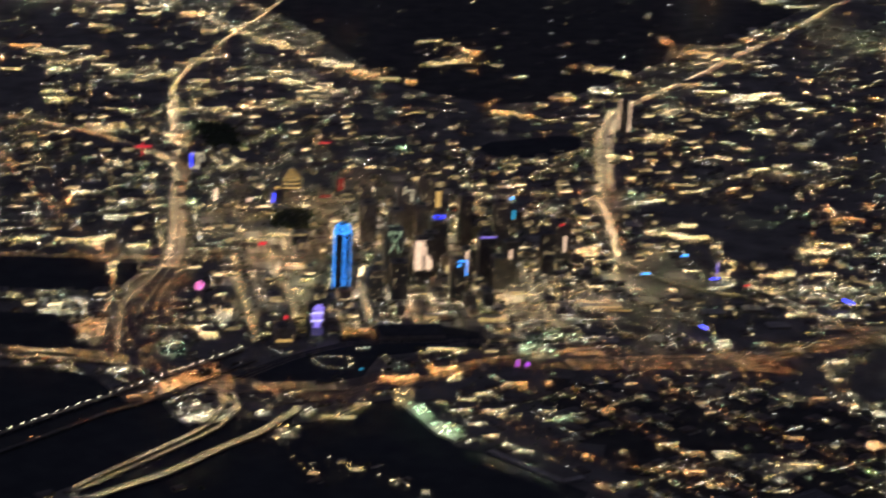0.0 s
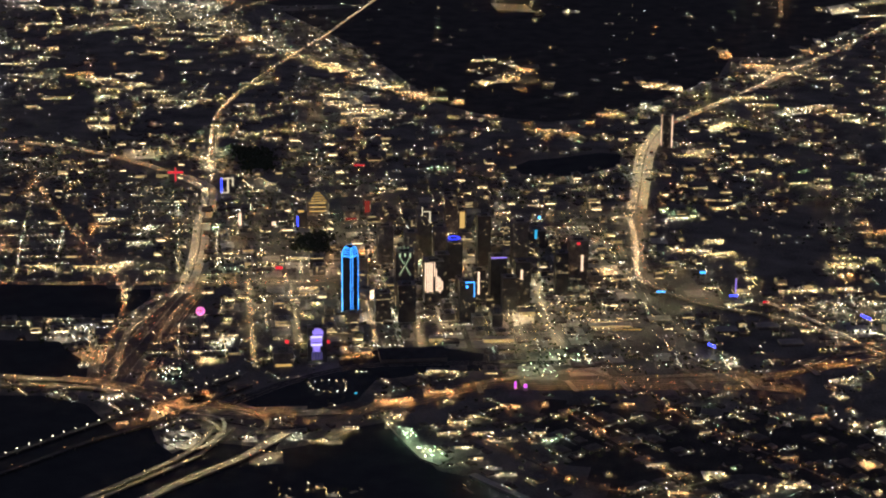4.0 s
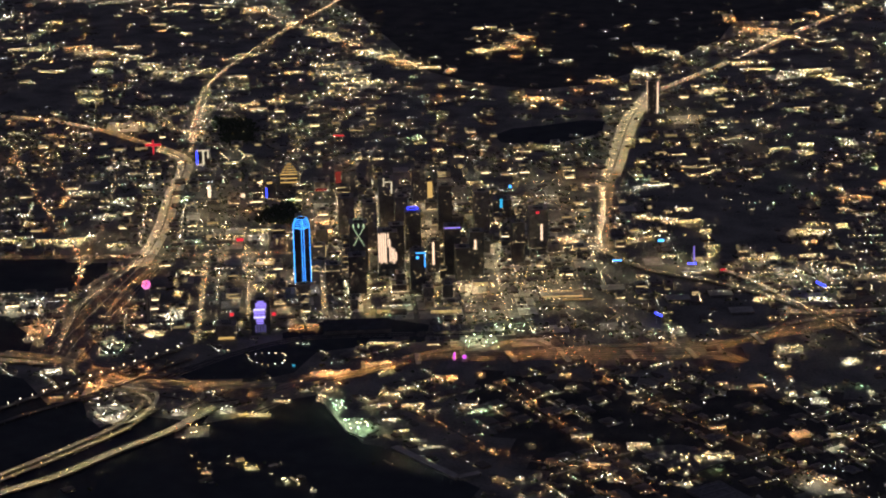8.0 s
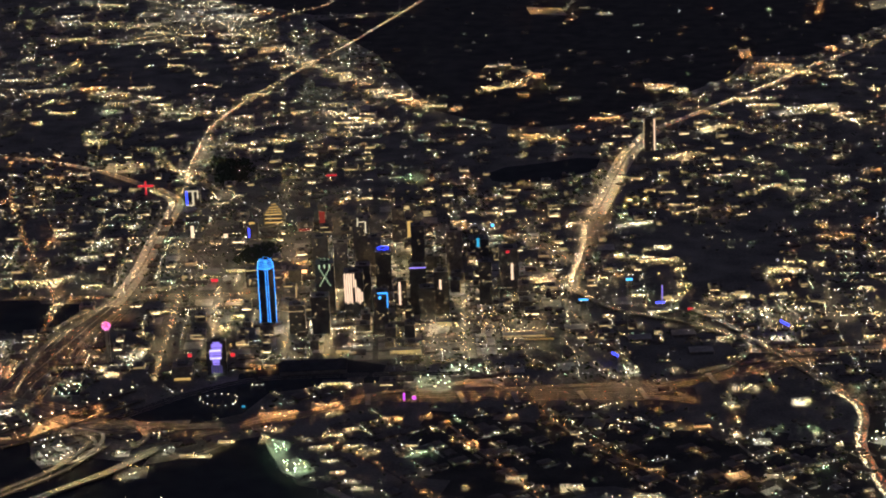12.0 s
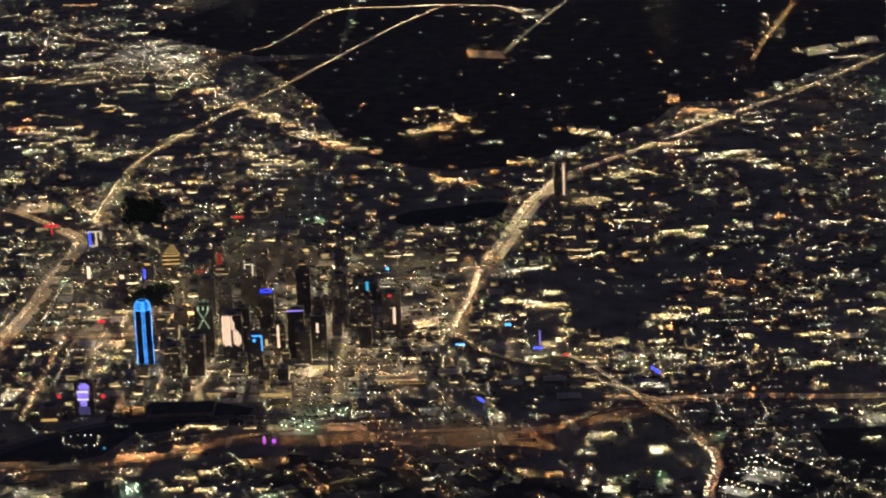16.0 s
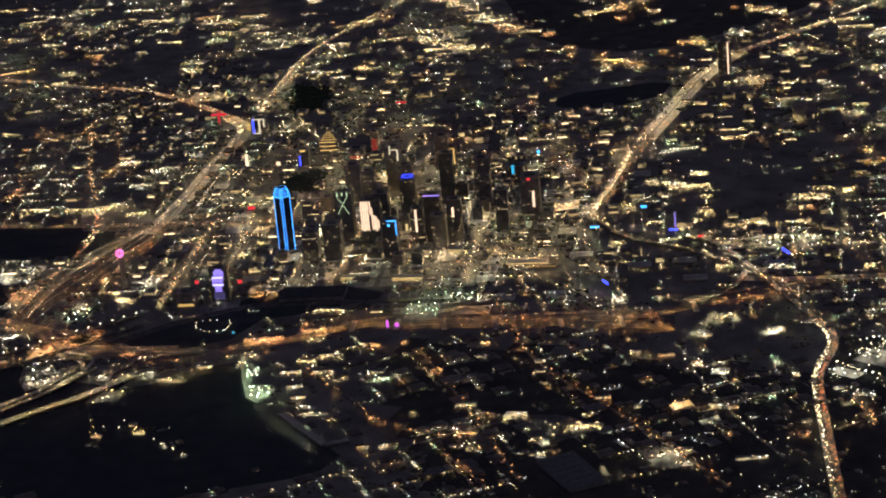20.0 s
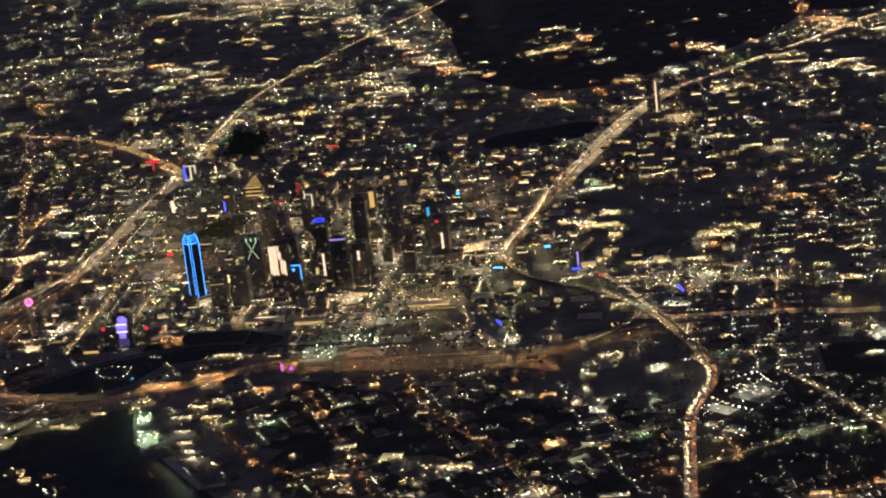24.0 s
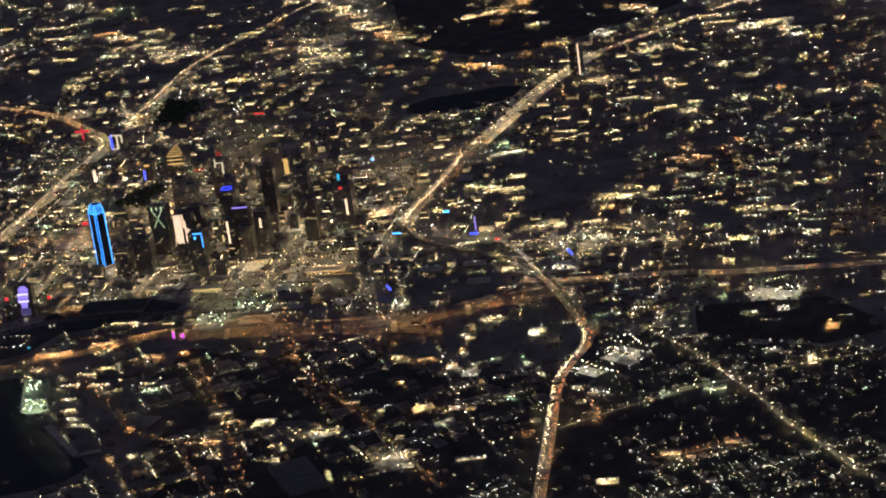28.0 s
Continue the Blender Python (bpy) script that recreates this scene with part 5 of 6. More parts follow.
site(-2272, 1883, 89, 72, "lot")
site(-2251, 1376, 114, 67, "street")
site(-1978, 1313, 84, 65, "sodium")
site(-1795, 875, 108, 60, "street")
site(-1472, 660, 78, 56, "lot")
site(-1356, 1024, 80, 58, "street")
site(-1112, 712, 103, 54, "lot")
site(-1110, 970, 79, 57, "street")
site(-1674, 547, 26, 260, "sodium")
site(-1378, 933, 21, 260, "sodium")
site(-1122, 384, 101, 86, "warmlot")
site(-1422, 299, 153, 53, "warmlot")
site(-1512, 3337, 95, 109, "warmlot")
site(-1416, 3729, 130, 115, "street")
site(-1040, 3372, 94, 80, "street")
site(-641, 2927, 90, 73, "street")
site(-972, 2783, 90, 73, "sodium")
site(-1174, 2651, 89, 73, "street")
site(-733, 2692, 88, 71, "sodium")

lot("green", "green-lit storage yard at the river bank", 487, -1234, 46, 130, 28, 22, "green")
lot("green", "green-lit storage yard at the river bank", 592, -1388, 70, 120, 28, 30, "green")
lot("green_market", "greenish lit market lot", 835, -531, 130, 150, 17, 26, "green")
lot("green_market", "greenish lit market lot", 921, -375, 120, 100, 17, 22, "green")
lot("motor_yard", "pale lit motor yard", -272, -1441, 110, 150, 17, 22, "lot")
lot("motor_yard", "pale lit motor yard", -44, -1373, 50, 60, 17, 10, "lot")
site(1386, 587, 60, 50, "warmlot")
site(1199, 778, 70, 60, "warmlot")
site(1533, 539, 60, 50, "street")
site(1508, 395, 90, 40, "lot")
site(1315, 315, 50, 50, "street")
site(1549, 757, 60, 70, "warmlot")
site(1234, 897, 60, 60, "street")
site(1540, 632, 60, 50, "warmlot")
site(1715, 603, 90, 40, "warmlot")
site(1722, 383, 80, 30, "street")

lot("jail", "white-lit yard by the river plain", -1005, -462, 180, 220, 17, 34, "lot")
lot("river_bank", "bright lamps at the bridge foot", 57, -1567, 60, 30, 40, 9, "lot", 8, False)
lot("river_bank", "bright lamps at the bridge foot", 59, -1497, 50, 30, 20, 7, "warmlot", 8, False)
lot("river_bank", "bright lamps at the bridge foot", 111, -1334, 40, 50, 17, 8, "lot")
lot("stadium", "floodlit white ball park", 2583, -641, 130, 150, -20, 44, "lot", 14, False)
lot("stadium_east", "floodlit white station yard", 2933, -23, 200, 120, 10, 40, "lot")
lot("depot", "lit depot beside the freeway", 2517, -804, 110, 60, -20, 16, "lot")
lot("factory", "lit factory yard", 1764, -1431, 190, 60, 15, 16, "warmlot")
lot("school", "bright school yard", 2136, -1588, 70, 110, -40, 12, "lot")
lot("amber", "amber-lit yard", 2060, -1184, 60, 60, 20, 9, "warmlot")
lot("club", "bright corner building yard", 1537, -287, 50, 80, 17, 12, "lot")
lot("victory", "lit arena forecourt", -1517, 2166, 190, 120, 17, 24, "warmlot")
lot("victory", "lit arena forecourt", -1909, 2636, 110, 160, 17, 22, "warmlot")
lot("shops", "lit shopping yard", 1201, 2744, 110, 120, 12, 20, "warmlot")
lot("shops", "lit shopping yard", 1207, 3281, 100, 140, 12, 24, "warmlot")
lot("shops", "lit yard in the suburb", -822, 3528, 260, 300, 17, 14, "warmlot")
lot("shops", "lit yard in the suburb", -602, 3180, 160, 160, 17, 20, "warmlot")
lot("hill", "amber-lit quarter", -7, 4267, 260, 500, 20, 50, "warmlot", 9, False)
lot("hill", "amber-lit quarter", 409, 3002, 120, 120, 12, 18, "warmlot", 9, False)
lot("far", "bright far quarter", -2338, 5707, 400, 500, 17, 100, "lot", 9, False)
lot("far", "bright far quarter", -3601, 6275, 400, 500, 17, 70, "lot", 9, False)
lot("far", "bright far quarter", -2626, 5364, 400, 300, 17, 70, "warmlot", 9, False)
lot("far", "pale-lit far strip", -2716, 6108, 200, 300, 17, 44, "lot", 9, False)
lot("far", "pale-lit far strip", -1995, 5361, 200, 300, 17, 50, "warmlot", 9, False)
lot("far", "pale-lit far strip", -1609, 4880, 160, 240, 17, 36, "lot", 9, False)
lot("far", "pale-lit far strip", -3343, 6930, 200, 400, 17, 44, "lot", 9, False)
lot("far", "amber-lit far strip", -871, 4082, 120, 220, 17, 26, "warmlot", 9, False)
lot("far", "amber-lit far strip", -635, 3854, 120, 200, 17, 26, "warmlot", 9, False)
lot("far", "amber-lit far strip", -453, 3668, 120, 160, 17, 22, "sodium", 9, False)
lot("far", "amber-lit far quarter", 1361, 7270, 180, 500, 17, 36, "warmlot", 9, False)
lot("far", "amber-lit far quarter", -808, 3417, 160, 260, 17, 20, "warmlot", 9, False)
lot("far", "amber-lit far quarter", 1370, 4727, 320, 240, 17, 40, "sodium", 9, False)
lot("amber_dot", "orange-lit corner yard", 3235, -298, 46, 60, 10, 12, "sodium")
lot("far", "bright far stadium", -481, 7687, 260, 300, 17, 30, "lot", 9, False)
lot("far", "bright far depot", 1838, 6532, 260, 140, 10, 30, "lot", 9, False)
lot("deep", "", 1900, 514, 380, 330, 10, 36, "warmlot", 8, False)
lot("deep", "", 2212, 579, 330, 330, 10, 60, "warmlot", 8, False)
lot("deep", "lit yard at the dark fairground", 1917, 1010, 150, 70, 10, 16, "warmlot")
lot("fair", "yellow-lit fairground hall yard", 2663, 909, 160, 60, 10, 14, "warmlot")
lot("east_blocks", "", 935, 186, 300, 300, 17, 40, "warmlot", 8, False)
lot("east_blocks", "", 727, 81, 200, 260, 17, 40, "warmlot", 8, False)
lot("east_blocks", "", 1007, 560, 260, 260, 17, 40, "warmlot", 8, False)
lot("arts", "yellow-lit plaza", 950, 702, 90, 130, 17, 26, "warmlot")
lot("farmers", "yellow-lit market sheds", 1014, 63, 130, 60, 17, 22, "warmlot")


# ---- towers ----
def tower(name, label, x, y, w, h, turn=17, depth=1.0, body="wall_dark", lit=0.12, group="towers of downtown", crown=True, glow="window", floor=4.2, cat="tower"):
    """A tower with parapet, plant room, floor bands and lit windows."""
    ob = thing(name, x, y, label, cat, group)
    ob.rotation_euler.z = radians(turn)
    d = w * depth
    Heap().box(0, 0, 0, w, d, h).done("wall", body, parent=ob)
    par = Heap()
    for a, b, sx, sy in ((0, -d / 2 + 0.6, w, 1.2), (0, d / 2 - 0.6, w, 1.2), (-w / 2 + 0.6, 0, 1.2, d - 2.4), (w / 2 - 0.6, 0, 1.2, d - 2.4)):
        par.box(a, b, h, sx, sy, 1.8)
    par.done("parapet", "wall", parent=ob)
    if crown:
        plant = Heap().box(0, 0, h, w * 0.5, d * 0.45, 7).done("plant_room", "roof", parent=ob)
        Heap().box(w * 0.12, 0, h + 7, 5, 5, 2.5).done("vent", "metal", parent=plant)
    rng, spots = random.Random(int(x * 7 + y)), []
    floors, cols = int(h / floor), max(2, int(w / 6))
    for f in range(1, floors):
        if f % 4 == 0 and name == "tower":
            Heap().box(0, 0, f * floor, w + 0.5, d + 0.5, 0.8).done("floor_band", body, parent=ob)
        for face in range(2):
            whole = rng.random() < lit * 0.12
            n = cols if face == 0 else max(2, int(d / 6))
            side, deep = (w, d) if face == 0 else (d, w)
            for k in range(n):
                if rng.random() < lit or (whole and rng.random() < 0.8):
                    u = (k + 0.5) / n * side - side / 2
                    z0, z1, hw = f * floor + 0.9, f * floor + floor - 0.6, side / n * 0.4
                    o = -(deep / 2 + 0.35)
                    spots.append((u, o + 0.1, z0, hw * 2, 0.5, z1 - z0) if face == 0 else (-o - 0.1, u, z0, 0.5, hw * 2, z1 - z0))
    # Glowing strip added at random to brighten the block's foot and the street.
    if name == "office_block" and rng.random() < 0.6:
        lob = Heap()
        lob.quad((-w * 0.42, -d / 2 - 0.3, 0.8), (w * 0.42, -d / 2 - 0.3, 0.8), (w * 0.42, -d / 2 - 0.3, 4.6), (-w * 0.42, -d / 2 - 0.3, 4.6))
        lob.done("lobby_window", "lobby", parent=ob)
    most = 18 if name in ("tower", "hotel") else 3
    if len(spots) > most:
        spots = rng.sample(spots, most)
    for px, py, z, sx, sy, sz in spots:
        broad = 1.0 if most > 3 else 1.9
        Heap().box(px, py, z, sx * (broad if sx > sy else 1), sy * (broad if sy > sx else 1), sz).done("window", glow, parent=ob)
    DIM[ob.name] = (w, d, h)
    return ob


DIM = {}


def mark(ob, name, mat, u0, u1, z0, z1, face=0, label=""):
    """A panel of light on the south (0) or east (1) or west (2) face: u from -1 to 1 across, z in metres."""
    w, d, h = DIM[ob.name]
    side, deep = (w, d) if face == 0 else (d, w)
    a, b, o = u0 * side / 2, u1 * side / 2, deep / 2 + 0.7
    m, half = (a + b) / 2, abs(b - a)
    if face == 0:
        return Heap().box(m, -o, z0, half, 1.2, z1 - z0).done(name, mat, parent=ob, label=label)
    sg = 1 if face == 1 else -1
    return Heap().box(sg * o, m * sg, z0, 1.2, half, z1 - z0).done(name, mat, parent=ob, label=label)


def strip(ob, name, mat, x, y, z, sx, sy, sz, label=""):
    """One strip or panel of light on a tower, given in the tower's own axes."""
    return Heap().box(x, y, z, sx, sy, sz).done(name, mat, parent=ob, label=label)


# The tall tower edged in blue light.
def blue_tower():
    ob = thing("skyscraper", 0, 0, "tall dark glass skyscraper edged with glowing blue light strips", "skyscraper", "towers of downtown")
    ob.rotation_euler.z = radians(-20)
    s, c = 25.0, 6.0
    ring = [(s, -s + c), (s, s - c), (s - c, s), (-s + c, s), (-s, s - c), (-s, -s + c), (-s + c, -s), (s - c, -s)]

    def prism(rings, name, mat):
        h = Heap()
        h.v = [(x * k, y * k, z) for z, k in rings for x, y in ring]
        for i in range(len(rings) - 1):
            h.f += [(8 * i + j, 8 * i + (j + 1) % 8, 8 * i + 8 + (j + 1) % 8, 8 * i + 8 + j) for j in range(8)]
        h.f.append(tuple(8 * (len(rings) - 1) + j for j in range(8)))
        return h.done(name, mat, parent=ob)

    prism([(0, 1), (245, 1)], "shaft", "glass_blue")
    TIERS = ((245, 8, 0.97), (253, 8, 0.9), (261, 8, 0.8), (269, 8, 0.67))
    for z, h, f in TIERS:
        prism([(z, f), (z + h, f)], "crown_tier", "glass_blue")
    for k, (x, y) in enumerate(ring):
        strip(ob, "light_strip", "led_blue", x * 1.02, y * 1.02, 6, 1.7, 1.7, 239)
        for z, h, f in TIERS:
            strip(ob, "light_strip", "led_blue", x * f * 1.01, y * f * 1.01, z, 1.8, 1.8, h)
    for z, k in ((239, 1.03), (244, 1.03), (252, 0.985), (260, 0.915), (268, 0.82), (275, 0.69)):
        h = Heap()
        for j in range(8):
            (x0, y0), (x1, y1) = ring[j], ring[(j + 1) % 8]
            mx, my = (x0 + x1) / 2 * k, (y0 + y1) / 2 * k
            h.box(mx, my, z, math.hypot(x1 - x0, y1 - y0) * k, 1.4, 2.0, math.degrees(math.atan2(y1 - y0, x1 - x0)))
        h.done("crown_light", "led_blue", parent=ob)
    Heap().box(0, 0, 0, 74, 74, 9).done("podium", "wall", parent=ob)


blue_tower()


def ball_tower():
    ob = thing("observation_tower", -462, -530, "slender tower topped by a pink glowing lattice ball", "tower", "towers of downtown")
    for k in range(3):
        a = k * 2.094 + 0.4
        Heap().post(9 * math.cos(a), 9 * math.sin(a), 0, 135, 2.6).done("column", "concrete", parent=ob)
    Heap().post(0, 0, 0, 140, 4).done("lift_shaft", "concrete", parent=ob)
    bm = bmesh.new()
    bmesh.ops.create_icosphere(bm, subdivisions=3, radius=14.5 * K)
    me = bpy.data.meshes.new("lattice_ball")
    knots = [v.co.copy() / K for v in bm.verts]
    bm.to_mesh(me)
    bm.free()
    me.materials.append(M["wall_dark"])
    ball = new("lattice_ball", me)
    ball.location, ball.parent = (0, 0, 151 * K), ob
    h = Heap()
    for v in knots:
        h.bulb(v.x * 1.05, v.y * 1.05, v.z * 1.05, 1.7, 1.0)
    h.done("ball_lights", "led_pink", at=(0, 0, 151), parent=ob, kind="stuff")


ball_tower()

# Towers with light marks of their own.
t = tower("tower", "dark tower with a pale green crossed light pattern and spires", 180, 195, 74, 213, turn=17, lit=0.02)
H = DIM[t.name][2]
for k in range(9):
    f = k / 8
    for sg in (-1, 1):
        mark(t, "cross_light", "led_green", sg * (0.55 - 1.1 * f) - 0.045, sg * (0.55 - 1.1 * f) + 0.045, H - 22 - 72 * f, H - 14 - 72 * f)
for u in (-0.55, 0.0, 0.55):
    mark(t, "crown_light", "led_green", u - 0.09, u + 0.09, H - 16, H - 2, label="pale lit crown panel")
    # The spire body itself glows, in place of separate crown lamps.
    Heap().box(u * 30, 0, H, 4, 4, 20 - 12 * abs(u), 0, 0.3).done("spire", "led_green", parent=t, label="spire that glows pale green for the crown lights")
t = tower("tower", "stepped tower with broad white vertical light bands", 300, 196, 78, 181, turn=17, lit=0.03)
H = DIM[t.name][2]
for u, w, top, low in ((-0.9, 0.13, 0, 120), (-0.68, 0.13, 0, 128), (-0.46, 0.13, 0, 122), (-0.24, 0.13, 0, 126), (0.02, 0.1, 0, 60), (0.2, 0.1, 26, 120), (0.4, 0.12, 60, 122), (0.6, 0.12, 66, 130), (0.82, 0.12, 80, 118)):
    mark(t, "light_band", "led_white", u - w * 0.66, u + w * 0.66, H - low, H - top - 1, label="white floodlit band")
t = tower("tower", "dark block outlined by a blue light line", 468, 14, 60, 164, turn=17, lit=0.03)
H = DIM[t.name][2]
mark(t, "light_line", "led_blue", 0.86, 0.98, H - 62, H)
mark(t, "light_line", "led_blue", -0.3, 0.98, H - 4, H + 1)
mark(t, "sign", "led_blue", -0.2, 0.12, H - 25, H - 14, label="small glowing blue sign")
t = tower("tower", "dark slab with one peach light bar", 476, 258, 50, 132, turn=17, lit=0.03)
H = DIM[t.name][2]
mark(t, "light_bar", "led_white", -0.3, 0.05, H - 100, H - 4)
t = tower("tower", "dark round-crowned tower with a violet blue light ring", 329, 505, 64, 172, turn=17, lit=0.04)
H = DIM[t.name][2]
for k in range(20):
    a = k * math.tau / 20
    Heap().box(23 * math.cos(a), 23 * math.sin(a), H + 7, 7.4, 2, 2.4, math.degrees(a) + 90).done("ring_light", "led_deep", parent=t)
t = tower("tower", "dark tower topped by a violet light line", 555, 246, 66, 200, turn=17, lit=0.03)
H = DIM[t.name][2]
mark(t, "light_line", "led_violet", -1, 1, H - 4, H + 1)
t = tower("tower", "dark tower with a cyan roof sign", 596, 1040, 80, 76, turn=17, lit=0.04)
H = DIM[t.name][2]
mark(t, "sign", "led_cyan", -0.3, 0.0, H - 32, H + 8, label="cyan glowing roof sign")
t = tower("tower", "grey tower with a red roof sign and a pale light bar", 832, 630, 78, 170, turn=17, body="wall", lit=0.04)
H = DIM[t.name][2]
mark(t, "sign", "led_red", -0.3, 0.1, H - 14, H - 4, label="red glowing roof sign")
mark(t, "light_bar", "led_white", 0.2, 0.45, H - 130, H - 60)
t = tower("tower", "slim dark tower with white light bars", 655, 237, 59, 186, turn=17, lit=0.03)
H = DIM[t.name][2]
mark(t, "light_bar", "led_white", -0.3, 0.0, H - 70, H - 30)
t = tower("tower", "tower with a pale yellow glowing panel for floodlight", 238, 1176, 44, 104, turn=17, body="wall", lit=0.05)
H = DIM[t.name][2]
# The panel emits in place of floodlight on the wall.
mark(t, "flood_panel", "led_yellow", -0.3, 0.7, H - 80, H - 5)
t = tower("tower", "tower with pale lit edges", 153, 753, 63, 231, turn=17, body="wall", lit=0.05)
H = DIM[t.name][2]
mark(t, "light_line", "led_cream", 0.62, 0.82, H - 62, H - 10)
mark(t, "light_line", "led_cream", -0.25, 0.62, H - 13, H - 9)
mark(t, "light_line", "led_cream", -0.4, -0.25, H - 30, H + 8)
t = tower("hotel", "slab hotel with violet and white lit edges", -952, 1592, 66, 76, turn=17, lit=0.1, cat="hotel")
H = DIM[t.name][2]
mark(t, "light_line", "led_deep", -1, -0.75, 5, H)
mark(t, "light_line", "led_cream", -0.1, 0.16, 6, H)
mark(t, "light_line", "led_cream", 0.62, 0.84, H * 0.45, H * 0.95)
mark(t, "light_line", "led_cream", -1, 0.16, 2, 8)
mark(t, "light_line", "led_cream", -1, 0.84, H - 6, H)
t = tower("tower", "dark tower with blue lit edge and amber roof sign", -484, 1126, 56, 76, turn=17, lit=0.03)
H = DIM[t.name][2]
mark(t, "light_line", "led_deep", -0.6, -0.35, H - 70, H - 25)
mark(t, "sign", "led_yellow", -0.4, 0.5, H - 6, H + 3, label="amber glowing roof sign")
t = tower("tower", "stepped tower with warm yellow glowing panels for floodlight", -457, 1348, 98, 64, turn=17, body="wall", lit=0.25)
H = DIM[t.name][2]
w, d = DIM[t.name][0], DIM[t.name][1]
for k, (f, z) in enumerate(((0.86, 0), (0.68, 9), (0.48, 18), (0.26, 27))):
    Heap().box(0, 0, H + z, w * f, d * f, 9, 0, 0.92).done("upper_tier", "wall", parent=t)
    # Emissive panels on each tier imitate yellow floodlight.
    for u in (-0.66, -0.22, 0.22, 0.66):
        Heap().box(u * w * f / 2, -d * f / 2 - 0.5, H + z + 0.5, w * f * 0.16, 0.8, 5).done("flood_panel", "led_yellow", parent=t)
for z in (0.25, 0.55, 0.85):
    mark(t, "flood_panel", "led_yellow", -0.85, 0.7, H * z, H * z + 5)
t = tower("tower", "tower with a dim red glowing panel for a wash of light", -228, 1355, 36, 102, turn=17, body="wall", lit=0.05)
# Red wash of light done as a glowing panel, here and below.
mark(t, "flood_panel", "red_wash", -0.7, 0.7, 14, 70)
t = tower("tower", "low block with a dim red glowing panel for a wash of light", -283, 1274, 72, 48, turn=17, body="wall", lit=0.05)
mark(t, "flood_panel", "red_wash", -0.8, 0.6, 4, 16)
t = tower("hotel", "curved hotel whose facade glows violet", 2, -571, 72, 137, turn=17, depth=0.5, lit=0.03, cat="hotel")
H = DIM[t.name][2]
for k in range(12):
    z = H * (0.32 + 0.056 * k)
    a, b = (-0.45, 0.3) if k < 3 else (-0.7, 0.5) if k < 8 else (-0.5, 0.62) if k < 11 else (-0.3, 0.4)
    mark(t, "facade_screen", "led_white_violet" if k in (3, 7) else "led_violet", a, b, z, z + H * (0.046 if k % 4 else 0.036))
for u in (-0.5, -0.2, 0.1, 0.4):
    mark(t, "facade_glow", "led_violet_dim", u - 0.12, u + 0.12, H * 0.08, H * 0.3)
t = tower("tower", "tower beside the expressway with two white light strips", 1004, 2852, 52, 166, turn=2, lit=0.04)
strip(t, "light_strip", "led_white", 25, -26.8, 6, 6.5, 3.5, 160)
strip(t, "light_strip", "led_white", -28.2, -6, 6, 4.4, 4, 160)
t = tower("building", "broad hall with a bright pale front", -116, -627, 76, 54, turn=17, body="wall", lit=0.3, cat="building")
# The hall's bright front is a glowing panel, not a lit wall.
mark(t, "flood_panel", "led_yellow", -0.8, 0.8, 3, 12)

t = tower("building", "low block with a bright pale lit east front", 24, 186, 64, 46, turn=-20, depth=0.7, body="wall", lit=0.2, cat="building")
# Panels of emission imitate the bright light on this front.
for u in (-0.6, 0.0, 0.6):
    mark(t, "flood_panel", "lobby", u - 0.22, u + 0.22, 6, 26, 1, label="glowing panel standing in for a lit wall")
    mark(t, "flood_panel", "lobby", u - 0.22, u + 0.22, 30, 40, 1, label="glowing panel standing in for a lit wall")

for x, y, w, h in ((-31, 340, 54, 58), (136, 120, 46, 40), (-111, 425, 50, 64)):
    t = tower("building", "pale block with glowing panels for a lit east front and window rows", x, y, w, h, turn=12, depth=0.8, body="wall", lit=0.15, cat="building")
    # The bands glow themselves, in place of light falling on the wall.
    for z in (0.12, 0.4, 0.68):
        mark(t, "flood_panel", "facade", -0.8, 0.8, h * z, h * z + 6, 1, label="glowing band standing in for a lit wall")
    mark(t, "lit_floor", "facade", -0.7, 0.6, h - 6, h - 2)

# Dark and half-lit towers between them.
t = tower("tower", "black glass tower with few lit windows", 236, -38, 71, 152, lit=0.03)
t = tower("tower", "dark tower with scattered lit windows", 323, 251, 60, 192, lit=0.03)
t = tower("tower", "dark tower with scattered lit windows", 616, 160, 59, 142, lit=0.04)
t = tower("tower", "dark tower with scattered lit windows", 417, 717, 57, 224, lit=0.03)
t = tower("tower", "dark tower with scattered lit windows", 567, 747, 67, 199, lit=0.06, body="wall")
t = tower("tower", "dark tower with scattered lit windows", 793, 402, 53, 181, lit=0.03)
t = tower("tower", "dark tower with scattered lit windows", 145, -59, 63, 118, lit=0.05)
t = tower("tower", "grey stone tower with few lit windows", 143, 514, 57, 197, lit=0.05, body="wall")
t = tower("tower", "grey stone tower with few lit windows", 3, 651, 67, 175, lit=0.06, body="wall")
t = tower("tower", "grey stone tower with few lit windows", 235, 683, 53, 175, lit=0.05, body="wall")
t = tower("tower", "pale stone tower with lit top floors", 192, 1170, 55, 156, lit=0.08, body="wall")

# ---- landmarks of light, signs and halls ----
def sign(name, label, x, y, z, w, h, mat, turn=14):
    """A glowing sign on a dark frame with two posts."""
    ob = thing(name, x, y, label, "sign", "glowing signs")
    ob.rotation_euler.z = radians(turn)
    Heap().box(0, 0, z, w, 2, h).done("sign_panel", mat, parent=ob)
    Heap().box(0, 1.8, z - 0.5, w + 1.5, 1.2, h + 1).done("sign_back", "metal", parent=ob)
    for u in (-0.35, 0.35):
        Heap().post(u * w, 1.8, 0, z, 0.6).done("post", "metal", parent=ob)
    return ob


ob = thing("lattice_mast", -1238, 1694, "red-lit cross-shaped mast beside the freeway", "mast", "glowing signs")
ob.rotation_euler.z = radians(14)
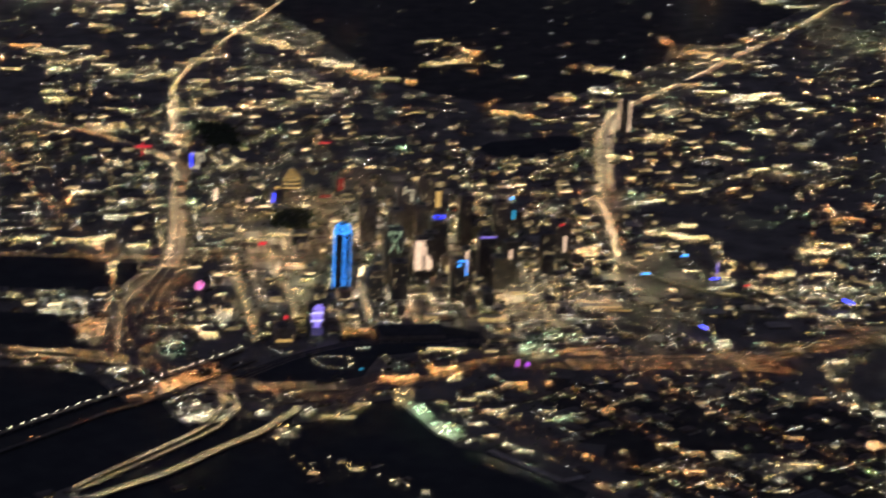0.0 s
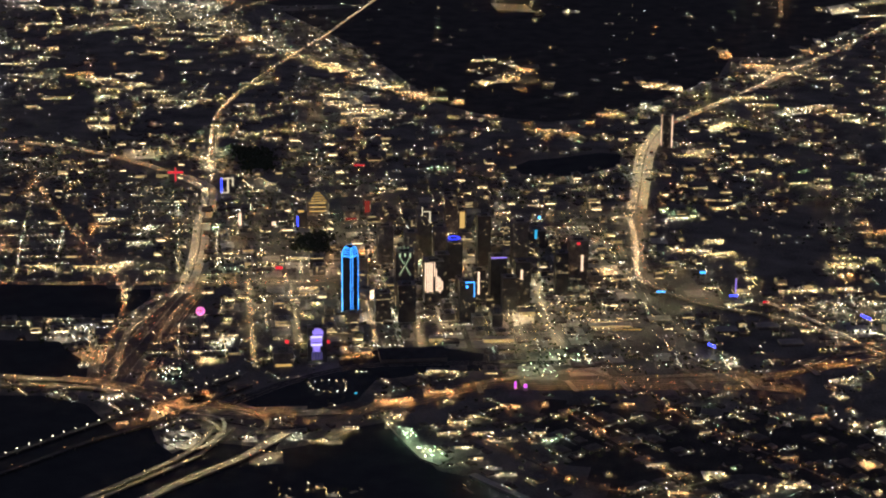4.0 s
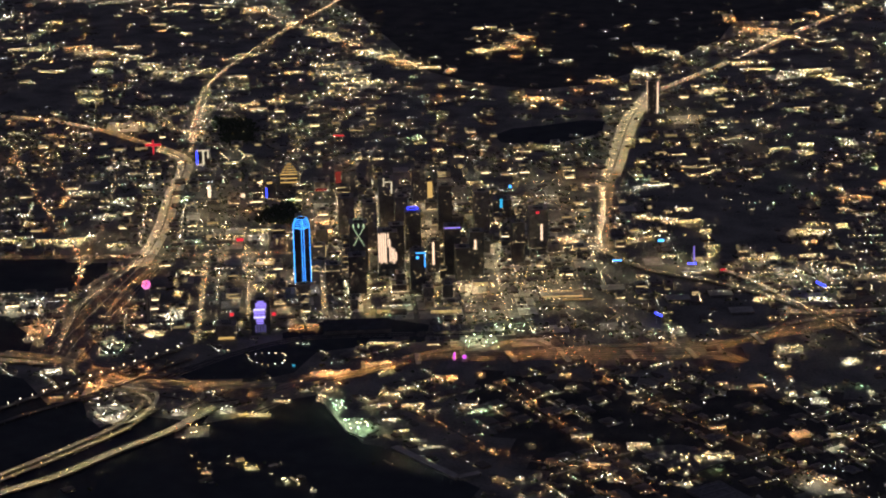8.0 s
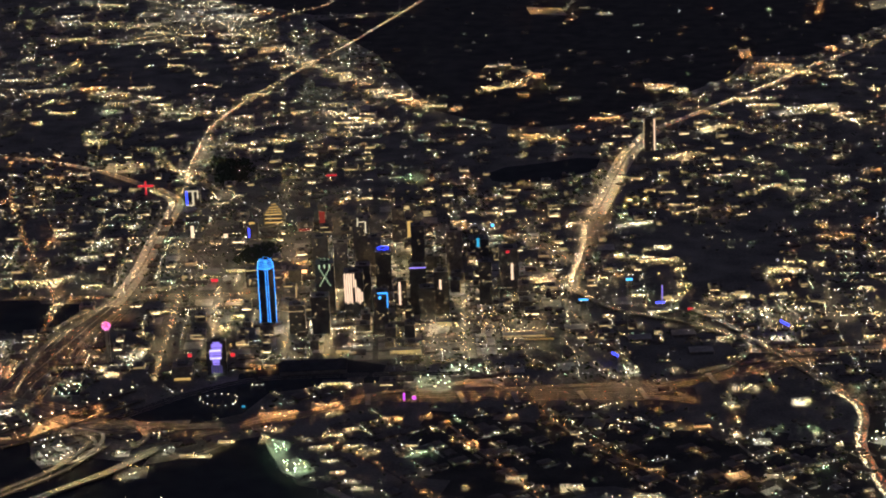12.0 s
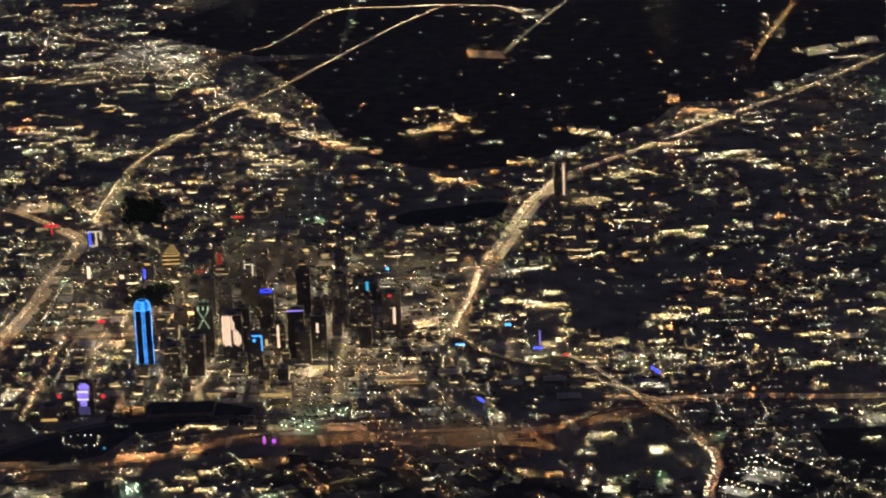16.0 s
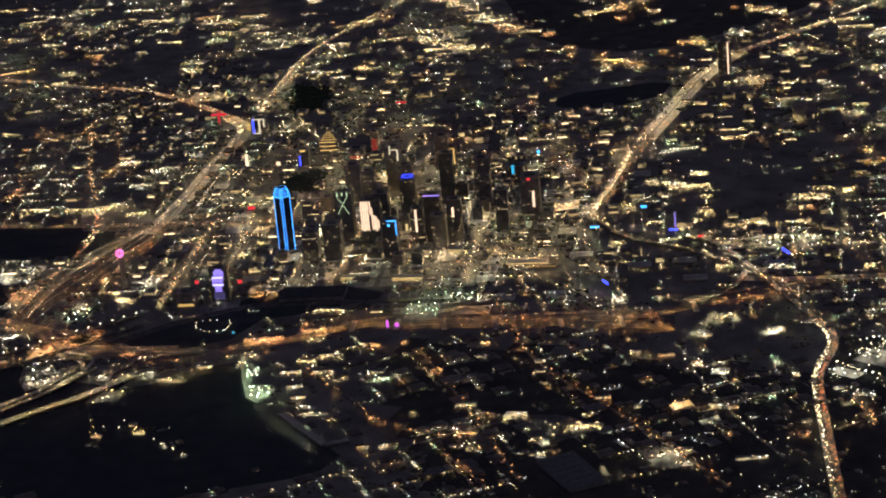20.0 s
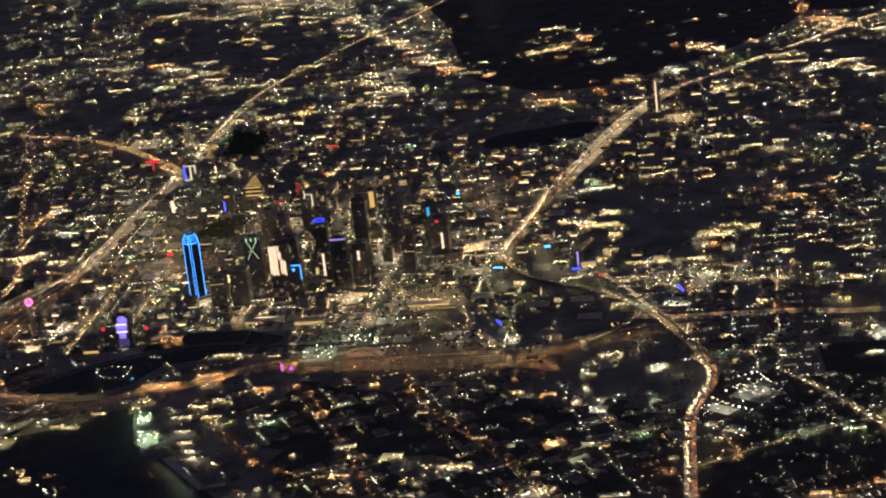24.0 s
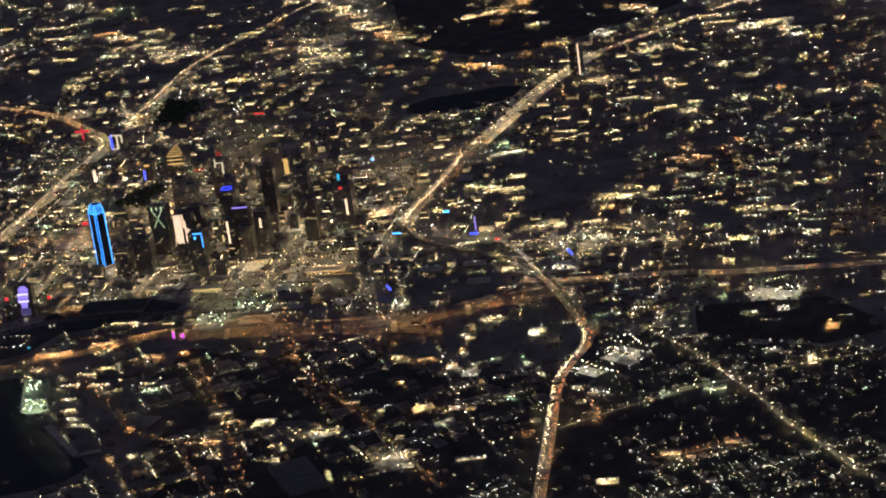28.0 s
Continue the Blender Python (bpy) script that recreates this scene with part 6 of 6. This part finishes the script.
Heap().post(0, 2.5, 0, 76, 1.4).done("post", "metal", parent=ob)
Heap().box(0, 0, 6, 7, 3, 66).done("upright_light", "led_red", parent=ob)
Heap().box(0, 0, 44, 74, 3, 11).done("arm_light", "led_red", parent=ob)
sign("roof_sign", "long red glowing sign over dark roofs", -427, 2086, 22, 52, 7, "led_red")
sign("roof_sign", "azure glowing sign near the interchange", 1208, 358, 48, 36, 6, "led_blue")
sign("roof_sign", "bright azure sign near the expressway", 1362, 524, 86, 24, 9, "led_blue")
sign("roof_sign", "violet blue glowing sign", 1493, 494, 6, 36, 7, "led_deep")
sign("roof_sign", "slim violet lit mast", 1500, 500, 20, 4, 60, "led_violet")
sign("roof_sign", "deep blue light line along a slanting roof", 2027, 236, 36, 62, 10, "led_deep", -50)
sign("roof_sign", "deep blue light line along a roof", 1454, -215, 36, 44, 9, "led_deep", -45)
sign("roof_sign", "magenta glowing sign posts", 780, -722, 4, 7, 28, "led_magenta")
sign("roof_sign", "magenta glowing sign posts", 816, -716, 4, 13, 18, "led_magenta")
sign("roof_sign", "red glowing round sign", -125, -532, 46, 15, 14, "led_red")
sign("roof_sign", "red glowing round sign", 9, -430, 20, 16, 14, "led_red")
sign("roof_sign", "red ring-shaped glowing sign", 1626, 434, 6, 22, 9, "led_red")
sign("roof_sign", "small blue glowing sign", 222, -888, 3, 9, 6, "led_cyan")
sign("roof_sign", "small white glowing sign", -595, 1079, 6, 18, 18, "led_white")
sign("roof_sign", "tall white glowing sign", -744, 1054, 6, 14, 56, "led_white")
sign("roof_sign", "red glowing sign on a dark roof", -413, 467, 6, 30, 14, "led_red")
sign("roof_sign", "amber red glowing panel", -91, 640, 6, 60, 14, "sodium")
sign("roof_sign", "small azure glowing sign", 558, 1414, 10, 12, 12, "led_blue")


def hall(label, x, y, w, d, h, turn, roof):
    """A broad flat hall: walls, roof, rooflights and loading canopies."""
    ob = thing("hall", x, y, label, "hall", "broad halls")
    ob.rotation_euler.z = radians(turn)
    Heap().box(0, 0, 0, w, d, h).done("wall", "wall", parent=ob)
    Heap().box(0, 0, h, w + 2, d + 2, 1.2).done("roof", roof, parent=ob)
    for k in range(int(w / 40) if roof == "roof" else 0):
        Heap().box((k + 0.5) * 40 - w / 2, 0, h + 1.2, 6, d * 0.7, 2).done("rooflight", "metal", parent=ob)
    Heap().box(0, -d / 2 - 3, h * 0.5, w * 0.8, 6, 0.8).done("canopy", "metal", parent=ob)
    return ob


hall("vast dark convention hall with a black roof", 345, -459, 250, 120, 16, 17, "black_roof")
hall("brown-lit hall beside the rail yard", 702, -414, 140, 70, 10, 17, "roof")
hall("long pale warehouse at the river bank", 891, -1645, 330, 26, 7, -38, "concrete")
hall("pale warehouse end wing at the river bank", 1052, -1720, 78, 22, 7, 40, "concrete")
# Lamps added along the warehouse only to brighten its roof.
for k in range(9):
    hood(738 + 34 * k, -1578 - 27 * k, 0, 13, 1.3, "lot")
for q in (1490, 80), (1645, 161), (1745, -19), (1223, 154):
    hall("low grey shed with a pale roof", q[0], q[1], 90, 60, 8, 17, "concrete")
hall("dark sprawling works hall", 1887, -1762, 260, 130, 9, -45, "roof")


def glow_yard(name, label, x, y, w, d, turn, n, warm, mat="concrete"):
    """Open paved ground lit by hooded masts."""
    c, s = math.cos(radians(turn)), math.sin(radians(turn))
    tagged(Heap().box(x, y, 0, w, d, 0.35, turn).done("pavement_" + name, mat), label, "pavement", "", "structure")
    for i in range(n):
        u, v = RNG.uniform(-0.45, 0.45) * w, RNG.uniform(-0.45, 0.45) * d
        px, py = x + c * u - s * v, y + s * u + c * v
        hood(px, py, 0, 14, 1.6, warm)


def glow_patch(name, label, pts, n, warm, mat):
    """Paved ground of any outline lit by hooded masts."""
    h = Heap()
    h.v = [(x, y, z) for z in (0.0, 3.6) for x, y in pts]
    k = len(pts)
    h.f = [tuple(range(k, 2 * k))] + [(i, (i + 1) % k, k + (i + 1) % k, k + i) for i in range(k)]
    tagged(h.done("pavement_" + name, mat), label, "pavement", "", "structure")
    x0, x1, y0, y1 = min(p[0] for p in pts), max(p[0] for p in pts), min(p[1] for p in pts), max(p[1] for p in pts)
    while n:
        x, y = RNG.uniform(x0, x1), RNG.uniform(y0, y1)
        if inside(x, y, pts):
            hood(x, y, 3.6, 14, 1.6, RNG.choice(warm) if isinstance(warm, tuple) else warm)
            n -= 1


glow_patch("depot", "amber-lit paved depot between two viaducts", [(-452, -1180), (-310, -956), (-266, -1042), (-314, -1152), (-432, -1318)], 80, True, "concrete")
glow_patch("mix_ground", "brown-lit ground under the freeway decks", [(-564, -994), (-426, -1038), (-310, -1004), (-172, -1142), (0, -1092), (124, -1090), (148, -1218), (38, -1272), (-84, -1262), (-214, -1232), (-340, -1214)], 20, True, "asphalt")
glow_patch("gold_plaza", "golden-lit paved plaza by the expressway", [(868, 768), (1000, 838), (1006, 668), (918, 638)], 30, ("gold", True), "concrete")
glow_patch("market_yard", "golden-lit market yard", [(938, 96), (1102, 144), (1176, 42), (1020, -38)], 18, ("gold", True), "deck")
for q in (1014, 88), (1060, 48), (1105, 10):
    t = hall("long market shed with a glowing golden strip under its eaves", q[0], q[1], 120, 16, 7, 14, "roof")
    # Glowing strip added in place of lamplight on the shed's front.
    Heap().box(0, -8.6, 3.0, 112, 0.8, 2.2).done("eaves_light", "led_yellow", parent=t)
glow_patch("gold_block", "golden-lit paved court between blocks", [(638, 112), (712, 138), (744, 22), (668, -32)], 12, "gold", "concrete")
glow_patch("green_field", "pale green-lit playing field", [(-1206, 2306), (-1122, 2364), (-1086, 2238), (-1168, 2182)], 8, "green", "deck")
glow_patch("green_field", "pale green-lit playing field", [(-1526, 2258), (-1448, 2292), (-1328, 2116), (-1440, 2034)], 10, "green", "deck")
glow_yard("ramp_fork", "amber-lit ground between ramps", 518, -811, 122, 91, 17, 10, True)
glow_patch("far_depot", "amber-lit far depot roof and yard", [(-470, 6276), (-236, 6270), (-150, 6062), (-388, 6050)], 26, True, "concrete")
glow_patch("far_white", "white-lit far depot yard", [(1710, 6624), (1840, 6788), (1916, 6542), (1752, 6378)], 20, "gold", "concrete")
glow_patch("far_white", "white-lit far depot yard", [(1964, 7030), (2104, 7084), (2150, 6864), (2004, 6826)], 20, "gold", "concrete")
glow_patch("yellow_yard", "yellow-lit yard beside the expressway", [(1174, 3268), (1294, 3430), (1338, 3342), (1206, 3180)], 14, "gold", "concrete")
glow_patch("pale_field", "pale green-lit field", [(-2042, 2722), (-1950, 2760), (-1844, 2634), (-1964, 2566)], 10, "green", "deck")
glow_patch("works_yard", "pale-lit works yard with a row of lamps", [(1536, -1392), (1682, -1346), (1810, -1386), (1872, -1422), (1766, -1548), (1730, -1608), (1638, -1516)], 8, "lot", "asphalt")
glow_patch("round_yard", "round pale-lit yard", [(2048, -1562), (2072, -1514), (2146, -1520), (2204, -1588), (2200, -1666), (2144, -1676), (2084, -1626)], 7, "gold", "asphalt")
glow_patch("gold_yard", "golden-lit yard", [(2018, -1194), (2072, -1142), (2102, -1180), (2050, -1240)], 9, True, "concrete")
glow_patch("pale_strip", "pale-lit strip of yard", [(2154, -1302), (2200, -1240), (2224, -1274), (2180, -1336)], 5, "lot", "deck")
hall("narrow pale-roofed shed in the dark works", 1990, -1741, 70, 10, 6, -55, "concrete")
# Two lamps added to brighten the shed's roof.
hood(1973, -1731, 0, 18, 1.8, "lot")
hood(2026, -1781, 0, 18, 1.8, "lot")
glow_patch("river_yard", "pale green-lit paved yard at the river bank", [(366, -1102), (443, -1152), (550, -1264), (672, -1404), (640, -1484), (567, -1439), (466, -1280)], 16, "green", "deck")
glow_yard("ramp_fork", "amber-lit ground between ramps", 384, -937, 141, 66, 17, 8, True)
glow_yard("ramp_fork", "amber-lit ground between ramps", 1017, -485, 146, 83, 17, 8, True)
glow_yard("ramp_fork", "dim red-brown paved fork of the freeway", 1709, -503, 206, 150, 17, 8, True, "asphalt")
glow_yard("station", "brown-lit paved forecourt by the freeway", -576, -483, 109, 393, 17, 10, True, "asphalt")
glow_yard("bank", "pale-lit ground at the bridge foot", 55, -1532, 115, 100, 17, 8, False, "asphalt")
glow_yard("hotel_lawn", "pale green-lit lawn beside the ball tower", -513, -773, 93, 221, 17, 8, False, "park")
glow_yard("bright_roof", "pale-lit paved plaza", -125, -593, 72, 124, 17, 5, False)
glow_yard("plaza", "warm-lit paved plaza", -486, 93, 83, 101, 17, 5, False)
glow_yard("tower_foot", "pale-lit plaza at the foot of the blue tower", 23, -56, 112, 109, 17, 7, False)
glow_yard("mall", "pale-lit shopping yard beside the expressway", 1187, 2742, 186, 152, 12, 8, False)
glow_yard("arena", "pale-lit arena forecourt", -1521, 2175, 257, 199, 17, 14, False)
glow_yard("ball_park", "floodlit pale green ball park", 2598, -654, 145, 126, -20, 10, "lot", "deck")

def garage(label, x, y, w, d, n, turn):
    """An open car park on n decks, each lit from under the deck above."""
    ob = thing("parking_garage", x, y, label, "car park", "parking garages")
    ob.rotation_euler.z = radians(turn)
    for k in range(n + 1):
        Heap().box(0, 0, 3.4 * k, w, d, 0.5).done("deck", "concrete", parent=ob)
        if k < n:
            for r in range(3):
                Heap().box(0, (r - 1) * d * 0.36, 3.4 * k + 3.0, w * 0.94, 1.0, 0.35).done("light_row", "led_deck", parent=ob)
    # Glowing strips added at the deck edges, since the lamp rows inside stay hidden.
    for k in range(n):
        Heap().box(0, -d / 2 + 0.6, 3.4 * k + 2.5, w * 0.96, 0.5, 0.7).done("front_light", "facade", parent=ob)
    for a in (-0.48, -0.16, 0.16, 0.48):
        for b in (-0.46, 0.46):
            Heap().box(a * w, b * d, 0, 1.2, 1.2, 3.4 * n).done("column", "concrete", parent=ob)


garage("open parking garage glowing golden on every deck", 1043, 28, 165, 50, 4, 14)
garage("open parking garage with pale lit decks", 635, -216, 120, 40, 4, 14)
garage("open parking garage with pale lit decks", 399, -258, 56, 40, 4, 14)
garage("open parking garage glowing golden on every deck", 697, 117, 60, 46, 5, 14)
garage("open parking garage glowing golden on every deck", -219, 199, 80, 40, 3, 14)
garage("open parking garage with pale lit decks", 955, 688, 120, 60, 3, 14)

# ---- overpasses over the sunken freeway ----
def overpass(x, y, turn, span=110, width=18):
    ob = thing("overpass", x, y, "concrete street bridge crossing the sunken freeway", "bridge", "bridges over the freeway")
    ob.rotation_euler.z = radians(turn)
    Heap().box(0, 0, 6.2, span, width, 1.6).done("deck", "concrete", parent=ob)
    for s in (-1, 1):
        Heap().box(0, s * width / 2, 7.8, span, 0.6, 1.2).done("parapet", "concrete", parent=ob)
        Heap().box(s * span * 0.25, 0, 0, 2.5, width * 0.8, 6.2).done("pier", "concrete", parent=ob)
    Heap().box(0, 0, 0, 3, width * 0.8, 6.2).done("pier", "concrete", parent=ob)


overpass(649, -742, 107)
overpass(806, -690, 107)
overpass(978, -659, 117)
overpass(1169, -624, 117)
overpass(1410, -575, 117)
overpass(1617, -508, 117)
overpass(1834, -315, 117)


def lamp_row(pts, gap, lamp, r=1.5, h=9):
    for q in even(pts, gap):
        posts.post(q.x, q.y, 0, h)
        LOT[lamp].bulb(q.x, q.y, h + 0.4, r)


lamp_row([(32, -828), (77, -789), (160, -785), (184, -875), (119, -911), (49, -872), (32, -828)], 27, "lot")
lamp_row([(-924, 1766), (-870, 1676), (-830, 1624), (-802, 1618), (-786, 1660), (-792, 1726), (-834, 1800), (-878, 1832)], 24, "warmlot", 1.7)
lamp_row([(-2028, -600), (-1514, -498), (-1132, -424)], 33, "lot", 1.5, 10)
lamp_row([(2506, -559), (2556, -509), (2647, -610)], 26, "lot", 2.4, 22)
lamp_row([(2472, -750), (2566, -805), (2644, -832)], 26, "lot", 2.2, 16)
lamp_row([(178, -678), (224, -670)], 18, "lot")
lamp_row([(128, -1746), (230, -1866)], 60, "warmlot")
lamp_row([(248, -1724), (330, -1770), (370, -1808)], 40, "warmlot")
lamp_row([(474, -1866), (604, -1930)], 70, "lot")
lamp_row([(182, -1838), (196, -1786), (326, -1782), (606, -1930)], 60, "warmlot")
lamp_row([(1026, 1414), (1266, 1604)], 22, "lot", 1.1)
lamp_row([(1676, -1578), (1828, -1412)], 42, "warmlot", 1.9)
lamp_row([(2878, 72), (2936, 124)], 16, "lot", 1.5, 14)
lamp_row([(1148, 1502), (1248, 1634)], 22, "lot", 1.1)

# ---- mid-rise blocks on the downtown grid ----
pave_rng, paving = random.Random(31), []
mid = random.Random(5)
made = 0
ax, ay = (math.cos(radians(17)), math.sin(radians(17))), (-math.sin(radians(17)), math.cos(radians(17)))
taken = [(o.location.x / K, o.location.y / K) for o in scene.objects if o.type == "EMPTY"]
for i in range(-14, 24):
    for j in range(-8, 30):
        px, py = 95 * i * ax[0] + 105 * j * ay[0], 95 * i * ax[1] + 105 * j * ay[1]
        if pave_rng.random() < 1.25 * math.exp(-(((px - 330) / 620) ** 2 + ((py - 450) / 760) ** 2)) and density(px, py) > 0.5 and py > -620 and not near_road(px, py, 48):
            paving.append((px, py))
        x, y = 95 * i * ax[0] + 105 * j * ay[0] + mid.uniform(-12, 12), 95 * i * ax[1] + 105 * j * ay[1] + mid.uniform(-12, 12)
        if density(x, y) < 0.5 or near_road(x, y, 34) or any(math.hypot(x - a, y - b) < 62 for a, b in taken):
            continue
        core = math.exp(-(((x - 330) / 660) ** 2 + ((y - 450) / 700) ** 2))
        if mid.random() > 0.30 + 0.6 * core or y < -620:
            continue
        w = mid.uniform(30, 62)
        h = mid.uniform(8, 24) + core * mid.uniform(10, 95) * mid.random()
        made += 1
        if made > 300:
            houses.box(x, y, 0, w, w * 0.7, min(h, 14), 17)
            continue
        t = tower("office_block", mid.choice(("grey office block with scattered lit windows", "brown brick block with lit windows", "pale concrete block with dark windows")),
              x, y, w, h, 17 + mid.choice((0, 0, 90)), mid.uniform(0.6, 1.1), mid.choice(("wall", "wall", "wall_dark")), mid.choice((0.06, 0.14, 0.28)), "blocks of downtown", True, cat="building")
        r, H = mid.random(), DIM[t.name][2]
        # Glowing panels imitate lit storeys and wall fronts, placed at random.
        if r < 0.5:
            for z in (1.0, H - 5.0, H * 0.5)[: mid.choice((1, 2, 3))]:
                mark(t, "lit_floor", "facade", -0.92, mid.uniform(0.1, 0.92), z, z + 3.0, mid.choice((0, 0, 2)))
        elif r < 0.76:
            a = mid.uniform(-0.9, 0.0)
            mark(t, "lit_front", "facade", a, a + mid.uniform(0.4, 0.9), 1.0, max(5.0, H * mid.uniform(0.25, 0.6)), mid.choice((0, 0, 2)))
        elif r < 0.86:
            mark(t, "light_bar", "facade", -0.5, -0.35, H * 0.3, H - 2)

for i in range(-14, 24):
    for j in range(-8, 30):
        for k in range(12):
            f = (k + mid.random()) / 14 - 0.5
            gx, gy = (95 * (i + f), 105 * (j + 0.5)) if k % 2 else (95 * (i + 0.5), 105 * (j + f))
            x, y = gx * ax[0] + gy * ay[0], gx * ax[1] + gy * ay[1]
            core = math.exp(-(((x - 300) / 760) ** 2 + ((y - 450) / 900) ** 2)) * (0.48 + 1.3 * noise.noise(Vector((x / 130, y / 130, 4.4))))
            if mid.random() > core or density(x, y) < 0.5 or y < -620:
                continue
            x, y = x + mid.uniform(-6, 6), y + mid.uniform(-6, 6)
            if mid.random() < 0.74:
                hood(x, y, 0, 14, mid.uniform(1.0, 2.1), mid.choice(("gold", "gold", "gold", "lot")))
            else:
                posts.post(x, y, 0, 8)
                (LOT["warmlot"] if mid.random() < 0.5 else bulbs).bulb(x, y, 8.4, mid.uniform(0.8, 1.7))

pavement = tagged(new("pavement_downtown"), "kerbed paved blocks between the downtown streets", "pavement", "", "structure")
slab = None
for px, py in paving[:290]:
    if slab is None:
        slab = Heap().box(0, 0, 0, 74, 84, 0.3, 17).done("paving_block", "concrete", parent=pavement)
    piece = slab if slab.location.length == 0 else new("paving_block", slab.data)
    piece.parent = pavement
    piece.location = (px * K, py * K, 0)

# ---- single lamps along the lamp bridge ----
VGAP = 50.0
first = None
for k, (q, d, n) in enumerate(sides(even([(-1258, -2416), (-890, -1832), (-574, -1330), (-238, -800)], VGAP))):
    if first is None:
        first = thing("street_lamp", q.x, q.y, "tall street lamp with a bright pale head on the viaduct", "street lamp", "lamps of the viaduct")
        Heap().post(0, 0, 9, 10, 0.35).done("pole", "metal", parent=first)
        Heap().box(0.8, 0, 18.6, 2.6, 0.4, 0.4).done("arm", "metal", parent=first)
        Heap().bulb(0, 0, 19.6, 1.9).done("lamp_head", "head_pale", parent=first)
    else:
        copy_thing(first, Matrix.Translation((q.x * K, q.y * K, 0)))

# ---- the gathered small things ----
stuff(posts, "lamp_posts", "metal", "thin steel lamp posts along streets and yards", "lamp post")
stuff(bulbs, "street_lights", "street", "countless white and amber street lamps", "street light")
stuff(LOT_PIN, "suburb_lights", "suburb", "scattered pale lamps of a dark suburb", "street light")
stuff(faint, "porch_lights", "faint", "countless faint lights of homes and yards", "house light")
stuff(sodium, "sodium_lights", "sodium", "rows of orange sodium street lamps", "street light")
stuff(traffic_body, "traffic", "car", "cars on the freeways", "car")
stuff(heads, "headlights", "head", "white headlamps of the traffic", "headlight")
stuff(tails, "tail_lights", "tail", "red tail lamps of the traffic", "tail light")
stuff(street_pads, "street_paving", "deck", "strips of worn street paving added under lamps to catch strokes of light", "street")
stuff(hoods, "mast_hoods", "metal", "hooded masts along the freeways, and masts of lamps added to lift dark ground", "lamp post")
stuff(masts, "mast_lights", "mast", "hooded white mast lights over the freeways, and lamps added to lift dark ground", "street light")
stuff(masts_gold, "golden_mast_lights", "mast_gold", "hooded golden lamps over streets and yards, some added to lift dark ground", "street light")
stuff(masts_green, "greenish_mast_lights", "mast_green", "hooded greenish mast lights over yards", "street light")
stuff(masts_pale, "pale_mast_lights", "mast_pale", "hooded pale mast lights over yards, and lamps added to lift dark ground", "street light")
stuff(masts_sodium, "amber_mast_lights", "mast_sodium", "hooded amber mast lights over the freeways, and lamps added to lift dark ground", "street light")
stuff(houses, "houses", "house", "low dark houses and sheds of the quarters", "house")
stuff(leaves, "trees", "leaf", "dark trees among the houses", "tree")
for k in LOT:
    stuff(LOT[k], "yard_lights", k, "bright lamps of yards and car parks", "street light")
